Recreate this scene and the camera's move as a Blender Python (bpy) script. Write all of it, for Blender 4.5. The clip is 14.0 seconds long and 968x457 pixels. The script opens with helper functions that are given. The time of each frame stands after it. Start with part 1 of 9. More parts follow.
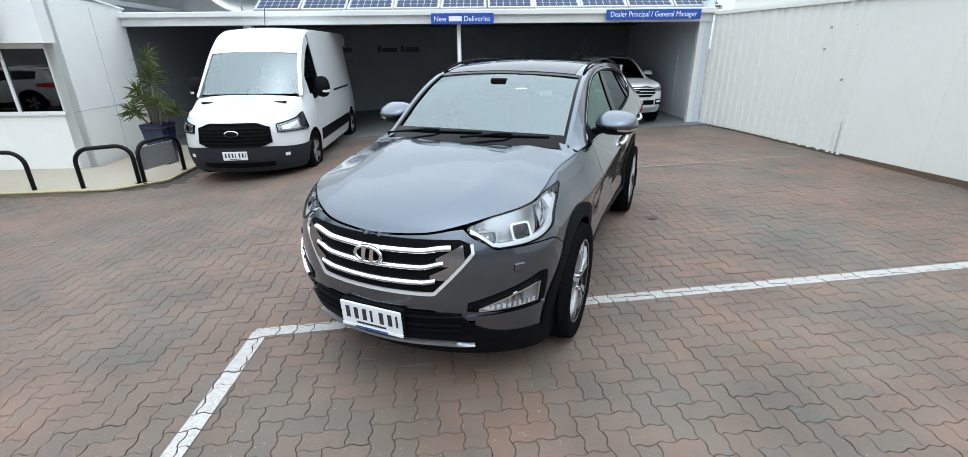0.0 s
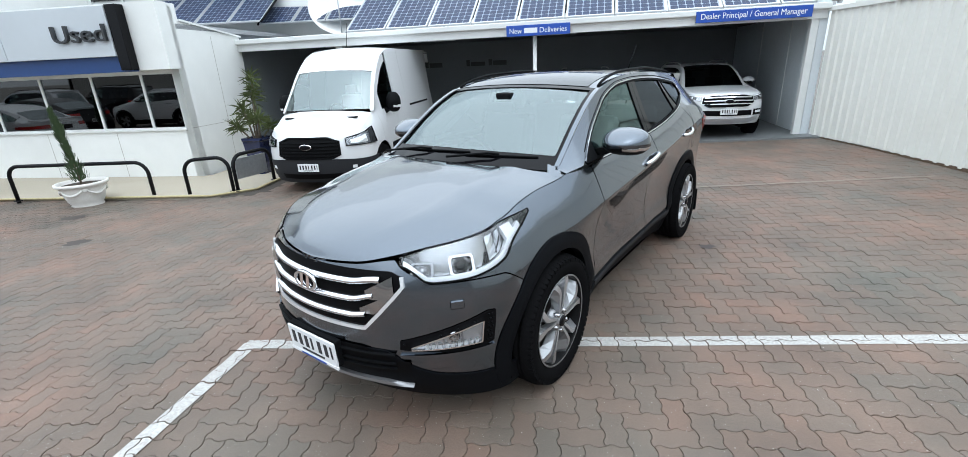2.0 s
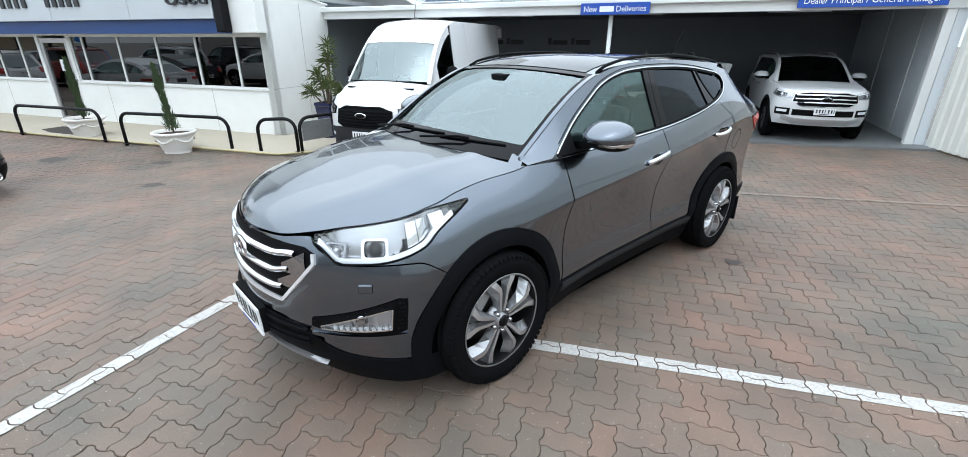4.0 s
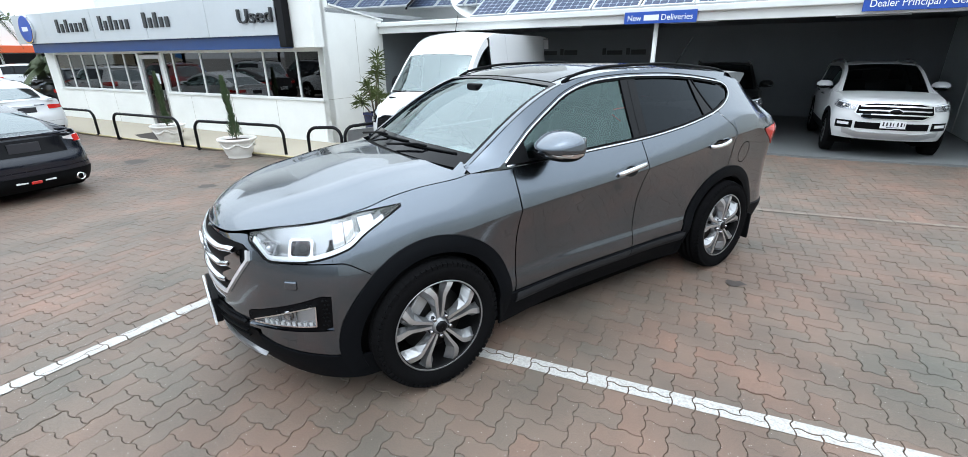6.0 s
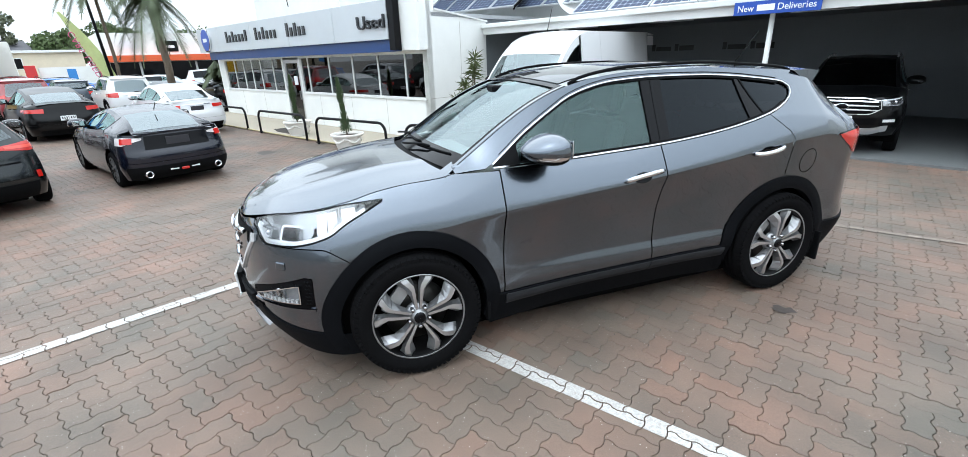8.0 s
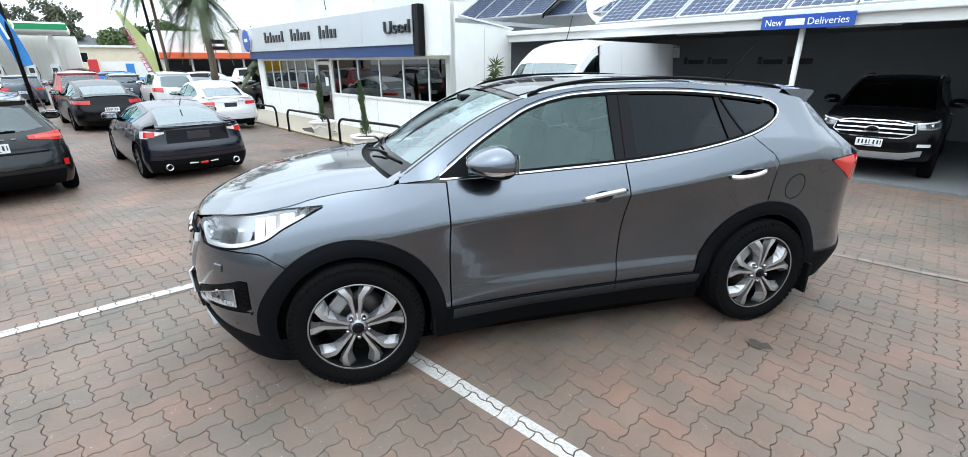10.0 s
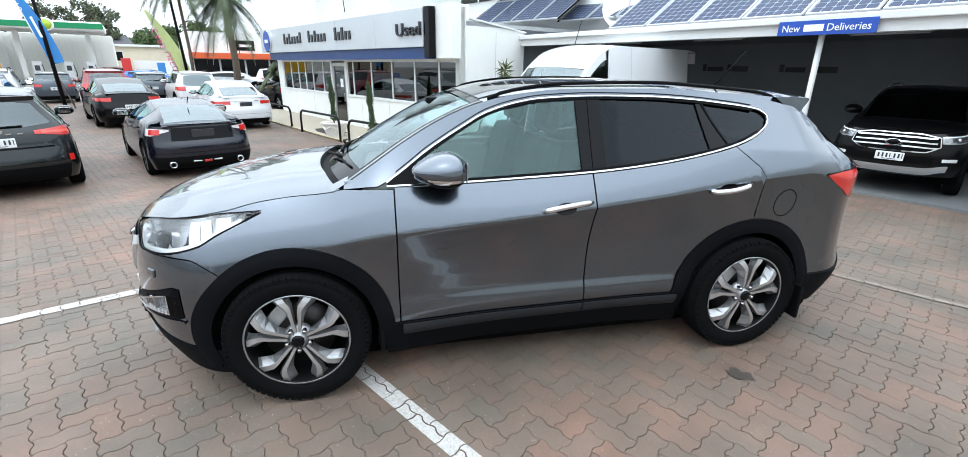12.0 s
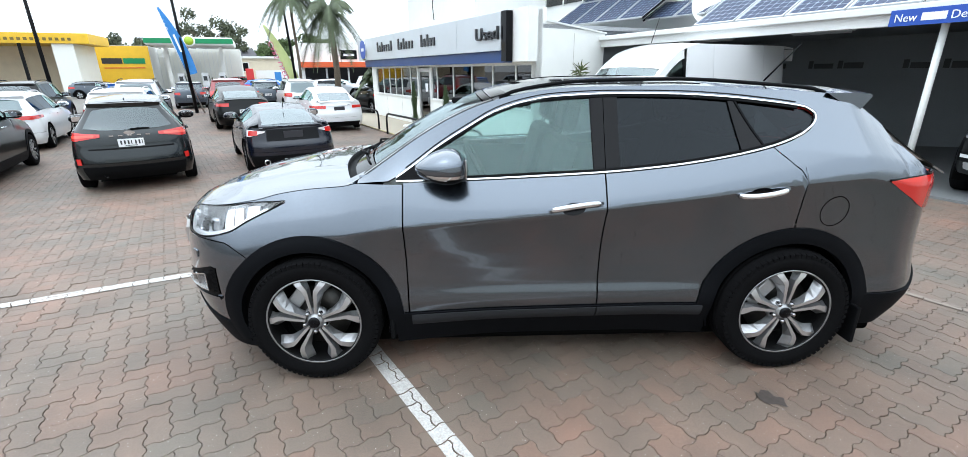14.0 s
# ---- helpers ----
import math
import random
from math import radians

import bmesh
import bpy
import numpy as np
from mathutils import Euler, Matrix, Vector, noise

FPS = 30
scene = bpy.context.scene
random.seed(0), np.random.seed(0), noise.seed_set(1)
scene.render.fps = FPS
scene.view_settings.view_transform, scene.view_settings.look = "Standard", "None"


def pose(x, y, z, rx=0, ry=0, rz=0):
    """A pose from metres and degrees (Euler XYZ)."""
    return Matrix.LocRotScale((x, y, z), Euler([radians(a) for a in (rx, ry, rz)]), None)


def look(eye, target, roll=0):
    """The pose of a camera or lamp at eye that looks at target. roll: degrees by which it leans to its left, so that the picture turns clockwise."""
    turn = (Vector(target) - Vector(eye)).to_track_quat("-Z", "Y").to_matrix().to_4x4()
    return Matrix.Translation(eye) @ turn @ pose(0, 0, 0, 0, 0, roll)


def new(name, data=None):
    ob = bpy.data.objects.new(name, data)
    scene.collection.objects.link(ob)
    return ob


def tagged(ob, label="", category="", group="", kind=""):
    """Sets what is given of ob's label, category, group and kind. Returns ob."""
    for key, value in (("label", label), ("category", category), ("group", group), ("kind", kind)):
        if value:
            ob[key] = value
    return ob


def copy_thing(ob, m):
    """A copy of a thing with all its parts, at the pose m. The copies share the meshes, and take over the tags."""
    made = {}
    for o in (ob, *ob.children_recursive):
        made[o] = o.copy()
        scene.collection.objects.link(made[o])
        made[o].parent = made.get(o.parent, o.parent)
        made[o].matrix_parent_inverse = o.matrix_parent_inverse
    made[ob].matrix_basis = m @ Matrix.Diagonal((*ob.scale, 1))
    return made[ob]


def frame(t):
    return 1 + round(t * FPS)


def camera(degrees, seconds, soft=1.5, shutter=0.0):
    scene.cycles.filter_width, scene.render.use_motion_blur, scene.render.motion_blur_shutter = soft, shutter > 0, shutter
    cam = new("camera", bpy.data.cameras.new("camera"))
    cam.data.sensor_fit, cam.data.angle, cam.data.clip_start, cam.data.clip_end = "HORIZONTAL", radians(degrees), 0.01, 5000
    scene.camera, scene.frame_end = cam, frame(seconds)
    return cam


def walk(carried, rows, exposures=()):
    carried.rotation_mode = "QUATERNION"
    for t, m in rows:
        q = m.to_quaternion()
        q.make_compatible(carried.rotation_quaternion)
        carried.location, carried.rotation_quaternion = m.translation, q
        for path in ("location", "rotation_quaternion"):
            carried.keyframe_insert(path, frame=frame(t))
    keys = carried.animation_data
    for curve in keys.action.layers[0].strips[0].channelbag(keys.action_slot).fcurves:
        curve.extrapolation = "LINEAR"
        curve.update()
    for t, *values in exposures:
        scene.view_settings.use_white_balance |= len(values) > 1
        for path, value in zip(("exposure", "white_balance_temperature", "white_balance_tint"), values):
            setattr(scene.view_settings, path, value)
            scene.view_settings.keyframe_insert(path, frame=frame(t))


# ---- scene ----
cam = camera(91.8, 14.0, 0.5)
PATH = [
    (0, (-0.049, 0.199, 1.763), (-0.058, 2.066, 1.047), -0.5),
    (0.5, (0.17, 0.192, 1.771), (-0.024, 2.06, 1.082), -1.9),
    (1, (0.309, 0.271, 1.762), (0.075, 2.14, 1.089), -2.2),
    (1.5, (0.483, 0.436, 1.751), (0.219, 2.306, 1.094), -1.0),
    (2, (0.686, 0.537, 1.756), (0.244, 2.371, 1.092), -2.6),
    (2.5, (0.951, 0.591, 1.769), (0.291, 2.358, 1.105), -1.0),
    (3, (1.103, 0.656, 1.765), (0.43, 2.41, 1.079), -0.5),
    (3.5, (1.207, 0.78, 1.751), (0.502, 2.51, 1.037), -0.3),
    (3.7, (1.249, 0.833, 1.747), (0.525, 2.55, 1.02), 0.0),
    (5.8, (1.888, 1.109, 1.76), (0.874, 2.68, 1.048), -0.8),
    (6, (1.921, 1.175, 1.741), (0.906, 2.751, 1.043), -0.5),
    (6.5, (2.042, 1.309, 1.75), (0.97, 2.852, 1.064), 0.3),
    (7, (2.177, 1.412, 1.754), (0.972, 2.852, 1.064), -1.4),
    (7.5, (2.39, 1.513, 1.764), (1.025, 2.802, 1.076), -2.1),
    (8, (2.514, 1.602, 1.754), (1.125, 2.863, 1.059), -1.9),
    (8.5, (2.555, 1.711, 1.748), (1.163, 2.97, 1.058), -1.5),
    (8.7, (2.549, 1.766, 1.758), (1.163, 3.027, 1.066), -0.8),
    (11, (2.897, 2.181, 1.759), (1.359, 3.282, 1.108), 0.0),
    (11.5, (2.866, 2.28, 1.745), (1.329, 3.379, 1.091), 0.3),
    (12, (2.831, 2.429, 1.742), (1.293, 3.528, 1.088), 0.7),
    (12.5, (2.844, 2.552, 1.741), (1.305, 3.652, 1.092), 0.9),
    (13, (2.947, 2.659, 1.737), (1.331, 3.645, 1.093), 0.7),
    (13.5, (3.053, 2.731, 1.73), (1.37, 3.604, 1.093), 0.1),
    (14, (3.08, 2.783, 1.718), (1.355, 3.568, 1.078), -0.5),
]
walk(cam, [(t, look(eye, target, roll)) for t, eye, target, roll in PATH], [(0, 0.17, 5870, 7), (3, 0.30, 5870, 7), (7.5, 0.50, 5900, 7), (11, 0.56, 5910, 7), (14, 0.58, 5910, 7)])

# ---------- world and light: bright overcast ----------
world = bpy.data.worlds.new("overcast_sky")
scene.world = world
world.use_nodes = True
wn, wl = world.node_tree.nodes, world.node_tree.links
sky = wn.new("ShaderNodeTexSky")
sky.sky_type = "NISHITA"
sky.sun_disc = False
sky.sun_elevation, sky.sun_rotation = radians(70), radians(155)
sky.air_density, sky.dust_density, sky.ozone_density = 1.0, 5.0, 1.0
grey = wn.new("ShaderNodeHueSaturation")
grey.inputs["Saturation"].default_value = 0.16
cover = wn.new("ShaderNodeMix")
cover.data_type = "RGBA"
cover.inputs[0].default_value = 0.80
cover.inputs[7].default_value = (9.15, 9.62, 9.85, 1)
wl.new(sky.outputs[0], grey.inputs["Color"])
wl.new(grey.outputs[0], cover.inputs[6])
# overcast sky: brighter overhead than at the horizon
way, up, rise, dome = (wn.new("ShaderNode" + s) for s in ("TexCoord", "SeparateXYZ", "MapRange", "VectorMath"))
dome.operation = "SCALE"
rise.inputs["To Min"].default_value, rise.inputs["To Max"].default_value = 0.84, 1.80
wl.new(way.outputs["Generated"], up.inputs[0])
wl.new(up.outputs["Z"], rise.inputs["Value"])
wl.new(cover.outputs[2], dome.inputs[0])
wl.new(rise.outputs[0], dome.inputs["Scale"])
wl.new(dome.outputs[0], wn["Background"].inputs[0])
wn["Background"].inputs[1].default_value = 0.130
sun = new("sun", bpy.data.lights.new("sun", "SUN"))
sun.data.energy, sun.data.angle, sun.data.color = 1.05, radians(120), (1, 0.975, 0.94)
sun.matrix_world = look((-3, -2, 30), (0, 0, 0))


# ---------- materials ----------
def mat(name, color, rough=0.6, metal=0.0, grain=0.0, scale=40.0, stain=0.0, stain_scale=1.2, bump=0.0, coat=0.0,
        spread=0.0, stain_color=None, flake=0.0, spec=0.5):
    """grain and stain vary the base colour at two scales, spread per object, bump is fine relief in metres."""
    m = bpy.data.materials.new(name)
    m.use_nodes = True
    n, k = m.node_tree.nodes, m.node_tree.links
    b = n["Principled BSDF"]
    b.inputs["Roughness"].default_value, b.inputs["Metallic"].default_value = rough, metal
    b.inputs["Coat Weight"].default_value = coat
    b.inputs["Coat Roughness"].default_value = 0.03
    b.inputs["Specular IOR Level"].default_value = spec
    b.inputs["Base Color"].default_value = (*color, 1)
    if not (grain or stain or bump or spread or flake):
        return m
    tc = n.new("ShaderNodeTexCoord")
    geo = n.new("ShaderNodeNewGeometry")
    last = n.new("ShaderNodeRGB")
    last.outputs[0].default_value = (*color, 1)
    out = last.outputs[0]

    def mul(out, fac_socket, lo, hi):
        mr = n.new("ShaderNodeMapRange")
        mr.inputs["To Min"].default_value, mr.inputs["To Max"].default_value = lo, hi
        k.new(fac_socket, mr.inputs["Value"])
        mx = n.new("ShaderNodeVectorMath")
        mx.operation = "SCALE"
        k.new(out, mx.inputs[0])
        k.new(mr.outputs[0], mx.inputs["Scale"])
        return mx.outputs[0]

    if grain or bump:
        g = n.new("ShaderNodeTexNoise")
        g.inputs["Scale"].default_value, g.inputs["Detail"].default_value = scale, 6
        k.new(geo.outputs["Position"], g.inputs["Vector"])
        if grain:
            out = mul(out, g.outputs["Fac"], 1 - 2 * grain, 1 + 2 * grain)
        if bump:
            bp = n.new("ShaderNodeBump")
            bp.inputs["Strength"].default_value, bp.inputs["Distance"].default_value = 1.0, bump
            k.new(g.outputs["Fac"], bp.inputs["Height"])
            k.new(bp.outputs[0], b.inputs["Normal"])
    if flake:
        f = n.new("ShaderNodeTexVoronoi")
        f.inputs["Scale"].default_value = 900
        k.new(tc.outputs["Object"], f.inputs["Vector"])
        sp = n.new("ShaderNodeSeparateColor")
        k.new(f.outputs["Color"], sp.inputs[0])
        out = mul(out, sp.outputs[0], 1 - flake, 1 + flake)
    if stain:
        s = n.new("ShaderNodeTexNoise")
        s.inputs["Scale"].default_value, s.inputs["Detail"].default_value, s.inputs["Roughness"].default_value = stain_scale, 5, 0.65
        k.new(geo.outputs["Position"], s.inputs["Vector"])
        if stain_color:
            mr = n.new("ShaderNodeMapRange")
            mr.inputs["From Min"].default_value, mr.inputs["From Max"].default_value = 0.52, 0.78
            mr.inputs["To Max"].default_value = stain
            k.new(s.outputs["Fac"], mr.inputs["Value"])
            mx = n.new("ShaderNodeMix")
            mx.data_type = "RGBA"
            mx.inputs[7].default_value = (*stain_color, 1)
            k.new(mr.outputs[0], mx.inputs[0])
            k.new(out, mx.inputs[6])
            out = mx.outputs[2]
        else:
            out = mul(out, s.outputs["Fac"], 1 - 2 * stain, 1 + 2 * stain)
        rr = n.new("ShaderNodeMapRange")
        rr.inputs["To Min"].default_value, rr.inputs["To Max"].default_value = max(0.02, rough - 0.12), min(1, rough + 0.12)
        k.new(s.outputs["Fac"], rr.inputs["Value"])
        k.new(rr.outputs[0], b.inputs["Roughness"])
    if spread:
        oi = n.new("ShaderNodeObjectInfo")
        out = mul(out, oi.outputs["Random"], 1 - spread, 1 + spread)
    k.new(out, b.inputs["Base Color"])
    return m


def glass(name, tint, gloss=(1, 1, 1), ior=1.75):
    """A thin pane: tinted see-through with a mirror by Fresnel."""
    m = bpy.data.materials.new(name)
    m.use_nodes = True
    n, k = m.node_tree.nodes, m.node_tree.links
    n.remove(n["Principled BSDF"])
    tr, gl, fr, mx = (n.new("ShaderNode" + s) for s in ("BsdfTransparent", "BsdfGlossy", "Fresnel", "MixShader"))
    tr.inputs[0].default_value = (*tint, 1)
    gl.inputs["Roughness"].default_value = 0.015
    gl.inputs[0].default_value = (*gloss, 1)
    fr.inputs[0].default_value = ior
    k.new(fr.outputs[0], mx.inputs[0])
    k.new(tr.outputs[0], mx.inputs[1])
    k.new(gl.outputs[0], mx.inputs[2])
    k.new(mx.outputs[0], n["Material Output"].inputs[0])
    return m


def paver_material():
    m = bpy.data.materials.new("clay_paver")
    m.use_nodes = True
    n, k = m.node_tree.nodes, m.node_tree.links
    b = n["Principled BSDF"]
    geo, oi = n.new("ShaderNodeNewGeometry"), n.new("ShaderNodeObjectInfo")
    add = n.new("ShaderNodeMath")
    add.operation = "ADD"
    k.new(geo.outputs["Random Per Island"], add.inputs[0])
    k.new(oi.outputs["Random"], add.inputs[1])
    fr = n.new("ShaderNodeMath")
    fr.operation = "FRACT"
    k.new(add.outputs[0], fr.inputs[0])
    zone = n.new("ShaderNodeTexNoise")
    zone.inputs["Scale"].default_value, zone.inputs["Detail"].default_value = 0.8, 6
    k.new(geo.outputs["Position"], zone.inputs["Vector"])
    zm = n.new("ShaderNodeMapRange")
    zm.inputs["From Min"].default_value, zm.inputs["From Max"].default_value = 0.3, 0.7
    zm.inputs["To Min"].default_value, zm.inputs["To Max"].default_value = -0.05, 0.65
    k.new(zone.outputs["Fac"], zm.inputs["Value"])
    part_of = n.new("ShaderNodeMath")
    part_of.operation = "MULTIPLY"
    part_of.inputs[1].default_value = 0.42
    k.new(fr.outputs[0], part_of.inputs[0])
    mix = n.new("ShaderNodeMath")
    mix.operation = "ADD"
    k.new(part_of.outputs[0], mix.inputs[0])
    k.new(zm.outputs[0], mix.inputs[1])
    ramp = n.new("ShaderNodeValToRGB")
    stops = [(0.0, (0.108, 0.101, 0.083)), (0.3, (0.128, 0.102, 0.081)), (0.62, (0.144, 0.102, 0.078)), (1.0, (0.170, 0.102, 0.074))]
    ramp.color_ramp.elements[0].position, ramp.color_ramp.elements[0].color = stops[0][0], (*stops[0][1], 1)
    ramp.color_ramp.elements[1].position, ramp.color_ramp.elements[1].color = stops[3][0], (*stops[3][1], 1)
    for p, c in stops[1:3]:
        e = ramp.color_ramp.elements.new(p)
        e.color = (*c, 1)
    k.new(mix.outputs[0], ramp.inputs[0])
    fine = n.new("ShaderNodeTexNoise")
    fine.inputs["Scale"].default_value, fine.inputs["Detail"].default_value, fine.inputs["Roughness"].default_value = 150, 6, 0.8
    k.new(geo.outputs["Position"], fine.inputs["Vector"])
    wide = n.new("ShaderNodeTexNoise")
    wide.inputs["Scale"].default_value, wide.inputs["Detail"].default_value = 1.6, 10
    k.new(geo.outputs["Position"], wide.inputs["Vector"])
    speck = n.new("ShaderNodeTexVoronoi")
    speck.inputs["Scale"].default_value = 130
    k.new(geo.outputs["Position"], speck.inputs["Vector"])
    sep = n.new("ShaderNodeSeparateColor")
    k.new(speck.outputs["Color"], sep.inputs[0])
    gt = n.new("ShaderNodeMath")
    gt.operation = "GREATER_THAN"
    gt.inputs[1].default_value = 0.985
    k.new(sep.outputs[0], gt.inputs[0])
    near = n.new("ShaderNodeMath")
    near.operation = "LESS_THAN"
    near.inputs[1].default_value = 0.3
    k.new(speck.outputs["Distance"], near.inputs[0])
    both = n.new("ShaderNodeMath")
    both.operation = "MULTIPLY"
    k.new(gt.outputs[0], both.inputs[0])
    k.new(near.outputs[0], both.inputs[1])

    def scaled(a, f, lo, hi):
        mr = n.new("ShaderNodeMapRange")
        mr.inputs["From Min"].default_value, mr.inputs["From Max"].default_value = 0.25, 0.75
        mr.inputs["To Min"].default_value, mr.inputs["To Max"].default_value = lo, hi
        k.new(f, mr.inputs["Value"])
        v = n.new("ShaderNodeVectorMath")
        v.operation = "SCALE"
        k.new(a, v.inputs[0])
        k.new(mr.outputs[0], v.inputs["Scale"])
        return v.outputs[0]

    col = scaled(scaled(ramp.outputs[0], fine.outputs["Fac"], 0.45, 1.55), wide.outputs["Fac"], 0.72, 1.28)
    grit = n.new("ShaderNodeMix")
    grit.data_type = "RGBA"
    grit.inputs[7].default_value = (0.55, 0.52, 0.48, 1)
    k.new(both.outputs[0], grit.inputs[0])
    k.new(col, grit.inputs[6])
    k.new(grit.outputs[2], b.inputs["Base Color"])
    b.inputs["Roughness"].default_value = 0.60
    bp = n.new("ShaderNodeBump")
    bp.inputs["Distance"].default_value = 0.0025
    k.new(fine.outputs["Fac"], bp.inputs["Height"])
    k.new(bp.outputs[0], b.inputs["Normal"])
    return m


M_PAVER = paver_material()
M_YARD = mat("yard_ground", (0.14, 0.128, 0.115), 0.9, grain=0.2, scale=3, stain=0.15, stain_scale=0.3)
M_JOINT = mat("joint_sand", (0.052, 0.044, 0.037), 0.95, grain=0.3, scale=200)
M_PAINT = mat("road_paint", (0.42, 0.41, 0.39), 0.75, grain=0.3, scale=90, stain=0.95, stain_scale=38, stain_color=(0.30, 0.25, 0.22), bump=0.001)
M_ASPHALT = mat("asphalt", (0.06, 0.06, 0.062), 0.9, grain=0.25, scale=60, stain=0.15, stain_scale=0.4)
M_CONC = mat("concrete", (0.42, 0.40, 0.36), 0.85, grain=0.12, scale=60, stain=0.35, stain_scale=1.4, stain_color=(0.22, 0.2, 0.17), bump=0.001)
M_PATH = mat("tan_footpath", (0.37, 0.33, 0.26), 0.85, grain=0.1, scale=50, stain=0.3, stain_scale=1.2, stain_color=(0.34, 0.29, 0.22))
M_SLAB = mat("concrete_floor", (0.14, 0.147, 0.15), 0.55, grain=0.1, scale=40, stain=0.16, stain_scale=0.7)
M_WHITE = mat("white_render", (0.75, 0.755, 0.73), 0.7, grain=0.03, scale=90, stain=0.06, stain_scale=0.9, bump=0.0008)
M_BACKWALL = mat("dull_render", (0.30, 0.29, 0.27), 0.85, grain=0.06, scale=20, stain=0.15, stain_scale=0.5)
M_TRIMW = mat("white_trim_paint", (0.69, 0.70, 0.685), 0.45, stain=0.06, stain_scale=1.5)
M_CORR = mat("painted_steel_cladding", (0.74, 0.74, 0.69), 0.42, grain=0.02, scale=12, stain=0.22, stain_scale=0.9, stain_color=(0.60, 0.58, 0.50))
M_RUST = mat("rusty_steel", (0.11, 0.075, 0.05), 0.9, grain=0.3, scale=50, bump=0.002)
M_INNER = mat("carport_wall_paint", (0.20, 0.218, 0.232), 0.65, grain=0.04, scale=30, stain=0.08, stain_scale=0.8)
M_SIDEPANEL = mat("shelter_side_panel", (0.62, 0.66, 0.68), 0.5, grain=0.03, scale=20, stain=0.10, stain_scale=0.6)
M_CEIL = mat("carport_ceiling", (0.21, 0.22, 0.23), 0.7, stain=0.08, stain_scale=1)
M_BLUE = mat("blue_sign_paint", (0.014, 0.065, 0.36), 0.35, grain=0.04, scale=30)
M_BAND = mat("blue_band_paint", (0.010, 0.045, 0.17), 0.4, grain=0.05, scale=20, stain=0.06)
M_SILVER = mat("silver_panel", (0.52, 0.55, 0.575), 0.38, metal=0.25, stain=0.05, stain_scale=1.0)
M_BLACK = mat("black_powder_coat", (0.008, 0.008, 0.009), 0.45, grain=0.1, scale=60, spec=0.12)
M_BLACKP = mat("black_plastic", (0.006, 0.0063, 0.007), 0.5, grain=0.12, scale=300, spec=0.04)
M_GLOSSB = mat("gloss_black", (0.004, 0.004, 0.005), 0.08, spec=0.15)
M_ROOFGLASS = mat("roof_glass", (0.006, 0.007, 0.009), 0.05, spec=0.5, coat=0.4)
M_SATIN = mat("satin_chrome", (0.82, 0.83, 0.85), 0.20, metal=0.6)
M_SKID = mat("skid_silver", (0.26, 0.26, 0.27), 0.35, metal=0.8)
M_DARKCHROME = mat("dark_chrome", (0.36, 0.36, 0.37), 0.07, metal=1.0)
M_LETTER = mat("letter_black", (0.02, 0.022, 0.025), 0.4)
M_LETTERW = mat("letter_white", (0.75, 0.77, 0.8), 0.5)
M_ALU = mat("aluminium", (0.55, 0.56, 0.57), 0.35, metal=0.9, grain=0.05, scale=30)
M_CHROME = mat("chrome", (0.75, 0.76, 0.78), 0.06, metal=1.0)
M_TRIM = mat("window_line_chrome", (0.60, 0.61, 0.62), 0.14, metal=1.0)
M_STEEL = mat("galvanised_steel", (0.42, 0.43, 0.44), 0.5, metal=0.7, grain=0.1, scale=20)
M_WINGLASS = glass("office_glass", (0.11, 0.13, 0.14), ior=1.7)
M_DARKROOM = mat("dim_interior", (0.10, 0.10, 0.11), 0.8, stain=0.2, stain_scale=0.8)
M_CELL = mat("solar_cell", (0.012, 0.025, 0.070), 0.35, grain=0.25, scale=14, spec=0.25)
M_BACKSHEET = mat("solar_lines", (0.30, 0.35, 0.43), 0.5)
M_TERRAW = mat("white_planter", (0.72, 0.70, 0.66), 0.75, grain=0.05, scale=40, stain=0.3, stain_scale=5, stain_color=(0.45, 0.42, 0.36), bump=0.002)
M_POTBLUE = mat("navy_glazed_pot", (0.012, 0.018, 0.06), 0.2, coat=0.4, grain=0.1, scale=20)
M_SOIL = mat("soil", (0.05, 0.035, 0.025), 0.95, grain=0.3, scale=40)
M_LEAF = mat("yucca_leaf", (0.085, 0.11, 0.03), 0.5, grain=0.25, scale=20, spread=0.2)
M_CONIFER = mat("conifer_leaf", (0.045, 0.075, 0.028), 0.7, grain=0.3, scale=30)
M_BARK = mat("bark", (0.14, 0.11, 0.08), 0.9, grain=0.3, scale=30, bump=0.01)
M_TREELEAF = mat("tree_leaf", (0.075, 0.110, 0.035), 0.7, grain=0.35, scale=1.2)
M_GUMLEAF = mat("gum_leaf", (0.080, 0.092, 0.050), 0.7, grain=0.35, scale=1.2)
M_PALM = mat("palm_frond", (0.055, 0.075, 0.030), 0.6, grain=0.25, scale=6)
M_YELLOW = mat("yellow_wall_paint", (0.72, 0.44, 0.02), 0.5, stain=0.08)
M_GREEN = mat("green_canopy_paint", (0.01, 0.22, 0.08), 0.35)
M_LIME = mat("lime_flag_cloth", (0.60, 0.68, 0.30), 0.8, grain=0.06, scale=8)
M_PINK = mat("pink_print", (0.62, 0.10, 0.22), 0.8)
M_FLAGBLUE = mat("blue_flag_cloth", (0.05, 0.22, 0.55), 0.8, grain=0.06, scale=8)
M_ORANGE = mat("orange_red_paint", (0.62, 0.10, 0.025), 0.5)
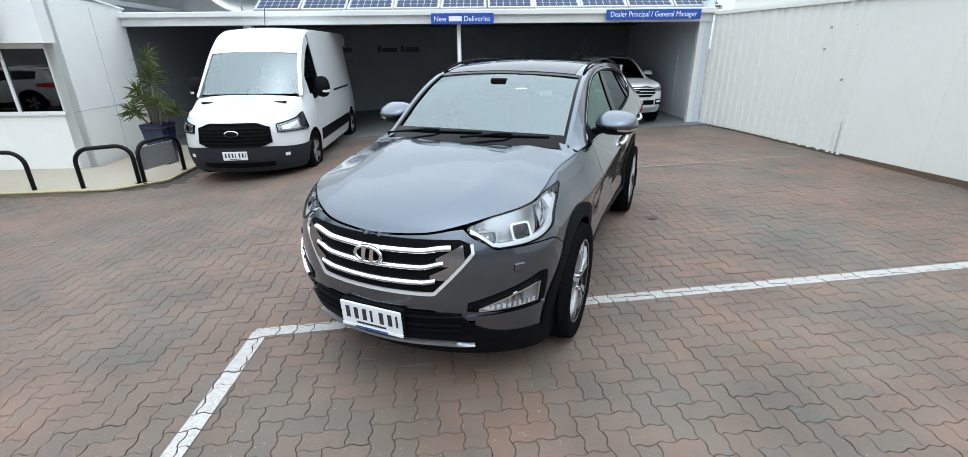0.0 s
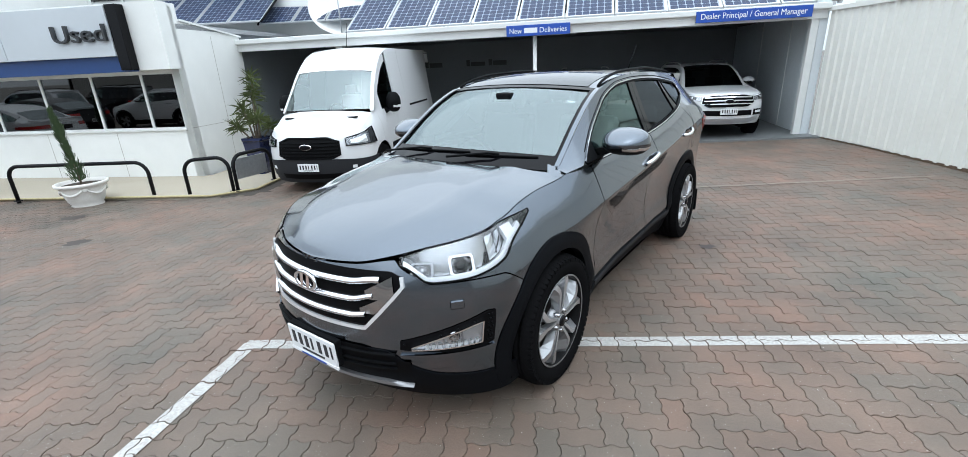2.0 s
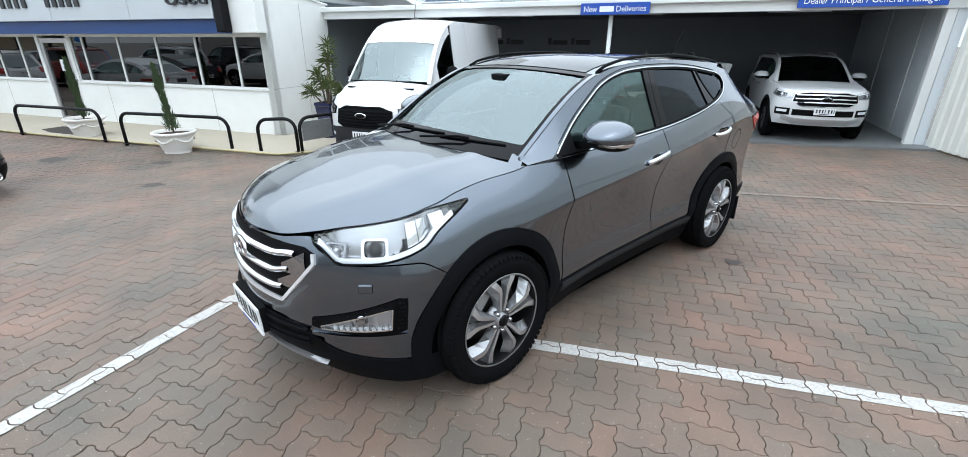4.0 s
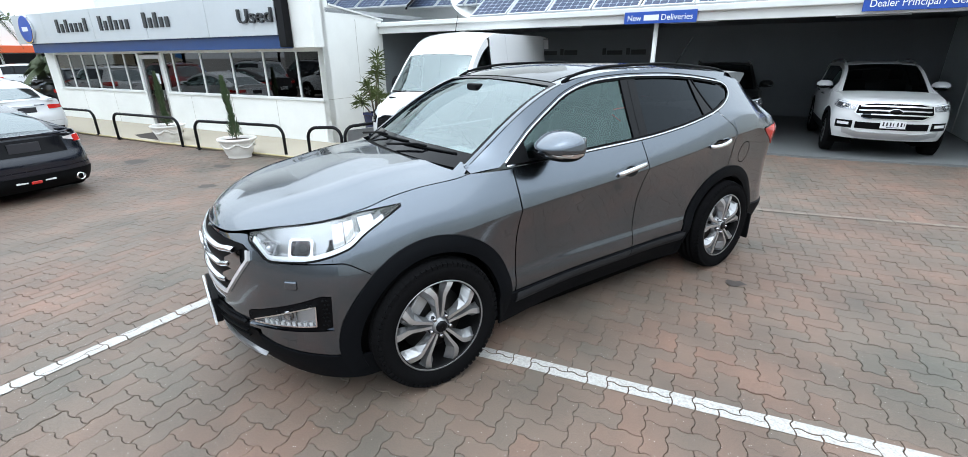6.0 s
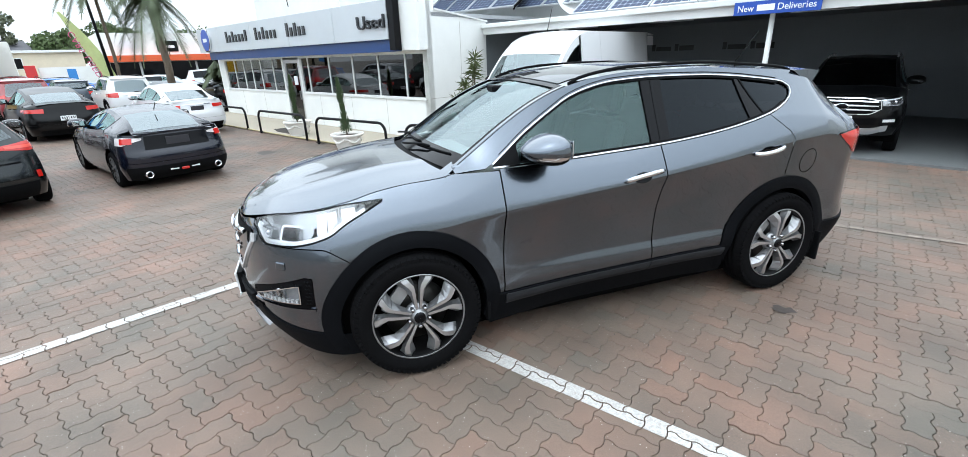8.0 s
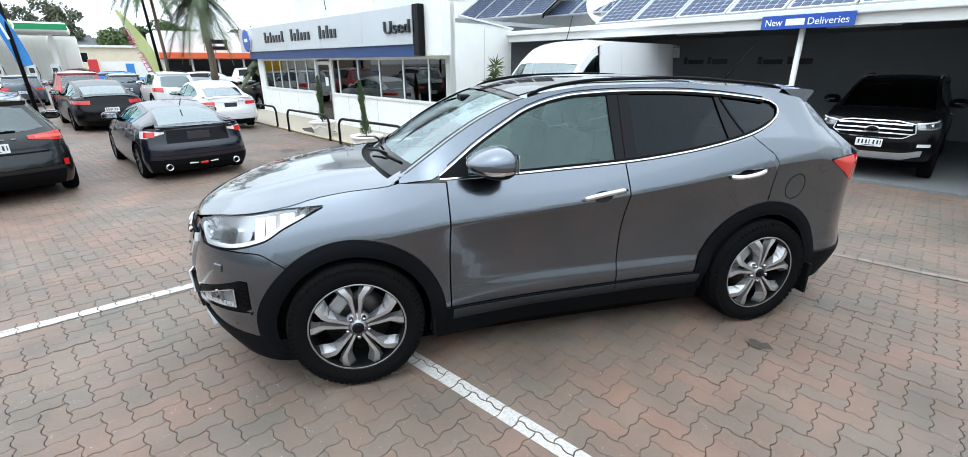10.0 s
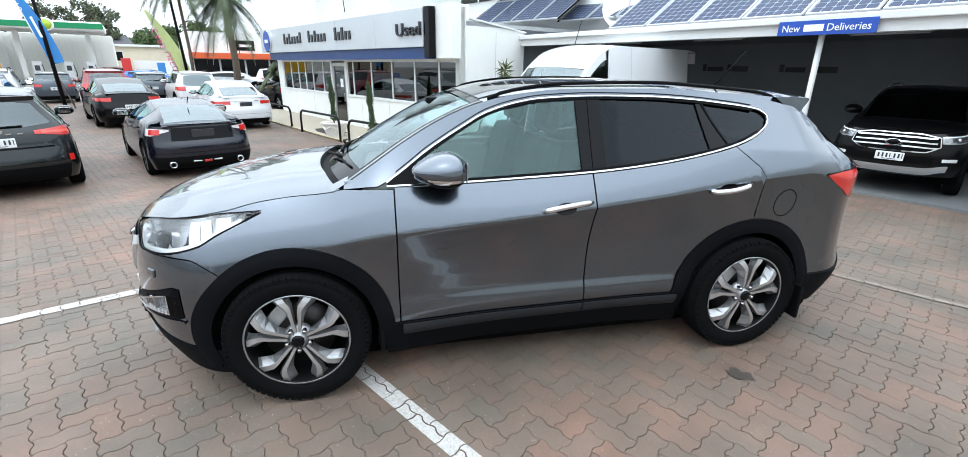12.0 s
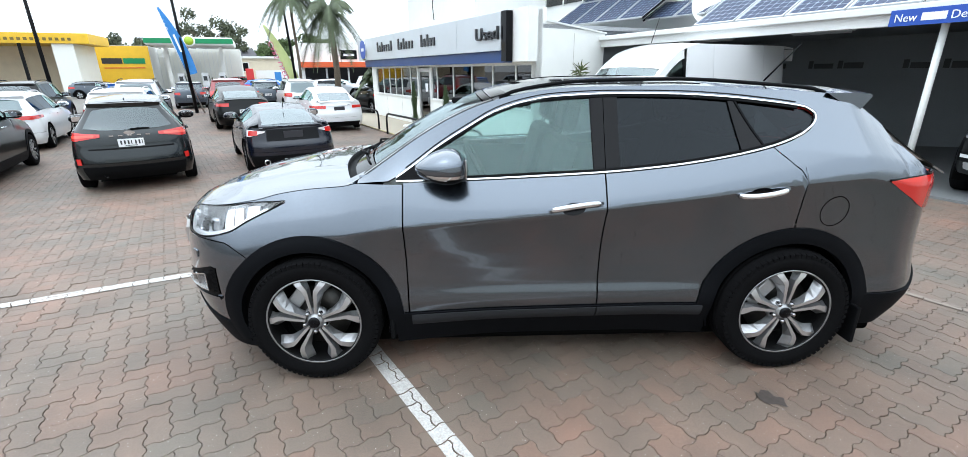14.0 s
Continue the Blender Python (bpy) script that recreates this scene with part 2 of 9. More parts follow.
M_CREAM = mat("cream_wall", (0.66, 0.58, 0.44), 0.8, grain=0.05, stain=0.08)
M_ROOFD = mat("dark_roof", (0.10, 0.10, 0.11), 0.8, grain=0.2)
M_REDP = mat("red_paint", (0.5, 0.03, 0.03), 0.4)
M_LAMPW = mat("fluorescent_batten", (0.62, 0.63, 0.64), 0.4)


# ---------- mesh helpers ----------
def mesh_ob(name, verts, faces, material, parent=None, smooth=False, label=""):
    me = bpy.data.meshes.new(name)
    me.from_pydata([tuple(v) for v in verts], [], faces)
    me.materials.append(material)
    if smooth:
        me.polygons.foreach_set("use_smooth", [True] * len(me.polygons))
    me.update()
    ob = new(name, me)
    if parent is not None:
        ob.parent = parent
    if label:
        ob["label"] = label
    return ob


def part(name, bm, material, parent=None, label="", smooth=False):
    me = bpy.data.meshes.new(name)
    bmesh.ops.recalc_face_normals(bm, faces=bm.faces)
    bm.to_mesh(me)
    bm.free()
    me.materials.append(material)
    if smooth:
        me.polygons.foreach_set("use_smooth", [True] * len(me.polygons))
    ob = new(name, me)
    if parent is not None:
        ob.parent = parent
    if label:
        ob["label"] = label
    return ob


def add_box(bm, x0, x1, y0, y1, z0, z1, m=None, bevel=0.0):
    r = bmesh.ops.create_cube(bm, size=1.0)
    vs = r["verts"]
    bmesh.ops.scale(bm, vec=(x1 - x0, y1 - y0, z1 - z0), verts=vs)
    bmesh.ops.translate(bm, vec=((x0 + x1) / 2, (y0 + y1) / 2, (z0 + z1) / 2), verts=vs)
    if bevel:
        es = list({e for v in vs for e in v.link_edges})
        g = bmesh.ops.bevel(bm, geom=es, offset=bevel, segments=2, affect="EDGES", profile=0.5)
        vs = list({v for f in g["faces"] for v in f.verts} | {v for v in vs if v.is_valid})
    if m is not None:
        bmesh.ops.transform(bm, matrix=m, verts=vs)
    return vs


def box(name, x0, x1, y0, y1, z0, z1, material, parent=None, bevel=0.0, label="", m=None):
    bm = bmesh.new()
    add_box(bm, x0, x1, y0, y1, z0, z1, m, bevel)
    return part(name, bm, material, parent, label)


def tube(name, pts, r, material, parent=None, sides=8, r_end=None, label="", caps=True):
    """A round bar along a run of points; r may taper to r_end."""
    pts = [Vector(p) for p in pts]
    n = len(pts)
    vs, fs = [], []
    up = Vector((0, 0, 1))
    prev = None
    for i, p in enumerate(pts):
        d = (pts[min(i + 1, n - 1)] - pts[max(i - 1, 0)]).normalized()
        if prev is None:
            a = d.cross(up if abs(d.z) < 0.9 else Vector((1, 0, 0))).normalized()
        else:
            a = (prev - d * prev.dot(d)).normalized()
        prev = a
        b = d.cross(a)
        rr = r if r_end is None else r + (r_end - r) * i / (n - 1)
        for j in range(sides):
            t = 2 * math.pi * j / sides
            vs.append(p + (a * math.cos(t) + b * math.sin(t)) * rr)
    for i in range(n - 1):
        for j in range(sides):
            k = (j + 1) % sides
            fs.append((i * sides + j, i * sides + k, (i + 1) * sides + k, (i + 1) * sides + j))
    if caps:
        fs.append(tuple(range(sides))[::-1])
        fs.append(tuple((n - 1) * sides + j for j in range(sides)))
    return mesh_ob(name, vs, fs, material, parent, True, label)


def lathe(name, profile, material, parent=None, sides=32, axis="Z", label="", wave=None):
    """A solid of revolution from (radius, height) pairs."""
    vs, fs = [], []
    for i, (r, h) in enumerate(profile):
        for j in range(sides):
            t = 2 * math.pi * j / sides
            q = r * (1 + (wave(t, h) if wave else 0))
            vs.append((q * math.cos(t), q * math.sin(t), h) if axis == "Z" else (q * math.cos(t), h, q * math.sin(t)))
    for i in range(len(profile) - 1):
        for j in range(sides):
            k = (j + 1) % sides
            fs.append((i * sides + j, i * sides + k, (i + 1) * sides + k, (i + 1) * sides + j))
    return mesh_ob(name, vs, fs, material, parent, True, label)


def thing(name, m, label, category, group=""):
    ob = new(name)
    ob.matrix_world = m
    ob.empty_display_size = 0.2
    return tagged(ob, label, category, group)


def words(name, text, size, m, material, parent=None, depth=0.004, width=None, label=""):
    """Lettering with the built-in font as a mesh, its lower left corner at m."""
    cu = bpy.data.curves.new(name, "FONT")
    cu.body, cu.size, cu.extrude = text, size, depth
    cu.resolution_u = 3
    tmp = bpy.data.objects.new(name, cu)
    scene.collection.objects.link(tmp)
    me = bpy.data.meshes.new_from_object(tmp.evaluated_get(bpy.context.evaluated_depsgraph_get()))
    bpy.data.objects.remove(tmp)
    me.materials.clear()
    me.materials.append(material)
    if width:
        xs = [v.co.x for v in me.vertices]
        s = width / (max(xs) - min(xs))
        x0 = min(xs)
        for v in me.vertices:
            v.co.x = (v.co.x - x0) * s
    ob = new(name, me)
    if parent is not None:
        ob.parent = parent
    ob.matrix_local = m
    if label:
        ob["label"] = label
    return ob


def ground_z(x, y):
    """The yard is level round the parked car and falls towards the office and the street."""
    a = min(max(-x - 1.8, 0), 5.0)
    s = min(max((-x - 1.0) / 3, 0), 1)
    r = 0.035 * min(max(x - 2.2, 0), 4) * min(max((y - 5) / 5, 0), 1)
    return -0.055 * a - 0.03 * min(max(y - 3.5, 0), 4.5) * s + r

# ---------- ground ----------
def linspace_(a, b, n):
    return [a + (b - a) * i / n for i in range(n + 1)]


def ground_sheet():
    xs = [-400, -150, -80, -50, -40] + [-30 + i for i in range(41)] + [20, 60, 400]
    ys = [-400, -100, -40, -20] + [-12 + i for i in range(33)] + [30, 60, 150, 400]
    vs = [(x, y, ground_z(x, y) - 0.055) for x in xs for y in ys]
    ny = len(ys)
    fs = [(i * ny + j, (i + 1) * ny + j, (i + 1) * ny + j + 1, i * ny + j + 1) for i in range(len(xs) - 1) for j in range(ny - 1)]
    ob = mesh_ob("ground", vs, fs, M_YARD, smooth=True)
    tagged(ob, "weathered brownish yard ground reaching the horizon", "ground", kind="structure")
    bx, by = linspace_(-30.2, 8.6, 160), linspace_(-6.3, 11.2, 72)
    vs = [(x, y, ground_z(x, y) - 0.008) for x in bx for y in by]
    n = len(by)
    fs = [(i * n + j, (i + 1) * n + j, (i + 1) * n + j + 1, i * n + j + 1) for i in range(len(bx) - 1) for j in range(n - 1)]
    ob = mesh_ob("paving_bed", vs, fs, M_JOINT, smooth=True)
    tagged(ob, "dark sand bed in the joints between the pavers", "ground", kind="structure")
    road = mesh_ob("road", [(-400, -400, -0.395), (-33, -400, -0.395), (-33, 400, -0.395), (-400, 400, -0.395)], [(0, 1, 2, 3)], M_ASPHALT)
    tagged(road, "grey asphalt street beyond the car yard", "road", kind="structure")


ground_sheet()
# unseen plain walls added behind the path to hold back sky reflections
for nm, x0, x1, y0, y1 in (("wall_south", -31, 14, -13.3, -13.0), ("wall_east", 14.0, 14.3, -13.3, 2.0)):
    ob = box(nm, x0, x1, y0, y1, -0.6, 2.4, M_BACKWALL)
    tagged(ob, "unseen plain dull wall added to darken reflections", "wall", kind="structure")

# ---------- drive-in shelter (carport) ----------
CX0, CX1, CY0, CY1, CZ = -8.15, 4.9, 11.37, 17.1, 2.28


def carport():
    vs, fs = [], []
    n = 14
    for i in range(n + 1):
        x = CX0 + (CX1 + 0.25 - CX0) * i / n
        z = max(ground_z(x, 11.3) + 0.035, -0.36)
        for y in (CY0 - 0.42, CY0 - 0.42, CY1 + 0.2):
            vs.append((x, y, z if y > CY0 - 0.42 or len(vs) % 3 == 1 else z - 0.2))
    for i in range(n):
        for j in range(2):
            a = i * 3 + j
            fs.append((a, a + 3, a + 4, a + 1))
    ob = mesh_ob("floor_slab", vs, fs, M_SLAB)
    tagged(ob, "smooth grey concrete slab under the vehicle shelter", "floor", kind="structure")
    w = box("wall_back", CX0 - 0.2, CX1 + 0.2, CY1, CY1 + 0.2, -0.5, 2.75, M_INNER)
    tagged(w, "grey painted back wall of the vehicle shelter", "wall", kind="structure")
    w = box("wall_shelter_right", CX1 - 0.12, CX1 + 0.02, CY0 + 0.0, CY1, -0.2, 2.7, M_SIDEPANEL)
    tagged(w, "pale grey sheeted side wall inside the shelter", "wall", kind="structure")
    for y in (12.7, 14.6):
        box("joint_strip", CX1 - 0.128, CX1 - 0.12, y, y + 0.03, -0.1, 2.5, M_TRIMW, w)
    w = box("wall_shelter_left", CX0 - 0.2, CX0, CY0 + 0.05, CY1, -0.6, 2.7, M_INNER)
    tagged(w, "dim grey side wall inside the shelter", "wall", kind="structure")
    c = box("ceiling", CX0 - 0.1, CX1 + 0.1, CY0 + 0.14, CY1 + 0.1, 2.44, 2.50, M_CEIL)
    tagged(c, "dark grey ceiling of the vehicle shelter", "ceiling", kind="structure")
    bm = bmesh.new()
    add_box(bm, CX0 - 0.12, CX1 - 0.02, CY0 - 0.05, CY0 + 0.14, CZ, CZ + 0.20)
    add_box(bm, CX0 - 0.12, CX1 + 0.0, CY0 - 0.14, CY0 + 0.02, CZ + 0.16, CZ + 0.27, bevel=0.015)
    b = part("trim_beam", bm, M_TRIMW)
    tagged(b, "long white painted beam and gutter over the shelter opening", "beam", kind="structure")
    r = box("roof", CX0 - 0.1, CX1 + 0.1, CY0 + 0.0, CY1 + 0.3, 2.505, 2.56, M_STEEL)
    tagged(r, "low-pitched metal roof sheet of the vehicle shelter", "roof", kind="structure")
    # end posts, middle pole
    p = box("corner_post", CX1 - 0.26, CX1 - 0.13, CY0 - 0.02, CY0 + 0.10, ground_z(4.7, 11.3) + 0.03, CZ, M_TRIMW, bevel=0.006)
    tagged(p, "white painted square post at the shelter corner", "post", "shelter posts")
    p = box("corner_post", CX0 - 0.02, CX0 + 0.10, CY0 - 0.02, CY0 + 0.10, -0.42, CZ, M_TRIMW, bevel=0.006)
    tagged(p, "white painted square post beside the office wall", "post", "shelter posts")
    p = box("corner_post", -5.42, -5.24, CY0 + 0.15, CY0 + 0.30, -0.42, CZ + 0.15, M_TRIMW, bevel=0.006)
    tagged(p, "white painted post behind the parked van", "post", "shelter posts")
    t = thing("pole", pose(-0.62, CY0 + 0.06, 0), "slim white steel pole holding up the shelter beam", "pole", "shelter posts")
    tube("shaft", [(0, 0, -0.05), (0, 0, CZ + 0.02)], 0.045, M_TRIMW, t, 12)
    box("base_plate", -0.09, 0.09, -0.09, 0.09, 0.0, 0.03, M_STEEL, t, 0.004)
    for x in (-6.3, -3.6, -0.4, 2.9):
        l = thing("ceiling_light", pose(x, 13.6, 2.44), "unlit white fluorescent batten on the shelter ceiling", "lamp", "ceiling battens")
        box("housing", -0.62, 0.62, -0.05, 0.05, -0.05, 0, M_LAMPW, l, 0.008)
        tube("tube_lamp", [(-0.58, 0, -0.065), (0.58, 0, -0.065)], 0.013, M_LAMPW, l, 8)


carport()

# two fascia signs
s = thing("sign_board", pose(-1.2, CY0 - 0.16, 2.262), "blue sign with white letters on the shelter beam", "sign", "beam signs")
box("board", 0, 1.34, 0, 0.025, 0, 0.215, M_BLUE, s, 0.003)
words("lettering", "New", 0.15, pose(0.07, -0.004, 0.055, 90), M_LETTERW, s, width=0.26)
box("word_bar", 0.38, 0.66, -0.004, 0.0, 0.055, 0.155, M_LETTERW, s)
words("lettering", "Deliveries", 0.15, pose(0.71, -0.004, 0.055, 90), M_LETTERW, s, width=0.56)
s = thing("sign_board", pose(2.56, CY0 - 0.16, 2.315), "long blue sign with white letters on the shelter beam", "sign", "beam signs")
box("board", 0, 2.02, 0, 0.025, 0, 0.205, M_BLUE, s, 0.003)
words("lettering", "Dealer Principal / General Manager", 0.15, pose(0.09, -0.004, 0.06, 90), M_LETTERW, s, width=1.84)
# names painted on the back wall, as plain bars
for x0 in (-8.0, -5.93, -3.66):
    s = thing("wall_lettering", pose(x0, CY1 - 0.005, 1.68), "dark painted name on the shelter's back wall", "lettering", "wall names")
    for a, b, h in ((0, 0.12, 0.2), (0.15, 0.66, 0.13), (0.78, 0.9, 0.2), (0.93, 1.4, 0.15)):
        box("word_bar", a, b, 0, 0.004, 0, h, M_LETTER, s)


# ---------- solar panels on the shelter ----------
def solar_panel(w=0.99, h=1.62):
    t = new("solar_panel")
    tagged(t, "dark blue solar panel with silver frame tilted on the roof", "solar panel", "shelter panels")
    bm = bmesh.new()
    for a in ((0, w, 0, 0.03), (0, w, h - 0.03, h), (0, 0.03, 0.03, h - 0.03), (w - 0.03, w, 0.03, h - 0.03)):
        add_box(bm, a[0], a[1], a[2], a[3], -0.02, 0.02)
    part("frame", bm, M_ALU, t)
    box("backing", 0.03, w - 0.03, 0.03, h - 0.03, -0.012, 0.004, M_BACKSHEET, t)
    bm = bmesh.new()
    nx, ny = 6, 10
    gx, gy = (w - 0.08) / nx, (h - 0.08) / ny
    for i in range(nx):
        for j in range(ny):
            x, y, g, c = 0.04 + i * gx, 0.04 + j * gy, 0.006, 0.022
            q = [(x + g + c, y + g), (x + gx - g - c, y + g), (x + gx - g, y + g + c), (x + gx - g, y + gy - g - c),
                 (x + gx - g - c, y + gy - g), (x + g + c, y + gy - g), (x + g, y + gy - g - c), (x + g, y + g + c)]
            bm.faces.new([bm.verts.new((*p, 0.008)) for p in q])
    tagged(part("cell_sheet", bm, M_CELL, t), kind="stuff")
    return t


PANEL = solar_panel()
tilt = 33
PANEL.matrix_world = pose(-5.15, 11.62, 2.60, tilt)
for i in range(1, 10):
    copy_thing(PANEL, pose(-5.15 + 1.035 * i, 11.62, 2.60, tilt))
for i in range(11):
    leg = thing("panel_bracket", pose(-5.16 + 1.035 * i, 11.7, 2.55), "small metal bracket under a solar panel", "bracket", "panel brackets")
    box("foot", -0.03, 0.03, -0.04, 0.04, 0, 0.06, M_STEEL, leg)
    box("strut", -0.015, 0.015, 1.15, 1.19, 0, 0.80, M_STEEL, leg)
# arrays on the roofs behind the office
for k, (x, y, z, rz, n, tl) in enumerate(((-12.6, 12.7, 3.15, 8, 4, 32), (-9.0, 13.7, 3.12, 8, 4, 30), (-9.4, 15.0, 2.85, 6, 5, 26))):
    base = pose(x, y, z, 0, 0, rz) @ pose(0, 0, 0, tl)
    for i in range(n):
        for j in range(2):
            p = copy_thing(PANEL, base @ pose(1.02 * i, 1.66 * j, 0))
            tagged(p, "grey-blue solar panel in a tilted rooftop array", "solar panel", "rooftop array")
    for i in (0, n):
        leg = thing("array_stand", pose(x, y, z, 0, 0, rz), "black steel prop of a rooftop solar array", "stand", "array stands")
        tube("prop", [(1.02 * i, 2.9, -0.5), (1.02 * i, 3.2 * math.cos(radians(tl)), 3.2 * math.sin(radians(tl)))], 0.035, M_BLACK, leg, 6)
        tube("rail", [(1.02 * i, -0.05, -0.02), (1.02 * i, 3.3 * math.cos(radians(tl)), 3.3 * math.sin(radians(tl)) - 0.04)], 0.03, M_BLACK, leg, 6)

# satellite dish on the roof
d = thing("satellite_dish", pose(-6.85, 14.6, 3.35, 62, 0, 28), "large white satellite dish on the shelter roof", "satellite dish")
lathe("reflector", [(0.02, 0.0), (0.3, 0.03), (0.6, 0.12), (0.85, 0.25), (0.86, 0.27), (0.84, 0.27), (0.6, 0.15), (0.3, 0.06), (0.02, 0.03)], M_WHITE, d, 40)
tube("feed_arm", [(0, -0.8, 0.24), (0, -0.4, 0.62), (0, 0, 0.8)], 0.018, M_STEEL, d, 6)
tube("mount", [(0, 0, -0.02), (0, -0.25, -0.25), (0, -0.45, -0.9)], 0.05, M_STEEL, d, 8)

# ---------- boundary wall of ribbed steel ----------
WA, WD = Vector((4.93, 11.3)), Vector((0.2241, -0.9746))


def boundary_wall():
    length, top, pitch = 17.0, 2.40, 0.19
    ridge, vs, fs = 0.032, [], []
    prof = []
    s = 0.0
    while s < 3.55:
        prof += [(s, 0), (s + 0.105, 0), (s + 0.125, ridge), (s + 0.168, ridge)]
        s += pitch
    prof += [(s, 0)]
    while s < length:
        s += 1.2
        prof += [(s - 0.01, 0.0), (s, -0.006), (s + 0.01, 0)]
    nrm = Vector((WD.y, -WD.x))
    for s, o in prof:
        p = WA + WD * s + nrm * o
        g = ground_z(p.x, p.y)
        for z in (g + 0.03, 0.35, 1.0, top):
            vs.append((p.x, p.y, max(z, g + 0.03)))
    for i in range(len(prof) - 1):
        for j in range(3):
            a = i * 4 + j
            fs.append((a, a + 1, a + 5, a + 4))
    w = mesh_ob("wall_boundary", vs, fs, M_CORR)
    tagged(w, "tall off-white ribbed steel boundary wall, stained along its foot", "wall", kind="structure")
    back = WA - nrm * 0.0
    m = Matrix.Translation((WA.x, WA.y, 0)) @ Matrix.Rotation(math.atan2(WD.y, WD.x), 4, "Z")
    box("wall_core", 0, length, 0.02, 0.10, -0.2, top - 0.01, M_STEEL, w, m=m)
    box("capping", -0.05, length, -0.05, 0.14, top, top + 0.07, M_CORR, w, m=m)
    box("base_rail", 0.0, length, -0.02, 0.01, -0.05, 0.12, M_RUST, w, "", "rusty rail at the foot of the wall", m)
    upper = box("wall_upper", 0.4, length, 0.12, 0.2, top, top + 1.0, M_CORR, m=m)
    tagged(upper, "white sheeted wall rising behind the boundary wall", "wall", kind="structure")
    for s, z in ((2.9, 2.04), (3.35, 2.06), (3.35, 1.72), (2.86, 1.71), (3.3, 1.25), (5.2, 1.1), (5.45, 0.62), (6.3, 1.6), (6.6, 0.7)):
        bm = bmesh.new()
        bmesh.ops.create_cone(bm, cap_ends=True, segments=8, radius1=0.022, radius2=0.016, depth=0.02,
                              matrix=m @ pose(s, -0.012, z, 90))
        part("bolt", bm, M_STEEL, w)
    box("cover_strip", 3.46, 3.50, -0.035, -0.01, 0.1, 0.62, M_TRIMW, w, m=m)


boundary_wall()

# ---------- office building with the long sign ----------
OFF = pose(-7.78, 9.2, 0, 0, 0, 4.9)


def office():
    L, gz, top = 14.0, -0.55, 3.12
    cuts = [-0.18, -0.97, -2.2, -3.5, -4.85, -6.2, -6.72, -7.98, -8.05, -8.85, -9.9, -11.3, -13.3]
    w = new("wall_office_front")
    w.matrix_world = OFF
    tagged(w, "white rendered office front with a band of dark windows", "wall", kind="structure")
    box("plinth_wall", -6.78, 0.0, 0, 0.18, gz, 0.70, M_WHITE, w)
    box("plinth_wall", -L, -7.92, 0, 0.18, gz, 0.70, M_WHITE, w)
    box("head_wall", -L, 0.0, 0.0, 0.18, 1.86, top, M_WHITE, w)
    box("end_pier", -0.16, 0.0, 0.0, 0.18, 0.70, 1.86, M_WHITE, w)
    box("end_pier", -L, -13.35, 0.0, 0.18, 0.70, 1.86, M_WHITE, w)
    for a, b in ((-6.78, -6.66), (-8.04, -7.92)):
        box("door_pier", a, b, 0.0, 0.18, 0.70 if a > -7 else 0.70, 1.86, M_TRIMW, w)
    box("sill", -6.7, -0.14, -0.04, 0.02, 0.66, 0.70, M_TRIMW, w, 0.004)
    box("sill", -13.4, -8.0, -0.04, 0.02, 0.66, 0.70, M_TRIMW, w, 0.004)
    for x in (-1.9, -3.7, -5.6, -9.9, -11.9):
        box("joint_line", x - 0.006, x + 0.006, -0.003, 0.0, gz, 0.64, M_CONC, w)
    # upper box over the glazing, and the long sign
    u = box("upper_block", -L + 0.2, 0.06, -0.28, 0.0, 1.92, top + 0.06, M_WHITE, w)
    k = 0
    for seg in ((-0.16, -0.97, -2.2, -3.5, -4.85, -6.2, -6.66), (-8.04, -8.85, -9.9, -10.7, -11.5, -12.4, -13.35)):
        for a, b in zip(seg, seg[1:]):
            k += 1
            t = new("window_%d" % k)
            t.parent = w
            t["label"] = "dark office window pane in a white metal frame"
            bm = bmesh.new()
            for q in ((b, a, 0.70, 0.73), (b, a, 1.83, 1.86), (b, b + 0.025, 0.73, 1.83), (a - 0.025, a, 0.73, 1.83)):
                add_box(bm, q[0], q[1], 0.03, 0.09, q[2], q[3])
            part("window_frame", bm, M_TRIMW, t)
            p = box("pane", b + 0.02, a - 0.02, 0.055, 0.065, 0.73, 1.84, M_WINGLASS, t)
            p.visible_shadow = False
    d = new("door_1")
    d.parent = w
    d["label"] = "closed glazed office door with a white frame and pinned notice"
    bm = bmesh.new()
    for q in ((-7.92, -7.80, gz, 1.80), (-6.90, -6.78, gz, 1.80), (-7.8, -6.9, 1.68, 1.80), (-7.8, -6.9, gz, -0.3)):
        add_box(bm, q[0], q[1], 0.02, 0.10, q[2], q[3])
    part("door_frame", bm, M_ALU, d)
    p = box("pane", -7.8, -6.9, 0.055, 0.065, -0.3, 1.68, M_WINGLASS, d)
    p.visible_shadow = False
    box("notice", -7.32, -7.08, 0.04, 0.05, 0.95, 1.25, M_LETTERW, d)
    box("door_handle", -7.0, -6.97, 0.0, 0.05, 0.45, 0.75, M_ALU, d)
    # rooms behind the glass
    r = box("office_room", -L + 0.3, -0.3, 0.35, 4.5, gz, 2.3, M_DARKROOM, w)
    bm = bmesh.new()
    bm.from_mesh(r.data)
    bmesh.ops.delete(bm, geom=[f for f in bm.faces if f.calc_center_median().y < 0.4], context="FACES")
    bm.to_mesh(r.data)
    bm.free()
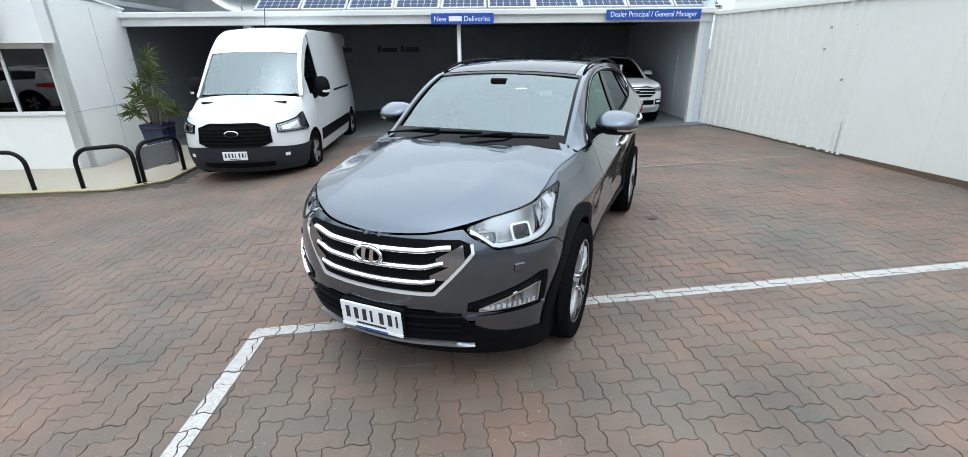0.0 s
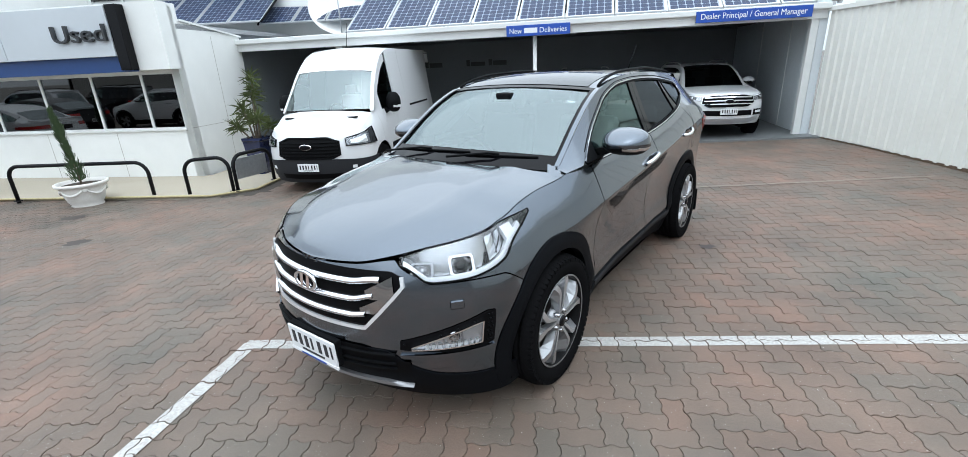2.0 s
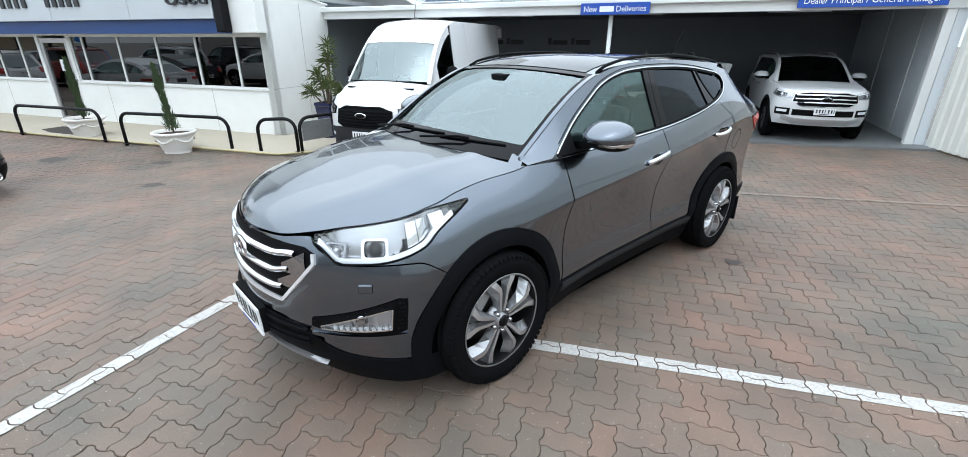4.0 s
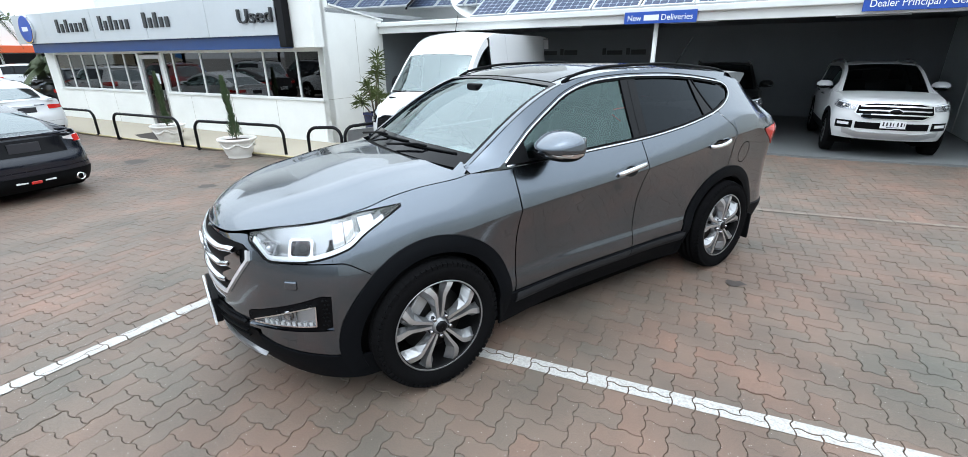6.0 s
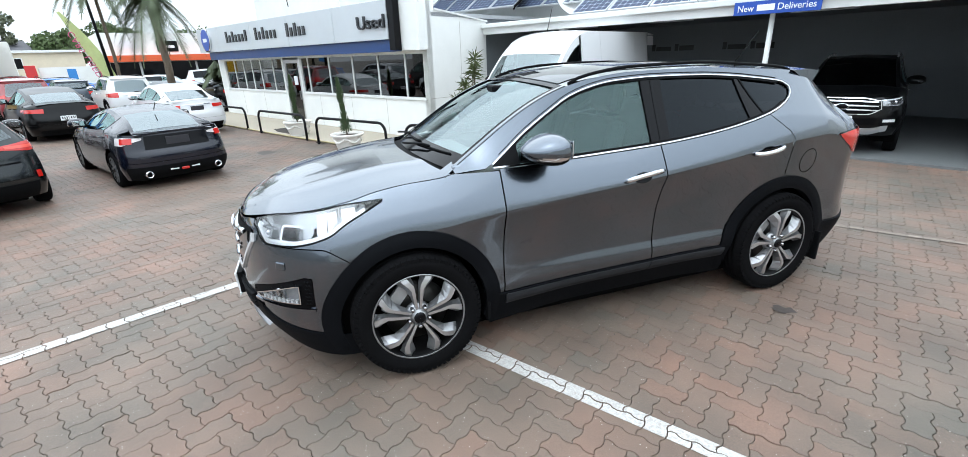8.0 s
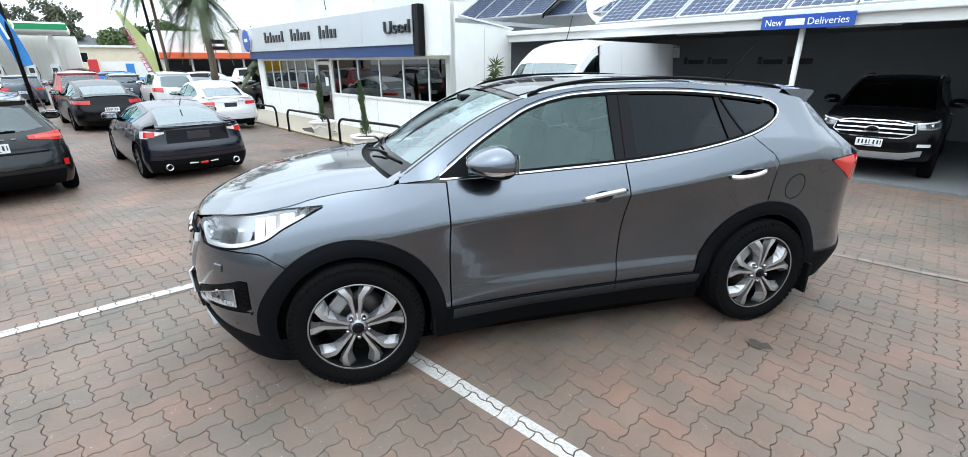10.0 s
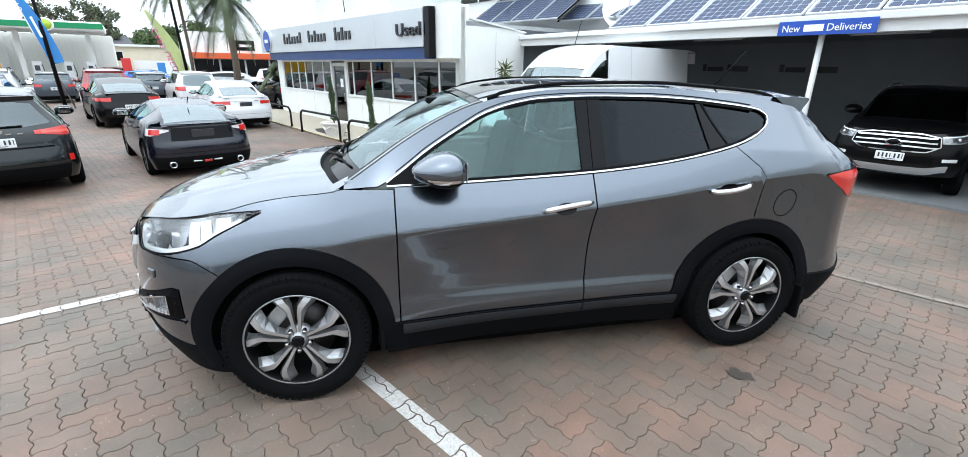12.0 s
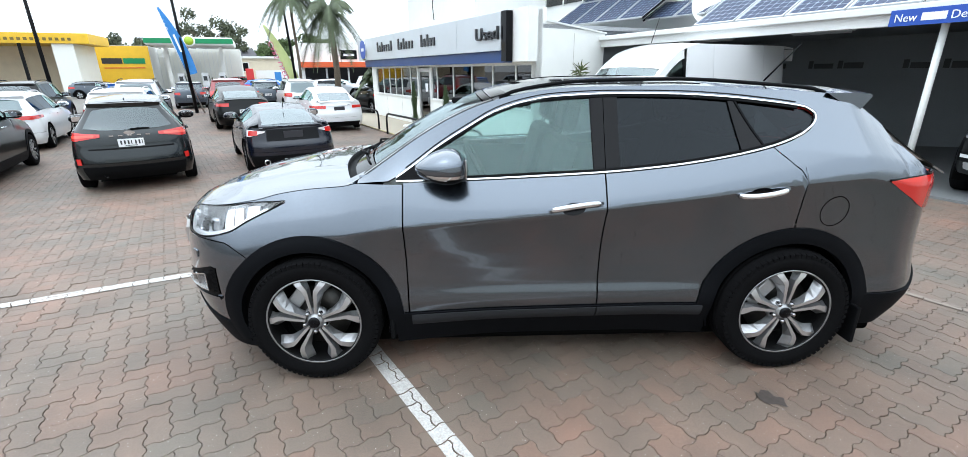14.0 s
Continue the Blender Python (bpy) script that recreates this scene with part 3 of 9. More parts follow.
    for i in range(7):
        x = -1.2 - 1.9 * i
        box("desk", x - 0.7, x + 0.7, 1.6, 2.3, -0.35, 0.35, M_INNER if i % 2 else M_CREAM, w, 0.02)
        box("partition", x - 0.05, x + 0.9, 2.6, 2.65, -0.4, 1.3 + 0.25 * (i % 3), M_WHITE if i % 2 else M_CREAM, w, 0.01)
    # side wall towards the shelter with stepped parapet
    vs = [(0.0, 0.0, gz), (0.0, 2.25, gz), (0.0, 2.25, 2.62), (0.0, 0.30, 2.86), (0.0, 0.30, top + 0.06), (0.0, 0.0, top + 0.06)]
    vs += [(x - 0.18, y, z) for x, y, z in vs]
    fs = [(0, 1, 2, 3, 4, 5), (11, 10, 9, 8, 7, 6)] + [(i, i + 6, (i + 1) % 6 + 6, (i + 1) % 6) for i in range(6)]
    sw = mesh_ob("wall_office_side", vs, fs, M_WHITE)
    sw.matrix_world = OFF
    tagged(sw, "white rendered side wall of the office with sloping parapet", "wall", kind="structure")
    box("parapet_cap", -0.22, 0.04, 0.30, 2.3, 0, 0.04, M_TRIMW, sw, m=Matrix.Translation((0, 0, 2.89)) @ Matrix.Rotation(-0.122, 4, "X"))
    box("joint_line", 0.0, 0.003, 1.2, 1.21, gz, 2.6, M_CONC, sw)
    box("joint_line", 0.0, 0.003, 0.0, 2.25, 0.70, 0.71, M_CONC, sw)
    rf = box("roof_office", -L, 0.0, 0.2, 6.0, 2.7, 2.8, M_STEEL, m=OFF)
    tagged(rf, "flat metal roof of the office", "roof", kind="structure")
    # blue band and silver sign
    b = box("blue_band", -13.6, -0.66, -0.42, -0.285, 1.90, 2.22, M_BAND)
    b.matrix_world = OFF
    tagged(b, "deep blue painted band under the office sign", "sign band", kind="structure")
    s = thing("office_sign", OFF, "long silver office sign with raised dark letters and round badge", "sign")
    xs = [-0.86, -3.40, -6.15, -9.0, -12.1, -14.35]
    for a, c in zip(xs, xs[1:]):
        box("sign_panel", c + 0.006, a - 0.006, -0.52, -0.43, 2.20, 3.12, M_SILVER, s, 0.004)
    box("black_end", -0.86, -0.62, -0.50, -0.30, 1.93, 3.14, M_GLOSSB, s, 0.01)
    words("lettering", "Used", 0.46, pose(-2.12, -0.56, 2.48, 90), M_LETTER, s, 0.03, width=1.2)
    for w0, w1 in ((-11.2, -9.15), (-8.55, -6.82), (-6.2, -4.88)):
        nb = round((w1 - w0) / 0.29)
        for i in range(nb):
            xb, hb = w0 + (w1 - w0) * i / nb, (0.40 if i == 0 else (0.26, 0.26, 0.38, 0.26)[i % 4])
            box("word_bar", xb, xb + 0.15, -0.56, -0.52, 2.50, 2.50 + hb, M_LETTER, s, 0.01)
    bm = bmesh.new()
    bmesh.ops.create_cone(bm, cap_ends=True, segments=40, radius1=0.46, radius2=0.46, depth=0.06, matrix=pose(-13.3, -0.56, 2.67, 90))
    part("badge_rim", bm, M_CHROME, s)
    bm = bmesh.new()
    bmesh.ops.create_cone(bm, cap_ends=True, segments=40, radius1=0.42, radius2=0.42, depth=0.08, matrix=pose(-13.3, -0.56, 2.67, 90))
    part("badge", bm, M_BLUE, s, "round blue badge")
    box("badge_bar", -13.5, -13.1, -0.61, -0.60, 2.60, 2.74, M_LETTERW, s)
    # footpath slab in front
    vs = []
    lo = [(-14.6, -2.2), (-9.0, -2.05), (-4.0, -1.95), (1.5, -1.78), (2.15, -1.35), (2.1, 0.4), (1.95, 2.2)]
    for x, y in lo:
        p = OFF @ Vector((x, y, 0))
        z = ground_z(p.x, p.y)
        vs += [(x, y, z - 0.06), (x, y + 0.0, z + 0.05)]
    n = len(lo)
    fs = [(2 * i, 2 * i + 2, 2 * i + 3, 2 * i + 1) for i in range(n - 1)]
    vs += [(-14.6, 0.1, -0.36), (0.1, 0.1, -0.36), (0.1, 2.2, -0.36)]
    fs += [(2 * i + 1, 2 * i + 3, 2 * n + 1) for i in range(n - 2)]
    fs += [(1, 2 * n + 1, 2 * n), (2 * n - 3, 2 * n - 1, 2 * n + 2), (2 * n - 3, 2 * n + 2, 2 * n + 1)]
    f = mesh_ob("pavement", vs, fs, M_PATH)
    f.matrix_world = OFF
    tagged(f, "pale concrete footpath along the office", "footpath", kind="structure")
    e = tube("edge_line", [OFF @ Vector((x, y - 0.02, 0)) + Vector((0, 0, ground_z((OFF @ Vector((x, y, 0))).x, (OFF @ Vector((x, y, 0))).y) + 0.035)) for x, y in lo],
             0.022, mat("yellow_edge_paint", (0.42, 0.36, 0.20), 0.8, grain=0.2, scale=20), None, 6)
    tagged(e, "worn yellow painted edge of the footpath", "kerb line", kind="structure")


office()

# taller white building behind the office, and one further off with windows
b = new("house_behind")
b.matrix_world = OFF
tagged(b, "tall plain white two-storey building behind the office", "building")
box("wall", -14.3, -7.2, 2.2, 9.0, -0.4, 7.5, M_WHITE, b)
box("wall", -7.2, 3.0, 5.5, 9.0, 2.8, 6.8, M_WHITE, b)
box("roof", -15.6, -7.0, 0.8, 9.4, 7.5, 7.7, M_STEEL, b)
tube("cable", [(-11.2, 2.19, 5.2), (-11.2, 2.19, 4.4), (-11.1, 2.19, 3.9)], 0.02, M_BLACK, b, 5)
for i in range(5):
    x = -7.0 + 1.15 * i
    wdw = box("window", x, x + 1.05, 5.44, 5.49, 4.15, 5.5, M_WINGLASS, b)
    box("window_frame", x - 0.05, x + 0.02, 5.42, 5.5, 4.1, 5.55, M_TRIMW, wdw)
b = new("house_far")
b.matrix_world = pose(-14.0, 30.0, 0, 0, 0, 3)
tagged(b, "white two-storey building with a row of windows beyond the roofs", "building")
box("wall", 0, 16, 0, 8, 0, 6.6, M_WHITE, b)
box("roof", -0.5, 16.5, -0.5, 8.5, 6.6, 6.9, M_TRIMW, b)
for i in range(9):
    x = 0.5 + 1.7 * i
    wdw = box("window", x, x + 1.4, -0.05, -0.01, 4.3, 5.7, M_WINGLASS, b)
    box("window_frame", x + 0.66, x + 0.74, -0.08, -0.05, 4.3, 5.7, M_TRIMW, wdw)

# ---------- vehicles ----------
def paint(name, color, metal=0.0, rough=0.32, flake=0.0, coat=0.8):
    return mat(name, color, rough, metal, coat=coat, flake=flake, spec=0.5 if coat > 0.6 else 0.1)


M_GREYCAR = paint("grey_metallic_paint", (0.114, 0.132, 0.158), 1.0, 0.20, 0.06, 1.0)
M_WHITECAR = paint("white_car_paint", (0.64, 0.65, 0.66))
M_BLACKCAR = paint("black_car_paint", (0.002, 0.0022, 0.0025), coat=0.5)
M_NAVYCAR = paint("dark_navy_paint", (0.003, 0.005, 0.013), 0.3, 0.25, coat=0.62)
M_DARKCAR = paint("dark_grey_paint", (0.011, 0.0145, 0.016), 0.6, 0.27, coat=0.65)
M_REDCAR = paint("red_car_paint", (0.22, 0.015, 0.018))
M_BLUECAR = paint("bright_blue_paint", (0.01, 0.10, 0.45), 0.3)
M_SILVERCAR = paint("silver_car_paint", (0.46, 0.47, 0.49), 0.6)
M_SLATECAR = paint("slate_blue_paint", (0.06, 0.075, 0.095), 0.4)
M_GLASSC = glass("clear_car_glass", (0.56, 0.72, 0.70), (0.74, 0.98, 0.95), 1.8)
M_GLASSW = glass("windscreen_glass", (0.70, 0.84, 0.83), (0.86, 0.98, 1.0), 2.5)
M_GLASSD = glass("privacy_glass", (0.03, 0.036, 0.04), (0.50, 0.55, 0.60), 1.45)
M_GLASSR = glass("rear_screen_glass", (0.34, 0.42, 0.42), (0.88, 0.96, 1.0), 1.9)
M_GLASSB = glass("sloping_rear_glass", (0.14, 0.16, 0.16), (0.88, 0.97, 1.0), 2.7)
M_LENS = glass("lamp_lens", (0.96, 0.97, 0.98), ior=1.5)
M_REFL = mat("lamp_reflector", (0.88, 0.90, 0.92), 0.28, metal=0.35)
M_LAMPD = mat("lamp_dark", (0.05, 0.052, 0.056), 0.25)
M_LAMPG = mat("lamp_grey", (0.50, 0.51, 0.53), 0.2, metal=0.7)
M_TAIL = mat("red_tail_lens", (0.50, 0.016, 0.011), 0.1, coat=0.8)
M_TAILO = mat("pale_tail_lens", (0.72, 0.66, 0.66), 0.12, coat=1.0)
M_TYRE = mat("tyre_rubber", (0.0065, 0.0065, 0.007), 0.75, grain=0.15, scale=80, spec=0.01)
M_RIM = mat("machined_alloy", (0.56, 0.565, 0.58), 0.36, metal=0.9, grain=0.04, scale=40)
M_RIMF = mat("cast_alloy_flank", (0.34, 0.345, 0.355), 0.40, metal=0.8, grain=0.05, scale=40)
M_RIMD = mat("grey_alloy", (0.16, 0.165, 0.17), 0.38, metal=0.8)
# near-black copy of the alloy, its colour carrying the shade behind the spokes
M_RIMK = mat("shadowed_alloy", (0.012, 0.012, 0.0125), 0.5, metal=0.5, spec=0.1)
M_DISC = mat("brake_disc", (0.07, 0.068, 0.066), 0.45, metal=0.9, grain=0.1)
M_WELL = mat("wheel_well", (0.003, 0.003, 0.003), 0.95, spec=0.0)
M_CLAD = mat("grained_cladding", (0.0050, 0.0055, 0.0068), 0.55, grain=0.12, scale=400, bump=0.0004, spec=0.04)
M_CARD = mat("dark_door_lining", (0.045, 0.05, 0.05), 0.8)
M_SEAT = mat("dark_seat_cloth", (0.035, 0.036, 0.038), 0.7, grain=0.1, scale=200)
M_LINING = mat("grey_lining", (0.36, 0.37, 0.365), 0.9)
M_PLATE = mat("plate_white", (0.72, 0.73, 0.74), 0.4)
M_PLATEK = mat("plate_dark", (0.02, 0.02, 0.025), 0.5)
M_VANBUMP = mat("dark_grey_bumper", (0.022, 0.023, 0.026), 0.6, grain=0.1, scale=200, spec=0.15)
M_HEX = mat("mesh_insert", (0.0035, 0.0035, 0.004), 0.5, spec=0.05)


def pchip(pts):
    """Smooth shape-keeping curve through a few points; flat beyond the ends."""
    pts = sorted(pts)
    X, Z = np.array([p[0] for p in pts], float), np.array([p[1] for p in pts], float)
    h = np.diff(X)
    d = np.diff(Z) / h
    m = np.zeros(len(X))
    for i in range(1, len(X) - 1):
        if d[i - 1] * d[i] > 0:
            a, b = 2 * h[i] + h[i - 1], h[i] + 2 * h[i - 1]
            m[i] = (a + b) / (a / d[i - 1] + b / d[i])
    m[0], m[-1] = d[0], d[-1]

    def f(x):
        if x <= X[0]:
            return float(Z[0])
        if x >= X[-1]:
            return float(Z[-1])
        i = int(np.searchsorted(X, x) - 1)
        i = max(0, min(i, len(h) - 1))
        t = (x - X[i]) / h[i]
        return float((2 * t**3 - 3 * t**2 + 1) * Z[i] + (t**3 - 2 * t**2 + t) * h[i] * m[i]
                     + (3 * t**2 - 2 * t**3) * Z[i + 1] + (t**3 - t**2) * h[i] * m[i + 1])
    return f


def sstep(x, a, b):
    t = min(max((x - a) / (b - a), 0), 1)
    return t * t * (3 - 2 * t)


# section of a creased door: hollow under the crease, a bulge near its foot, tucked in at the sill
DOOR_MID = 0.66
CREASE_FALL = pchip([(0, -0.092), (0.3, -0.082), (0.6, -0.056), (0.85, -0.024), (1, 0.0)])
DOOR_FOOT = pchip([(0.15, -0.22), (0.26, -0.160), (0.36, -0.112), (0.415, -0.082), (0.455, -0.073), (0.50, -0.079), (0.57, -0.093), (0.66, -0.092)])


class Shell:
    """The outer skin of a car: x ahead of the front axle, y to its left, z up from the ground."""

    def __init__(s, wide, nose, tail, belt, rail, railw, low, crease=None, xcf=0.35, xcr=-3.25, kf=0.85, kr=0.85, er=0.7, ef=1.0, shoulder=0.10, tuck=0.055, cowl=-0.3):
        s.wide, s.nose, s.tail = pchip(wide), pchip(nose), pchip(tail)
        s.belt, s.rail, s.railw = pchip(belt), pchip(rail), pchip(railw)
        s.low, s.xcf, s.xcr, s.kf, s.kr, s.er, s.ef = low, xcf, xcr, kf, kr, er, ef
        s.crease = pchip(crease) if crease else None
        s.shoulder, s.tuck, s.cowl = shoulder, tuck, cowl

    def lower(s, x, z):
        """Offset of the flank from its greatest half width."""
        zb, z0 = s.belt(x), s.low
        h = min(max((z - z0) / (zb - z0), -0.3), 1.0)
        fade = sstep(x, -0.55, 0.05)
        base = -s.tuck * max(0, (0.30 - h) / 0.30) ** 1.6 if not s.crease else -0.085 * max(0, (0.86 - h) / 0.86) ** 1.2
        hood = -(s.shoulder + 0.075) * max(0, (h - 0.45) / 0.55) ** 2.4
        if s.crease:
            # widest at the crease: leaning in above it, hollow and tucked in below it
            zc = min(s.crease(x), zb - 0.10)
            d = min(z, zb) - zc
            deep = 0.50 + 0.50 * sstep(x, -2.75, -1.8) * (1 - sstep(x, -1.15, -0.2))
            if d > 0:
                flank = -s.shoulder * min(1.0, (zb - zc) / 0.20) * (d / (zb - zc)) ** 1.15
            elif z > DOOR_MID:
                flank = CREASE_FALL((z - DOOR_MID) / (zc - DOOR_MID)) * deep
            else:
                flank = DOOR_FOOT(z) * deep
            return flank * (1 - fade) + (base + hood) * fade
        top = -s.shoulder * max(0, (h - 0.45) / 0.55) ** 1.7
        return base + top * (1 - fade) + hood * fade

    def half(s, x, z):
        zb = s.belt(x)
        if z <= zb or x > s.cowl:
            return s.wide(x) + s.lower(x, min(z, zb))
        yb = s.wide(x) + s.lower(x, zb)
        zr = s.rail(x)
        t = min(max((z - zb) / max(zr - zb, 0.02), 0), 1)
        return yb + (s.railw(x) - yb) * (t + 0.10 * t * (t - 1) * -1)

    def at(s, u, z, side=1):
        if u > s.xcf:
            th = min((u - s.xcf) / s.kf, 1) * math.pi / 2
            xf = s.nose(z)
            return Vector((s.xcf + (xf - s.xcf) * math.sin(th) ** s.ef, side * s.half(s.xcf, z) * max(math.cos(th), 0) ** s.ef, z))
        if u < s.xcr:
            th = min((s.xcr - u) / s.kr, 1) * math.pi / 2
            xr = s.tail(z)
            return Vector((s.xcr + (xr - s.xcr) * math.sin(th) ** s.er, side * s.half(s.xcr, z) * max(math.cos(th), 0) ** s.er, z))
        return Vector((u, side * s.half(u, z), z))

    def normal(s, u, z, side=1):
        e = 0.004
        a = s.at(u + e, z, side) - s.at(u - e, z, side)
        b = s.at(u, z + e, side) - s.at(u, z - e, side)
        n = a.cross(b)
        if n.length < 1e-9:
            return Vector((1 if u > 0 else -1, 0, 0))
        n.normalize()
        p = s.at(u, z, side)
        c = Vector((min(max(p.x, s.xcr), s.xcf), 0, p.z))
        return n if n.dot(p - c) > 0 else -n

    def ufront(s, y, z=0.8):
        return s.xcf + s.kf * math.acos(min(1, abs(y) / s.half(s.xcf, z)) ** (1 / s.ef)) / (math.pi / 2)

    def urear(s, y, z=0.8):
        return s.xcr - s.kr * math.acos(min(1, abs(y) / s.half(s.xcr, z)) ** (1 / s.er)) / (math.pi / 2)


def grid_mesh(name, pos, nrm, material, parent, thick=0.012, label="", smooth=True):
    """A sheet of pos[i][j] with an inward flange along its border."""
    ni, nj = len(pos), len(pos[0])
    vs = [p for row in pos for p in row]
    fs = []
    for i in range(ni - 1):
        for j in range(nj - 1):
            q = (i * nj + j, (i + 1) * nj + j, (i + 1) * nj + j + 1, i * nj + j + 1)
            if (vs[q[0]] - vs[q[2]]).length > 0.002 and (vs[q[1]] - vs[q[3]]).length > 0.002:
                fs.append(q)
    if thick:
        loop = [(i, 0) for i in range(ni)] + [(ni - 1, j) for j in range(1, nj)] + [(i, nj - 1) for i in range(ni - 2, -1, -1)] + [(0, j) for j in range(nj - 2, 0, -1)]
        base = len(vs)
        for i, j in loop:
            vs.append(pos[i][j] - nrm[i][j] * thick)
        m = len(loop)
        for k in range(m):
            (i, j), (a, b) = loop[k], loop[(k + 1) % m]
            if (pos[i][j] - pos[a][b]).length > 0.001:
                fs.append((i * nj + j, a * nj + b, base + (k + 1) % m, base + k))
    bm = bmesh.new()
    bv = [bm.verts.new(v) for v in vs]
    for f in fs:
        try:
            bm.faces.new([bv[i] for i in f])
        except ValueError:
            pass
    n_top = (ni - 1) * (nj - 1)
    for f in bm.faces:
        f.smooth = smooth
    # the skin faces outward
    flip = []
    bm.verts.index_update()
    for f in bm.faces:
        ids = [v.index for v in f.verts]
        if all(k < ni * nj for k in ids):
            k = ids[0]
            f.normal_update()
            if f.normal.dot(nrm[k // nj][k % nj]) < 0:
                flip.append(f)
    if flip:
        bmesh.ops.reverse_faces(bm, faces=flip)
    if thick:
        edges = [e for e in bm.edges if len(e.link_faces) == 2 and e.calc_face_angle(0) > 0.9]
        for e in edges:
            e.smooth = False
    me = bpy.data.meshes.new(name)
    bm.to_mesh(me)
    bm.free()
    me.materials.append(material)
    ob = new(name, me)
    ob.parent = parent
    if label:
        ob["label"] = label
    return ob


def skin(name, sh, cols, zlo, zhi, nz, material, parent, off=0.0, thick=0.012, label=""):
    """A panel cut out of the shell. cols: (u, side) columns."""
    pos, nrm = [], []
    for u, side in cols:
        a, b = zlo(u), zhi(u)
        b = max(a, b)
        P, N = [], []
        for j in range(nz + 1):
            z = a + (b - a) * j / nz
            n = sh.normal(u, z, side)
            P.append(sh.at(u, z, side) + n * (off(j / nz) if callable(off) else off))
            N.append(n)
        pos.append(P)
        nrm.append(N)
    return grid_mesh(name, pos, nrm, material, parent, thick, label)


def span(a, b, n, side=1, extra=()):
    us = sorted(set([round(a + (b - a) * i / n, 4) for i in range(n + 1)] + [round(e, 4) for e in extra if min(a, b) < e < max(a, b)]))
    return [(u, side) for u in us]


def wrap_front(sh, u0, n, extra=()):
    """Columns from the left side round the nose to the right side."""
    uc = sh.xcf + sh.kf
    left = span(u0, uc, n, 1, extra)
    return left + [(u, -1) for u, _ in reversed(left[:-1])]


def wrap_rear(sh, u0, n):
    uc = sh.xcr - sh.kr
    left = [(u, 1) for u, _ in reversed(span(uc, u0, n))]
    return left + [(u, -1) for u, _ in reversed(left[:-1])]


def strip(name, sh, path, width, height, material, parent, side=1, label="", off=0.0):
    """A flat bead that follows (u, z) points on the shell."""
    vs, fs = [], []
    n = len(path)
    for i, (u, z) in enumerate(path):
        p, q = path[max(i - 1, 0)], path[min(i + 1, n - 1)]
        d = (sh.at(q[0], q[1], side) - sh.at(p[0], p[1], side)).normalized()
        nn = sh.normal(u, z, side)
        c = d.cross(nn).normalized() * (width / 2)
        o = sh.at(u, z, side) + nn * off
        vs += [o - c - nn * 0.004, o - c * 0.8 + nn * height, o + c * 0.8 + nn * height, o + c - nn * 0.004]
    for i in range(n - 1):
        for j in range(3):
            a = i * 4 + j
            fs.append((a, a + 4, a + 5, a + 1))
    fs += [(0, 1, 2, 3), ((n - 1) * 4 + 3, (n - 1) * 4 + 2, (n - 1) * 4 + 1, (n - 1) * 4)]
    bm = bmesh.new()
    bv = [bm.verts.new(v) for v in vs]
    for f in fs:
        bm.faces.new([bv[i] for i in f])
    return part(name, bm, material, parent, label)


def top_sheet(name, sh, xs, vs_, bow, crown, material, parent, off=0.0, thick=0.012, label="", inset=0.0):
    """Windscreen, roof and rear window between the two rails."""
    pos, nrm = [], []

    def pt(x, v):
        return Vector((x + bow(x) * (1 - v * v), v * (sh.railw(x) - inset), sh.rail(x) + crown(x) * (1 - v * v)))

    for x in xs:
        P, N = [], []
        for v in vs_:
            a = pt(x + 0.01, v) - pt(x - 0.01, v)
            b = pt(x, min(v + 0.01, 1)) - pt(x, max(v - 0.01, -1))
            n = a.cross(b).normalized()
            n = n if n.z > 0 else -n
            P.append(pt(x, v) + n * off)
            N.append(n)
        pos.append(P)
        nrm.append(N)
    return grid_mesh(name, pos, nrm, material, parent, thick, label)


def linspace(a, b, n):
    return [a + (b - a) * i / n for i in range(n + 1)]


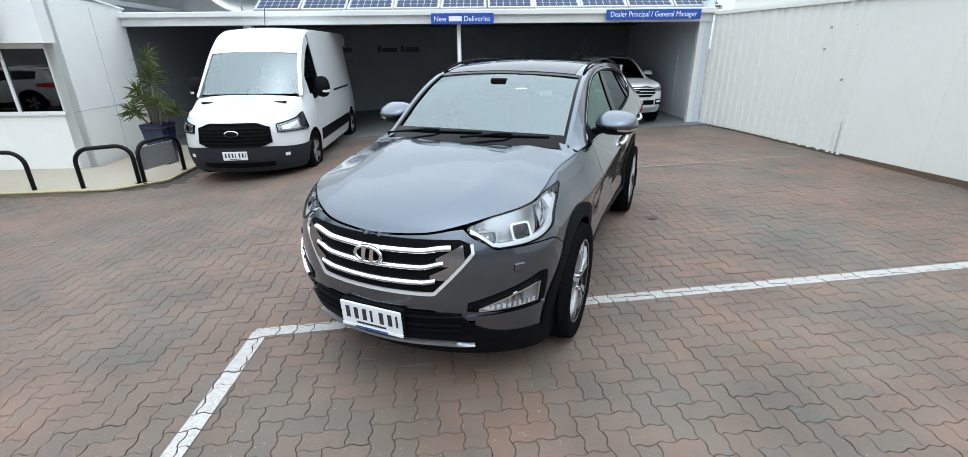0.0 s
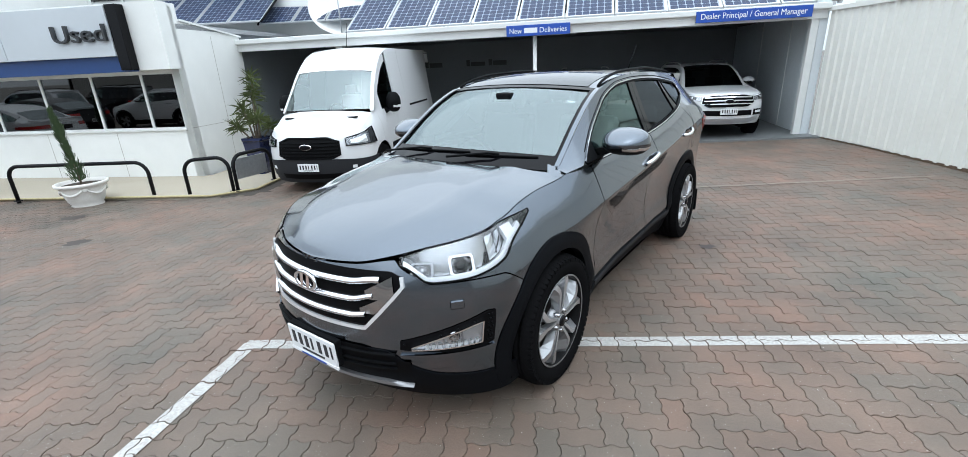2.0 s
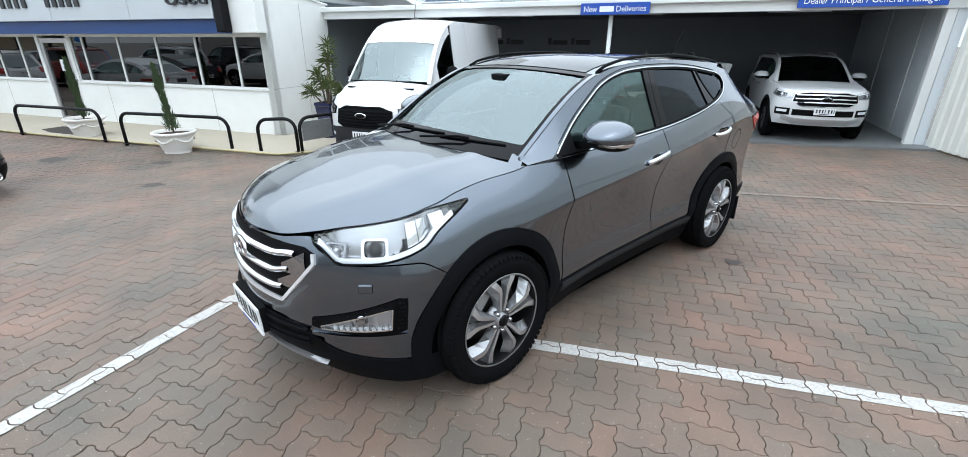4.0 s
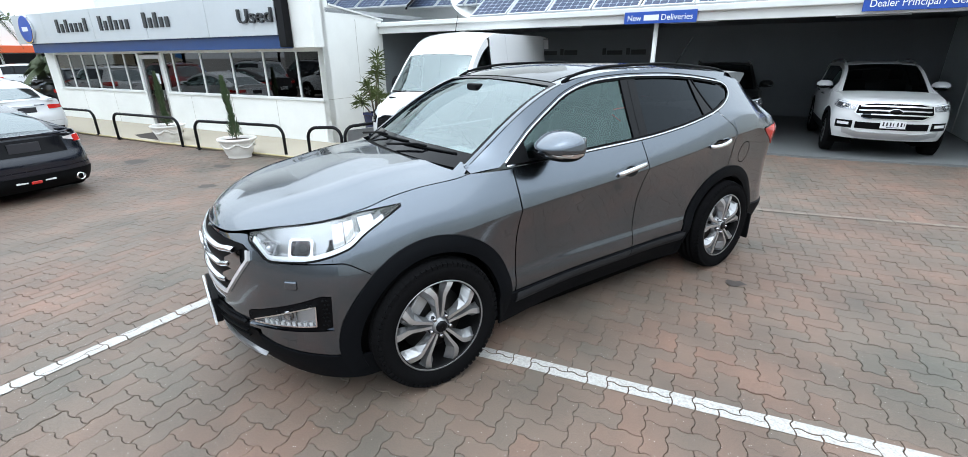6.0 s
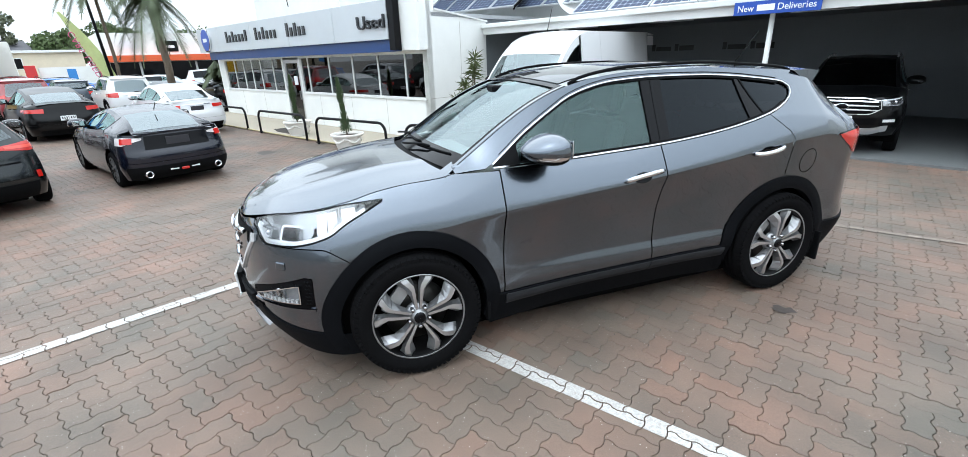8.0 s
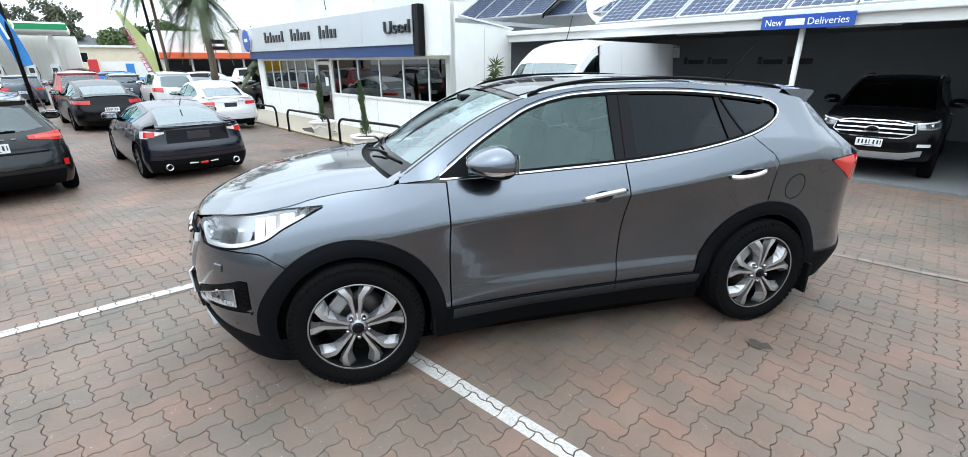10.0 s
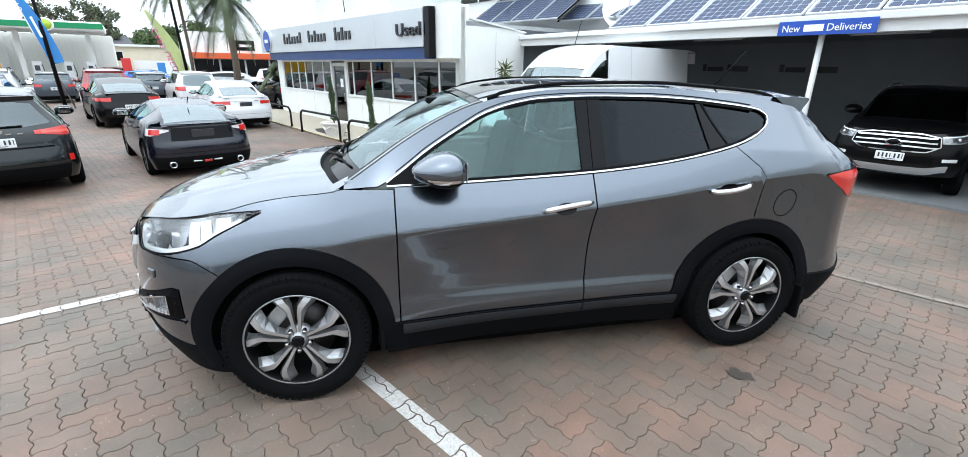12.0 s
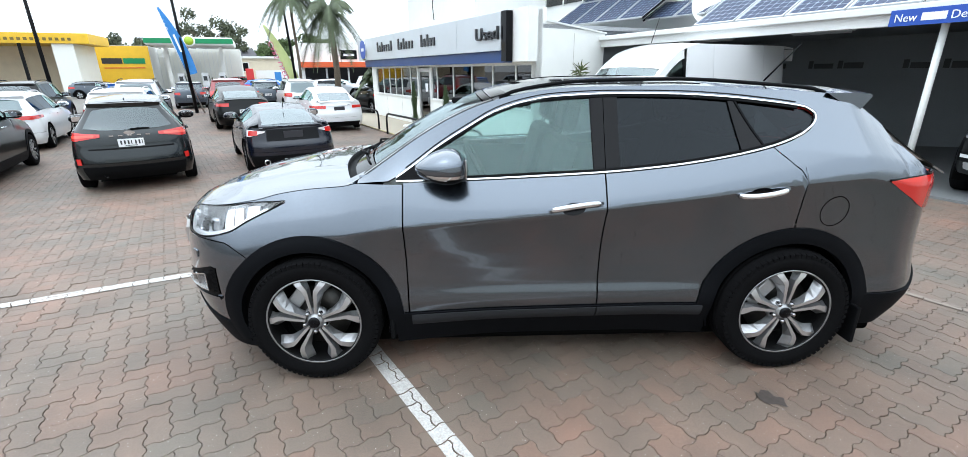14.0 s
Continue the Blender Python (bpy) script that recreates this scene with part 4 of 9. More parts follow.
def wheel(parent, x, y, r, rim_r, side, style="pairs", width=0.23, detail=True):
    """Tyre, rim and hub; the wheel's outer face looks towards side * y."""
    w = new("wheel")
    w.parent = parent
    w.matrix_local = pose(x, y, r) @ (Matrix.Identity(4) if side > 0 else Matrix.Rotation(math.pi, 4, "Z"))
    h = width / 2
    n = 64 if detail else 32
    prof = [(rim_r * 0.97, -h * 0.75), (rim_r + 0.02, -h * 0.95), (r - 0.04, -h), (r - 0.012, -h * 0.86), (r, -h * 0.6)]
    if detail:
        for g in (-0.36, 0.0, 0.36):
            prof += [(r, h * (g - 0.07)), (r - 0.008, h * (g - 0.055)), (r - 0.008, h * (g + 0.055)), (r, h * (g + 0.07))]
    prof += [(r, h * 0.6), (r - 0.012, h * 0.86), (r - 0.04, h), (r - 0.06, h * 1.0), (rim_r + 0.022, h * 0.97), (rim_r + 0.008, h * 0.9), (rim_r * 0.985, h * 0.86)]
    lathe("tyre", prof, M_TYRE, w, n, "Y")
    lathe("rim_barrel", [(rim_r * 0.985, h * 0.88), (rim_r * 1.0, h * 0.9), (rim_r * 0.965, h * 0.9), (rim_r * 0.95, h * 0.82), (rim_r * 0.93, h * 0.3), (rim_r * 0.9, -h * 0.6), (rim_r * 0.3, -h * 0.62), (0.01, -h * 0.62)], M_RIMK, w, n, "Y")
    lathe("rim_lip", [(rim_r * 0.985, h * 0.885), (rim_r * 1.003, h * 0.91), (rim_r * 0.968, h * 0.90), (rim_r * 0.955, h * 0.82)], M_RIMF if "dark" not in style else M_RIMD, w, n, "Y")
    lathe("brake_disc", [(rim_r * 0.70, -h * 0.1), (rim_r * 0.70, h * 0.02), (rim_r * 0.30, h * 0.04), (0.01, h * 0.04)], M_DISC, w, 32, "Y")
    yo = h * 0.80
    count = 5 if style in ("pairs", "dark", "five") else 10
    if style == "pairs":
        # ten thin machined spokes in five petals round the wheel nuts; each has a sloping flank on both sides
        def prism(name, rows, material):
            """rows: quads (angle, radius, height) of the near edge and the far edge, front and back"""
            V = [(rr * math.cos(aa), yy, rr * math.sin(aa)) for row in rows for aa, rr, yy in row]
            k = len(rows[0])
            F = [(q * k + j, q * k + (j + 1) % k, q * k + k + (j + 1) % k, q * k + k + j) for q in range(len(rows) - 1) for j in range(k)]
            F += [tuple(range(k))[::-1], tuple(len(V) - k + j for j in range(k))]
            bm = bmesh.new()
            bv = [bm.verts.new(v) for v in V]
            for f in F:
                bm.faces.new([bv[q] for q in f])
            bmesh.ops.recalc_face_normals(bm, faces=bm.faces)
            part(name, bm, material, w)

        for i in range(5):
            a0 = 2 * math.pi * i / 5 - math.pi / 2
            for s in (-1, 1):
                face, petal, vee = [], [], []
                for f, dd, hw, y1, wp, wv in ((0.20, 24.0, 0.0075, 0.004, 1, 0.5), (0.45, 27.0, 0.0080, 0.012, 5, 0.6), (0.66, 28.0, 0.0100, 0.016, 9, 1.0), (0.76, 26.0, 0.0150, 0.015, 10, 2.0), (0.87, 21.8, 0.0175, 0.010, 9, 4.0), (0.972, 19.0, 0.0185, 0.000, 7, 7.0)):
                    rr, e = rim_r * f, math.degrees(hw / (rim_r * f))
                    at_ = lambda deg: a0 + s * radians(deg)
                    y1 += yo
                    face.append([(at_(dd - e), rr, y1), (at_(dd + e), rr, y1), (at_(dd + e), rr, y1 - 0.03), (at_(dd - e), rr, y1 - 0.03)])
                    petal.append([(at_(dd - e), rr, y1 - 0.004), (at_(dd - e - wp), rr, y1 - 0.050), (at_(dd - e), rr, y1 - 0.050)])
                    vee.append([(at_(dd + e), rr, y1 - 0.004), (at_(dd + e), rr, y1 - 0.040), (at_(dd + e + wv), rr, y1 - 0.040)])
                prism("spoke", face, M_RIM)
                prism("spoke_flank", petal, M_RIMF)
                prism("spoke_flank", vee, M_RIMF)
    else:
        m_sp = M_RIMD if "dark" in style else M_RIM
        bm = bmesh.new()
        for i in range(count):
            wd = 0.03 if count == 5 else 0.014
            vs = add_box(bm, 0.04, rim_r * 0.955, yo - 0.035, yo + 0.005, -wd, wd)
            for v in vs:
                if v.co.x > 0.1:
                    v.co.z *= 1.5 if count == 5 else 1.1
            bmesh.ops.rotate(bm, verts=vs, cent=(0, 0, 0), matrix=Matrix.Rotation(2 * math.pi * i / count, 3, "Y"))
        part("spokes", bm, m_sp, w)
    lathe("hub", [(0.078, yo - 0.05), (0.072, yo - 0.018), (0.044, yo - 0.010), (0.036, yo + 0.012), (0.001, yo + 0.012)], M_RIMF if "dark" not in style else M_RIMD, w, 24, "Y")
    lathe("hub_cap", [(0.033, yo + 0.01), (0.032, yo + 0.020), (0.02, yo + 0.024), (0.001, yo + 0.025)], M_GLOSSB, w, 24, "Y")
    if detail:
        for i in range(5):
            a = 2 * math.pi * i / 5 - math.pi / 2
            lug = lathe("wheel_nut", [(0.013, yo - 0.03), (0.012, yo + 0.014), (0.006, yo + 0.018), (0.001, yo + 0.018)], M_DARKCHROME, w, 6, "Y")
            lug.location = (0.060 * math.cos(a), 0, 0.060 * math.sin(a))
        bm = bmesh.new()
        for i in range(72):
            add_box(bm, r - 0.034, r + 0.0015, h * 0.50, h * 0.985, -0.0115, 0.0115, Matrix.Rotation(2 * math.pi * i / 72, 4, "Y") @ Matrix.Translation((0, 0, 0.002 * (i % 2))))
        for v in bm.verts:
            d = math.hypot(v.co.x, v.co.z)
            if d > r - 0.01 and v.co.y > h * 0.7:
                v.co.x *= (r - 0.014) / d
                v.co.z *= (r - 0.014) / d
        tagged(part("tread_block", bm, M_TYRE, w), kind="stuff")
        bm = bmesh.new()
        add_box(bm, rim_r * 0.42, rim_r * 0.72, h * 0.05, h * 0.35, -0.09, 0.09, Matrix.Rotation(radians(-40), 4, "Y"), 0.01)
        part("brake_caliper", bm, M_STEEL, w)
    return w


def number_plate(parent, m, rear=False, blank=False):
    p = new("number_plate")
    p.parent = parent
    p.matrix_local = m
    box("plate", -0.186, 0.186, -0.006, 0.006, -0.067, 0.067, M_PLATEK if blank else M_PLATE, p, 0.004)
    if not blank:
        x = -0.160
        for i, w in enumerate((0.040, 0.040, 0.040, 0.022, 0.0, 0.040, 0.040, 0.018)):
            if w:
                box("plate_bar", x + w * 0.2, x + w * 0.8, -0.0085, -0.005, -0.026, 0.043, M_PLATEK, p)
            x += w + 0.012 if w else 0.018
        box("plate_bar", -0.09, 0.09, -0.0085, -0.005, -0.052, -0.042, M_PLATEK, p)
    return p


def seat(parent, x, y, material=None):
    s = new("seat")
    s.parent = parent
    s.matrix_local = pose(x, y, 0)
    m = material or M_SEAT
    box("cushion", -0.25, 0.27, -0.25, 0.25, 0.60, 0.80, m, s, 0.05)
    box("backrest", -0.09, 0.05, -0.24, 0.24, 0.0, 0.62, m, s, 0.05, m=pose(-0.27, 0, 0.74, 0, -14))
    box("headrest", -0.05, 0.05, -0.13, 0.13, 0.0, 0.19, m, s, 0.04, m=pose(-0.45, 0, 1.37, 0, -10))
    for d in (-0.05, 0.05):
        tube("headrest_post", [(-0.41, d, 1.30), (-0.445, d, 1.40)], 0.007, M_CHROME, s, 6)


def mirror(parent, sh, x, z, side, material, size=1.0, shape=(1, 1, 1)):
    """A door mirror: painted cap, dark foot, lamp strip and mirror glass."""
    y0 = sh.half(x, z - 0.06)
    r = new("door_mirror")
    r.parent = parent
    r.matrix_local = pose(x, side * (y0 + 0.14 * size), z) @ Matrix.Diagonal((size * shape[0], side * size * shape[1], size * shape[2], 1))
    bm = bmesh.new()
    bmesh.ops.create_uvsphere(bm, u_segments=32, v_segments=30, radius=1.0)
    for v in bm.verts:
        p = v.co
        q = Vector([math.copysign(abs(c) ** e, c) for c, e in zip(p, (0.84, 0.80, 0.90))])
        q.x = max(q.x, -0.93)
        f = max(q.x, 0) ** 1.5
        v.co = Vector((q.x * (0.165 if q.x > 0 else 0.100), q.y * 0.148 * (1 - 0.24 * f), q.z * (0.090 * (1 - 0.50 * f) if q.z > 0 else 0.082 * (1 - 0.35 * f))))
    cap, lamp = bm.copy(), bm.copy()
    bmesh.ops.delete(cap, geom=[f for f in cap.faces if f.calc_center_median().z < -0.020], context="FACES")
    bmesh.ops.delete(lamp, geom=[f for f in lamp.faces if not (-0.040 < f.calc_center_median().z < -0.020 and f.calc_center_median().y > 0.02 and f.calc_center_median().x > -0.085)], context="FACES")
    bmesh.ops.scale(lamp, vec=(1.02, 1.02, 1.0), verts=lamp.verts)
    bmesh.ops.delete(bm, geom=[f for f in bm.faces if f.calc_center_median().z > -0.020], context="FACES")
    part("indicator", lamp, M_CHROME if material != M_BLACKP else M_REFL, r, "bright indicator strip", smooth=True)
    part("mirror_cap", cap, material, r, smooth=True)
    part("mirror_shell", bm, M_BLACKP, r, smooth=True)
    box("mirror_glass", -0.0945, -0.088, -0.09, 0.09, -0.045, 0.050, M_CHROME, r, 0.002)
    vs = [(0.03, -0.10, -0.03), (0.03, -0.10, -0.075), (-0.025, -0.10, -0.075), (-0.025, -0.10, -0.03),
          (0.09, -0.19, -0.045), (0.09, -0.19, -0.10), (-0.05, -0.19, -0.10), (-0.05, -0.19, -0.045)]
    mesh_ob("mirror_foot", vs, [(0, 1, 5, 4), (1, 2, 6, 5), (2, 3, 7, 6), (3, 0, 4, 7), (0, 3, 2, 1), (4, 5, 6, 7)], M_BLACKP, r)
    return r


def wheel_well(parent, x, r, y_in, y_out, side, zc):
    vs, fs = [], []
    n = 20
    for i in range(n + 1):
        a = math.pi * (-0.12 + 1.24 * i / n)
        for y in (y_in, y_out):
            vs.append((x + r * math.cos(a), side * (y + (0.055 * max(math.sin(a), 0) if y == y_out else 0)), zc + r * math.sin(a)))
    for i in range(n):
        fs.append((2 * i, 2 * i + 1, 2 * i + 3, 2 * i + 2))
    fs.append(tuple(2 * i for i in range(n + 1)))
    return mesh_ob("wheel_well", vs, fs, M_WELL, parent)

# ---------- the grey car that the camera circles ----------
M_LAMPH = mat("lamp_housing", (0.50, 0.51, 0.525), 0.20, metal=0.9)
M_LAMPI = mat("lamp_insert", (0.30, 0.31, 0.325), 0.25, metal=0.7)
def grey_suv():
    O = pose(-0.2606, 3.2206, 0.0, 0, 0, -113.04)
    car = thing("parked_suv", O, "clean grey metallic seven-seat SUV parked across the white bay line", "car")
    WB, R, RR = -2.70, 0.375, 0.266
    dlo_b = pchip([(-0.49, 1.163), (-0.9, 1.17), (-1.2, 1.18), (-1.62, 1.20), (-2.0, 1.235), (-2.33, 1.286), (-2.52, 1.328), (-2.65, 1.37), (-2.74, 1.415), (-2.79, 1.47)])
    dlo_t = pchip([(-0.49, 1.166), (-0.605, 1.243), (-0.707, 1.317), (-0.905, 1.436), (-1.034, 1.505), (-1.193, 1.553), (-1.352, 1.578), (-1.67, 1.59), (-2.0, 1.585), (-2.316, 1.565), (-2.48, 1.547), (-2.65, 1.525), (-2.75, 1.505), (-2.79, 1.472)])
    sh = Shell(
        wide=[(-3.3, 0.855), (-2.7, 0.885), (-2.0, 0.892), (-1.0, 0.892), (0.0, 0.885), (0.35, 0.872)],
        nose=[(0.15, 0.76), (0.25, 0.86), (0.34, 0.925), (0.45, 0.958), (0.54, 0.966), (0.62, 0.957), (0.75, 0.945), (0.86, 0.93), (0.92, 0.905), (0.97, 0.86), (1.05, 0.74)],
        tail=[(0.15, -3.40), (0.24, -3.58), (0.36, -3.74), (0.5, -3.79), (0.62, -3.76), (0.8, -3.72), (0.95, -3.69), (1.05, -3.67), (1.14, -3.64)],
        belt=[(0.35, 1.045), (0.16, 1.085), (0.0, 1.105), (-0.2, 1.128), (-0.3, 1.147), (-0.5, 1.162), (-0.9, 1.17), (-1.62, 1.20), (-2.0, 1.235), (-2.33, 1.286), (-2.6, 1.30), (-3.0, 1.27), (-3.6, 1.13)],
        rail=[(-0.28, 1.148), (-0.45, 1.262), (-0.62, 1.375), (-0.8, 1.475), (-0.98, 1.548), (-1.2, 1.600), (-1.5, 1.628), (-2.0, 1.632), (-2.5, 1.608), (-3.0, 1.565), (-3.15, 1.47), (-3.4, 1.28), (-3.62, 1.14)],
        railw=[(-0.28, 0.695), (-0.6, 0.665), (-1.0, 0.63), (-1.5, 0.612), (-2.2, 0.60), (-3.0, 0.58), (-3.62, 0.66)],
        crease=[(-0.2, 0.88), (-0.53, 0.925), (-1.03, 0.965), (-1.36, 0.99), (-2.0, 1.055), (-2.66, 1.14), (-3.3, 1.19)],
        low=0.20, shoulder=0.105, cowl=-0.28, er=0.88)
    hub_z = R
    AR, AT = 0.415, 0.505           # arch opening and outer edge of its trim

    def arch(u, r, x):
        return hub_z + math.sqrt(max(r * r - (u - x) ** 2, 0)) if abs(u - x) < r else 0

    def sill(u):
        return 0.36

    ex_f = [0 - AT * math.cos(math.pi * i / 26) for i in range(27)]
    ex_r = [WB - AT * math.cos(math.pi * i / 26) for i in range(27)]
    hl_top = pchip([(0.12, 1.048), (0.2, 1.043), (0.30, 1.036), (0.36, 1.03), (0.45, 1.02), (0.6, 1.005), (0.75, 0.985), (0.85, 0.955), (1.2, 0.925)])
    # parameter along the nose of some widths
    u50, u36, uc = sh.ufront(0.50), sh.ufront(0.36), sh.xcf + sh.kf
    u70 = sh.ufront(0.72)
    hl_bot = pchip([(0.12, 1.044), (0.2, 1.006), (0.33, 0.945), (0.42, 0.895), (u70, 0.852), (u70 + 0.12, 0.85), (u50 - 0.06, 0.885), (u50, 0.925), (uc, 0.925)])
    hood_line = pchip([(-0.28, 1.147), (-0.2, 1.128), (0.0, 1.107), (0.16, 1.083), (0.3, 1.048), (0.45, 1.028), (0.6, 1.010), (0.75, 0.990), (0.87, 0.962), (u36 + 0.05, 0.930), (uc, 0.915)])
    bump_top = pchip([(0.30, 0.72), (0.36, 0.775), (0.46, 0.835), (u70, 0.842), (u70 + 0.12, 0.842), (u50 - 0.06, 0.875), (u50 - 0.004, 0.915), (u50 + 0.012, 0.944), (u36 + 0.05, 0.920), (uc, 0.905)])
    # bumper, painted part and black lower part
    skin("front_bumper", sh, wrap_front(sh, 0.30, 46, [e for e in ex_f]), lambda u: max(0.345, arch(u, AT - 0.02, 0)), bump_top, 14, M_GREYCAR, car)
    skin("lower_bumper", sh, wrap_front(sh, 0.30, 40), lambda u: 0.175 + 0.03 * sstep(u, 0.35, 0.9), pchip([(0.30, 0.31), (sh.ufront(0.80), 0.335), (sh.ufront(0.62), 0.385), (sh.ufront(0.52), 0.44), (sh.ufront(0.42), 0.52), (uc, 0.53)]), 8, M_CLAD, car, 0.007)
    # body of the nose, closing the inside
    skin("nose_core", sh, wrap_front(sh, 0.2, 20), lambda u: 0.2, lambda u: 0.95, 4, M_WELL, car, -0.04, 0)
    # wings
    for s in (1, -1):
        skin("front_wing", sh, span(-0.530, u70, 90, s, ex_f), lambda u: max(0.40, arch(u, AT - 0.02, 0), (bump_top(u) + 0.006) if u > 0.27 else 0),
             lambda u: min(hood_line(u) - 0.004, hl_bot(u) - 0.006 if u > 0.12 else 9), 44, M_GREYCAR, car)
        skin("wing_top", sh, span(0.10, 0.46, 12, s), lambda u: hl_top(u) + 0.004, lambda u: max(hood_line(u) - 0.004, hl_top(u) + 0.004), 3, M_GREYCAR, car)
        skin("front_door", sh, span(-1.612, -0.538, 40, s), lambda u: sill(u) + 0.02, lambda u: dlo_b(u) - 0.012, 56, M_GREYCAR, car)
        cs = pchip([(-2.6755, 0.85), (-2.674, 1.04), (-2.668, 1.15), (-2.60, 1.235), (-2.50, 1.335), (-2.49, 1.36)])
        skin("rear_door", sh, span(-2.6675, -1.620, 40, s, ex_r), lambda u: max(sill(u) + 0.02, arch(u, AT - 0.02, WB)), lambda u: min(dlo_b(u) - 0.012, cs(u) if u < -2.49 else 9), 56, M_GREYCAR, car)
        q_foot = lambda u: max(0.40, arch(u, AT - 0.02, WB), (cs(u) + 0.007) if u > -2.6755 else 0)
        skin("rear_quarter", sh, span(-2.786, -2.50, 24, s, ex_r + [-2.677, -2.675, -2.672, -2.669, -2.665]), q_foot, lambda u: dlo_b(u) - 0.012, 48, M_GREYCAR, car, 0, 0)
        skin("rear_quarter", sh, span(-3.95, -2.786, 50, s, ex_r), q_foot, lambda u: sh.rail(u) if u > -3.25 else sh.belt(max(u, -3.5)) + 0.10 * sstep(u, -3.4, -3.25), 56, M_GREYCAR, car, 0, 0)
        # door opening pillars and roof side
        skin("roof_side", sh, span(-2.80, -0.285, 60, s), lambda u: dlo_t(u) + 0.010 if u < -0.49 else sh.belt(u) + 0.0, lambda u: max(sh.rail(u), dlo_t(u) + 0.010), 6, M_GREYCAR, car)
        # side glass
        def pane(name, ra, rb, m, off, thick, n=18, ins=(0.004, -0.006)):
            """A pane between two edges that may slant: each an x at the sill and an x at the roof."""
            pos, nrm = [], []
            for i in range(n + 1):
                P, N = [], []
                for j in range(9):
                    f, t = j / 8, i / n
                    u = (ra[0] + (ra[1] - ra[0]) * f) * (1 - t) + (rb[0] + (rb[1] - rb[0]) * f) * t
                    lo_, hi_ = dlo_b(u) + ins[0], dlo_t(u) + ins[1]
                    z = lo_ + (max(hi_, lo_) - lo_) * f
                    nn = sh.normal(u, z, s)
                    P.append(sh.at(u, z, s) + nn * off)
                    N.append(nn)
                pos.append(P)
                nrm.append(N)
            return grid_mesh(name, pos, nrm, m, car, thick)

        for nm, ra, rb, g in (("side_window", (-1.555, -1.545), (-0.62, -0.62), M_GLASSC), ("side_window", (-2.345, -2.30), (-1.70, -1.70), M_GLASSD), ("quarter_window", (-2.775, -2.775), (-2.475, -2.345), M_GLASSD)):
            pane(nm, ra, rb, g, -0.012, 0).visible_shadow = False
        for ra, rb in (((-1.618, -1.618), (-1.558, -1.548)), ((-1.697, -1.697), (-1.622, -1.622)), ((-2.466, -2.336), (-2.348, -2.303))):
            pane("window_pillar", ra, rb, M_GLOSSB, -0.003, 0.012, 5, (0.003, -0.004))
        strip("quarter_seal", sh, [(-2.470 + 0.13 * f, dlo_b(-2.470 + 0.13 * f) + 0.004 + (dlo_t(-2.470 + 0.13 * f) - dlo_b(-2.470 + 0.13 * f) - 0.01) * f) for f in linspace(0, 1, 8)], 0.012, 0.002, M_BLACKP, car, s)
        skin("mirror_corner", sh, span(-0.66, -0.50, 8, s), lambda u: dlo_b(u) + 0.002, lambda u: max(dlo_t(u) - 0.002, dlo_b(u) + 0.002), 4, M_BLACKP, car, 0.003)
        # bright window surround with a black rubber line inside it
        lo = [(x, dlo_b(x) - 0.003) for x in linspace(-0.500, -2.74, 40)]
        up = [(x, dlo_t(x) + 0.003) for x in linspace(-2.74, -0.500, 46)]
        mid = [(-2.768, 1.435), (-2.783, 1.458), (-2.785, 1.476), (-2.772, 1.492)]
        strip("window_trim", sh, lo + mid + up, 0.011, 0.005, M_TRIM, car, s, "bright chrome window surround")
        strip("window_seal", sh, [(x, z + 0.014) for x, z in lo[1:-1]], 0.012, 0.003, M_BLACKP, car, s)
        strip("window_seal", sh, [(x, z - 0.013) for x, z in up[1:-1]], 0.012, 0.003, M_BLACKP, car, s)
        strip("window_seal", sh, [(x, z + 0.016) for x, z in up[1:-1]], 0.006, 0.003, M_BLACKP, car, s)
        # sill cladding and arch trims
        skin("sill_cladding", sh, span(-2.29, -0.45, 24, s), lambda u: 0.185, lambda u: 0.40 + 0.012 * (-0.5 - u), 6, M_CLAD, car, 0.010)
        for ca, cb in ((-1.614, -0.545), (-2.235, -1.620)):
            skin("door_cladding", sh, span(ca, cb, 14, s), lambda u: 0.318 + 0.012 * (-0.5 - u), lambda u: 0.392 + 0.012 * (-0.5 - u), 5, M_VANBUMP, car, lambda f: 0.014 + 0.010 * math.sin(math.pi * f) ** 0.7, 0.02, "smooth dark cladding along the door foot")
        for x0, zend in ((0.0, 0.22), (WB, 0.26)):
            pos, nrm = [], []
            for i in range(41):
                a = math.pi * (-0.105 + 1.19 * i / 40) if x0 == 0 else math.pi * (-0.105 + 1.21 * i / 40)
                P, N = [], []
                for j in range(6):
                    r = AR + (AT - AR) * j / 5
                    u, z = x0 + r * math.cos(a), max(hub_z + r * math.sin(a), 0.21)
                    p, n = sh.at(u, z, s), sh.normal(u, z, s)
                    P.append(p + n * (0.016 - 0.012 * abs(j / 5 - 0.45)))
                    N.append(n)
                pos.append(P)
                nrm.append(N)
            grid_mesh("wheel_arch_trim", pos, nrm, M_CLAD, car, 0.05)
            wheel_well(car, x0, AR + 0.02, 0.50, 0.80, s, hub_z)
        wheel(car, 0, s * 0.775, R, RR, s)
        wheel(car, WB, s * 0.775, R, RR, s)
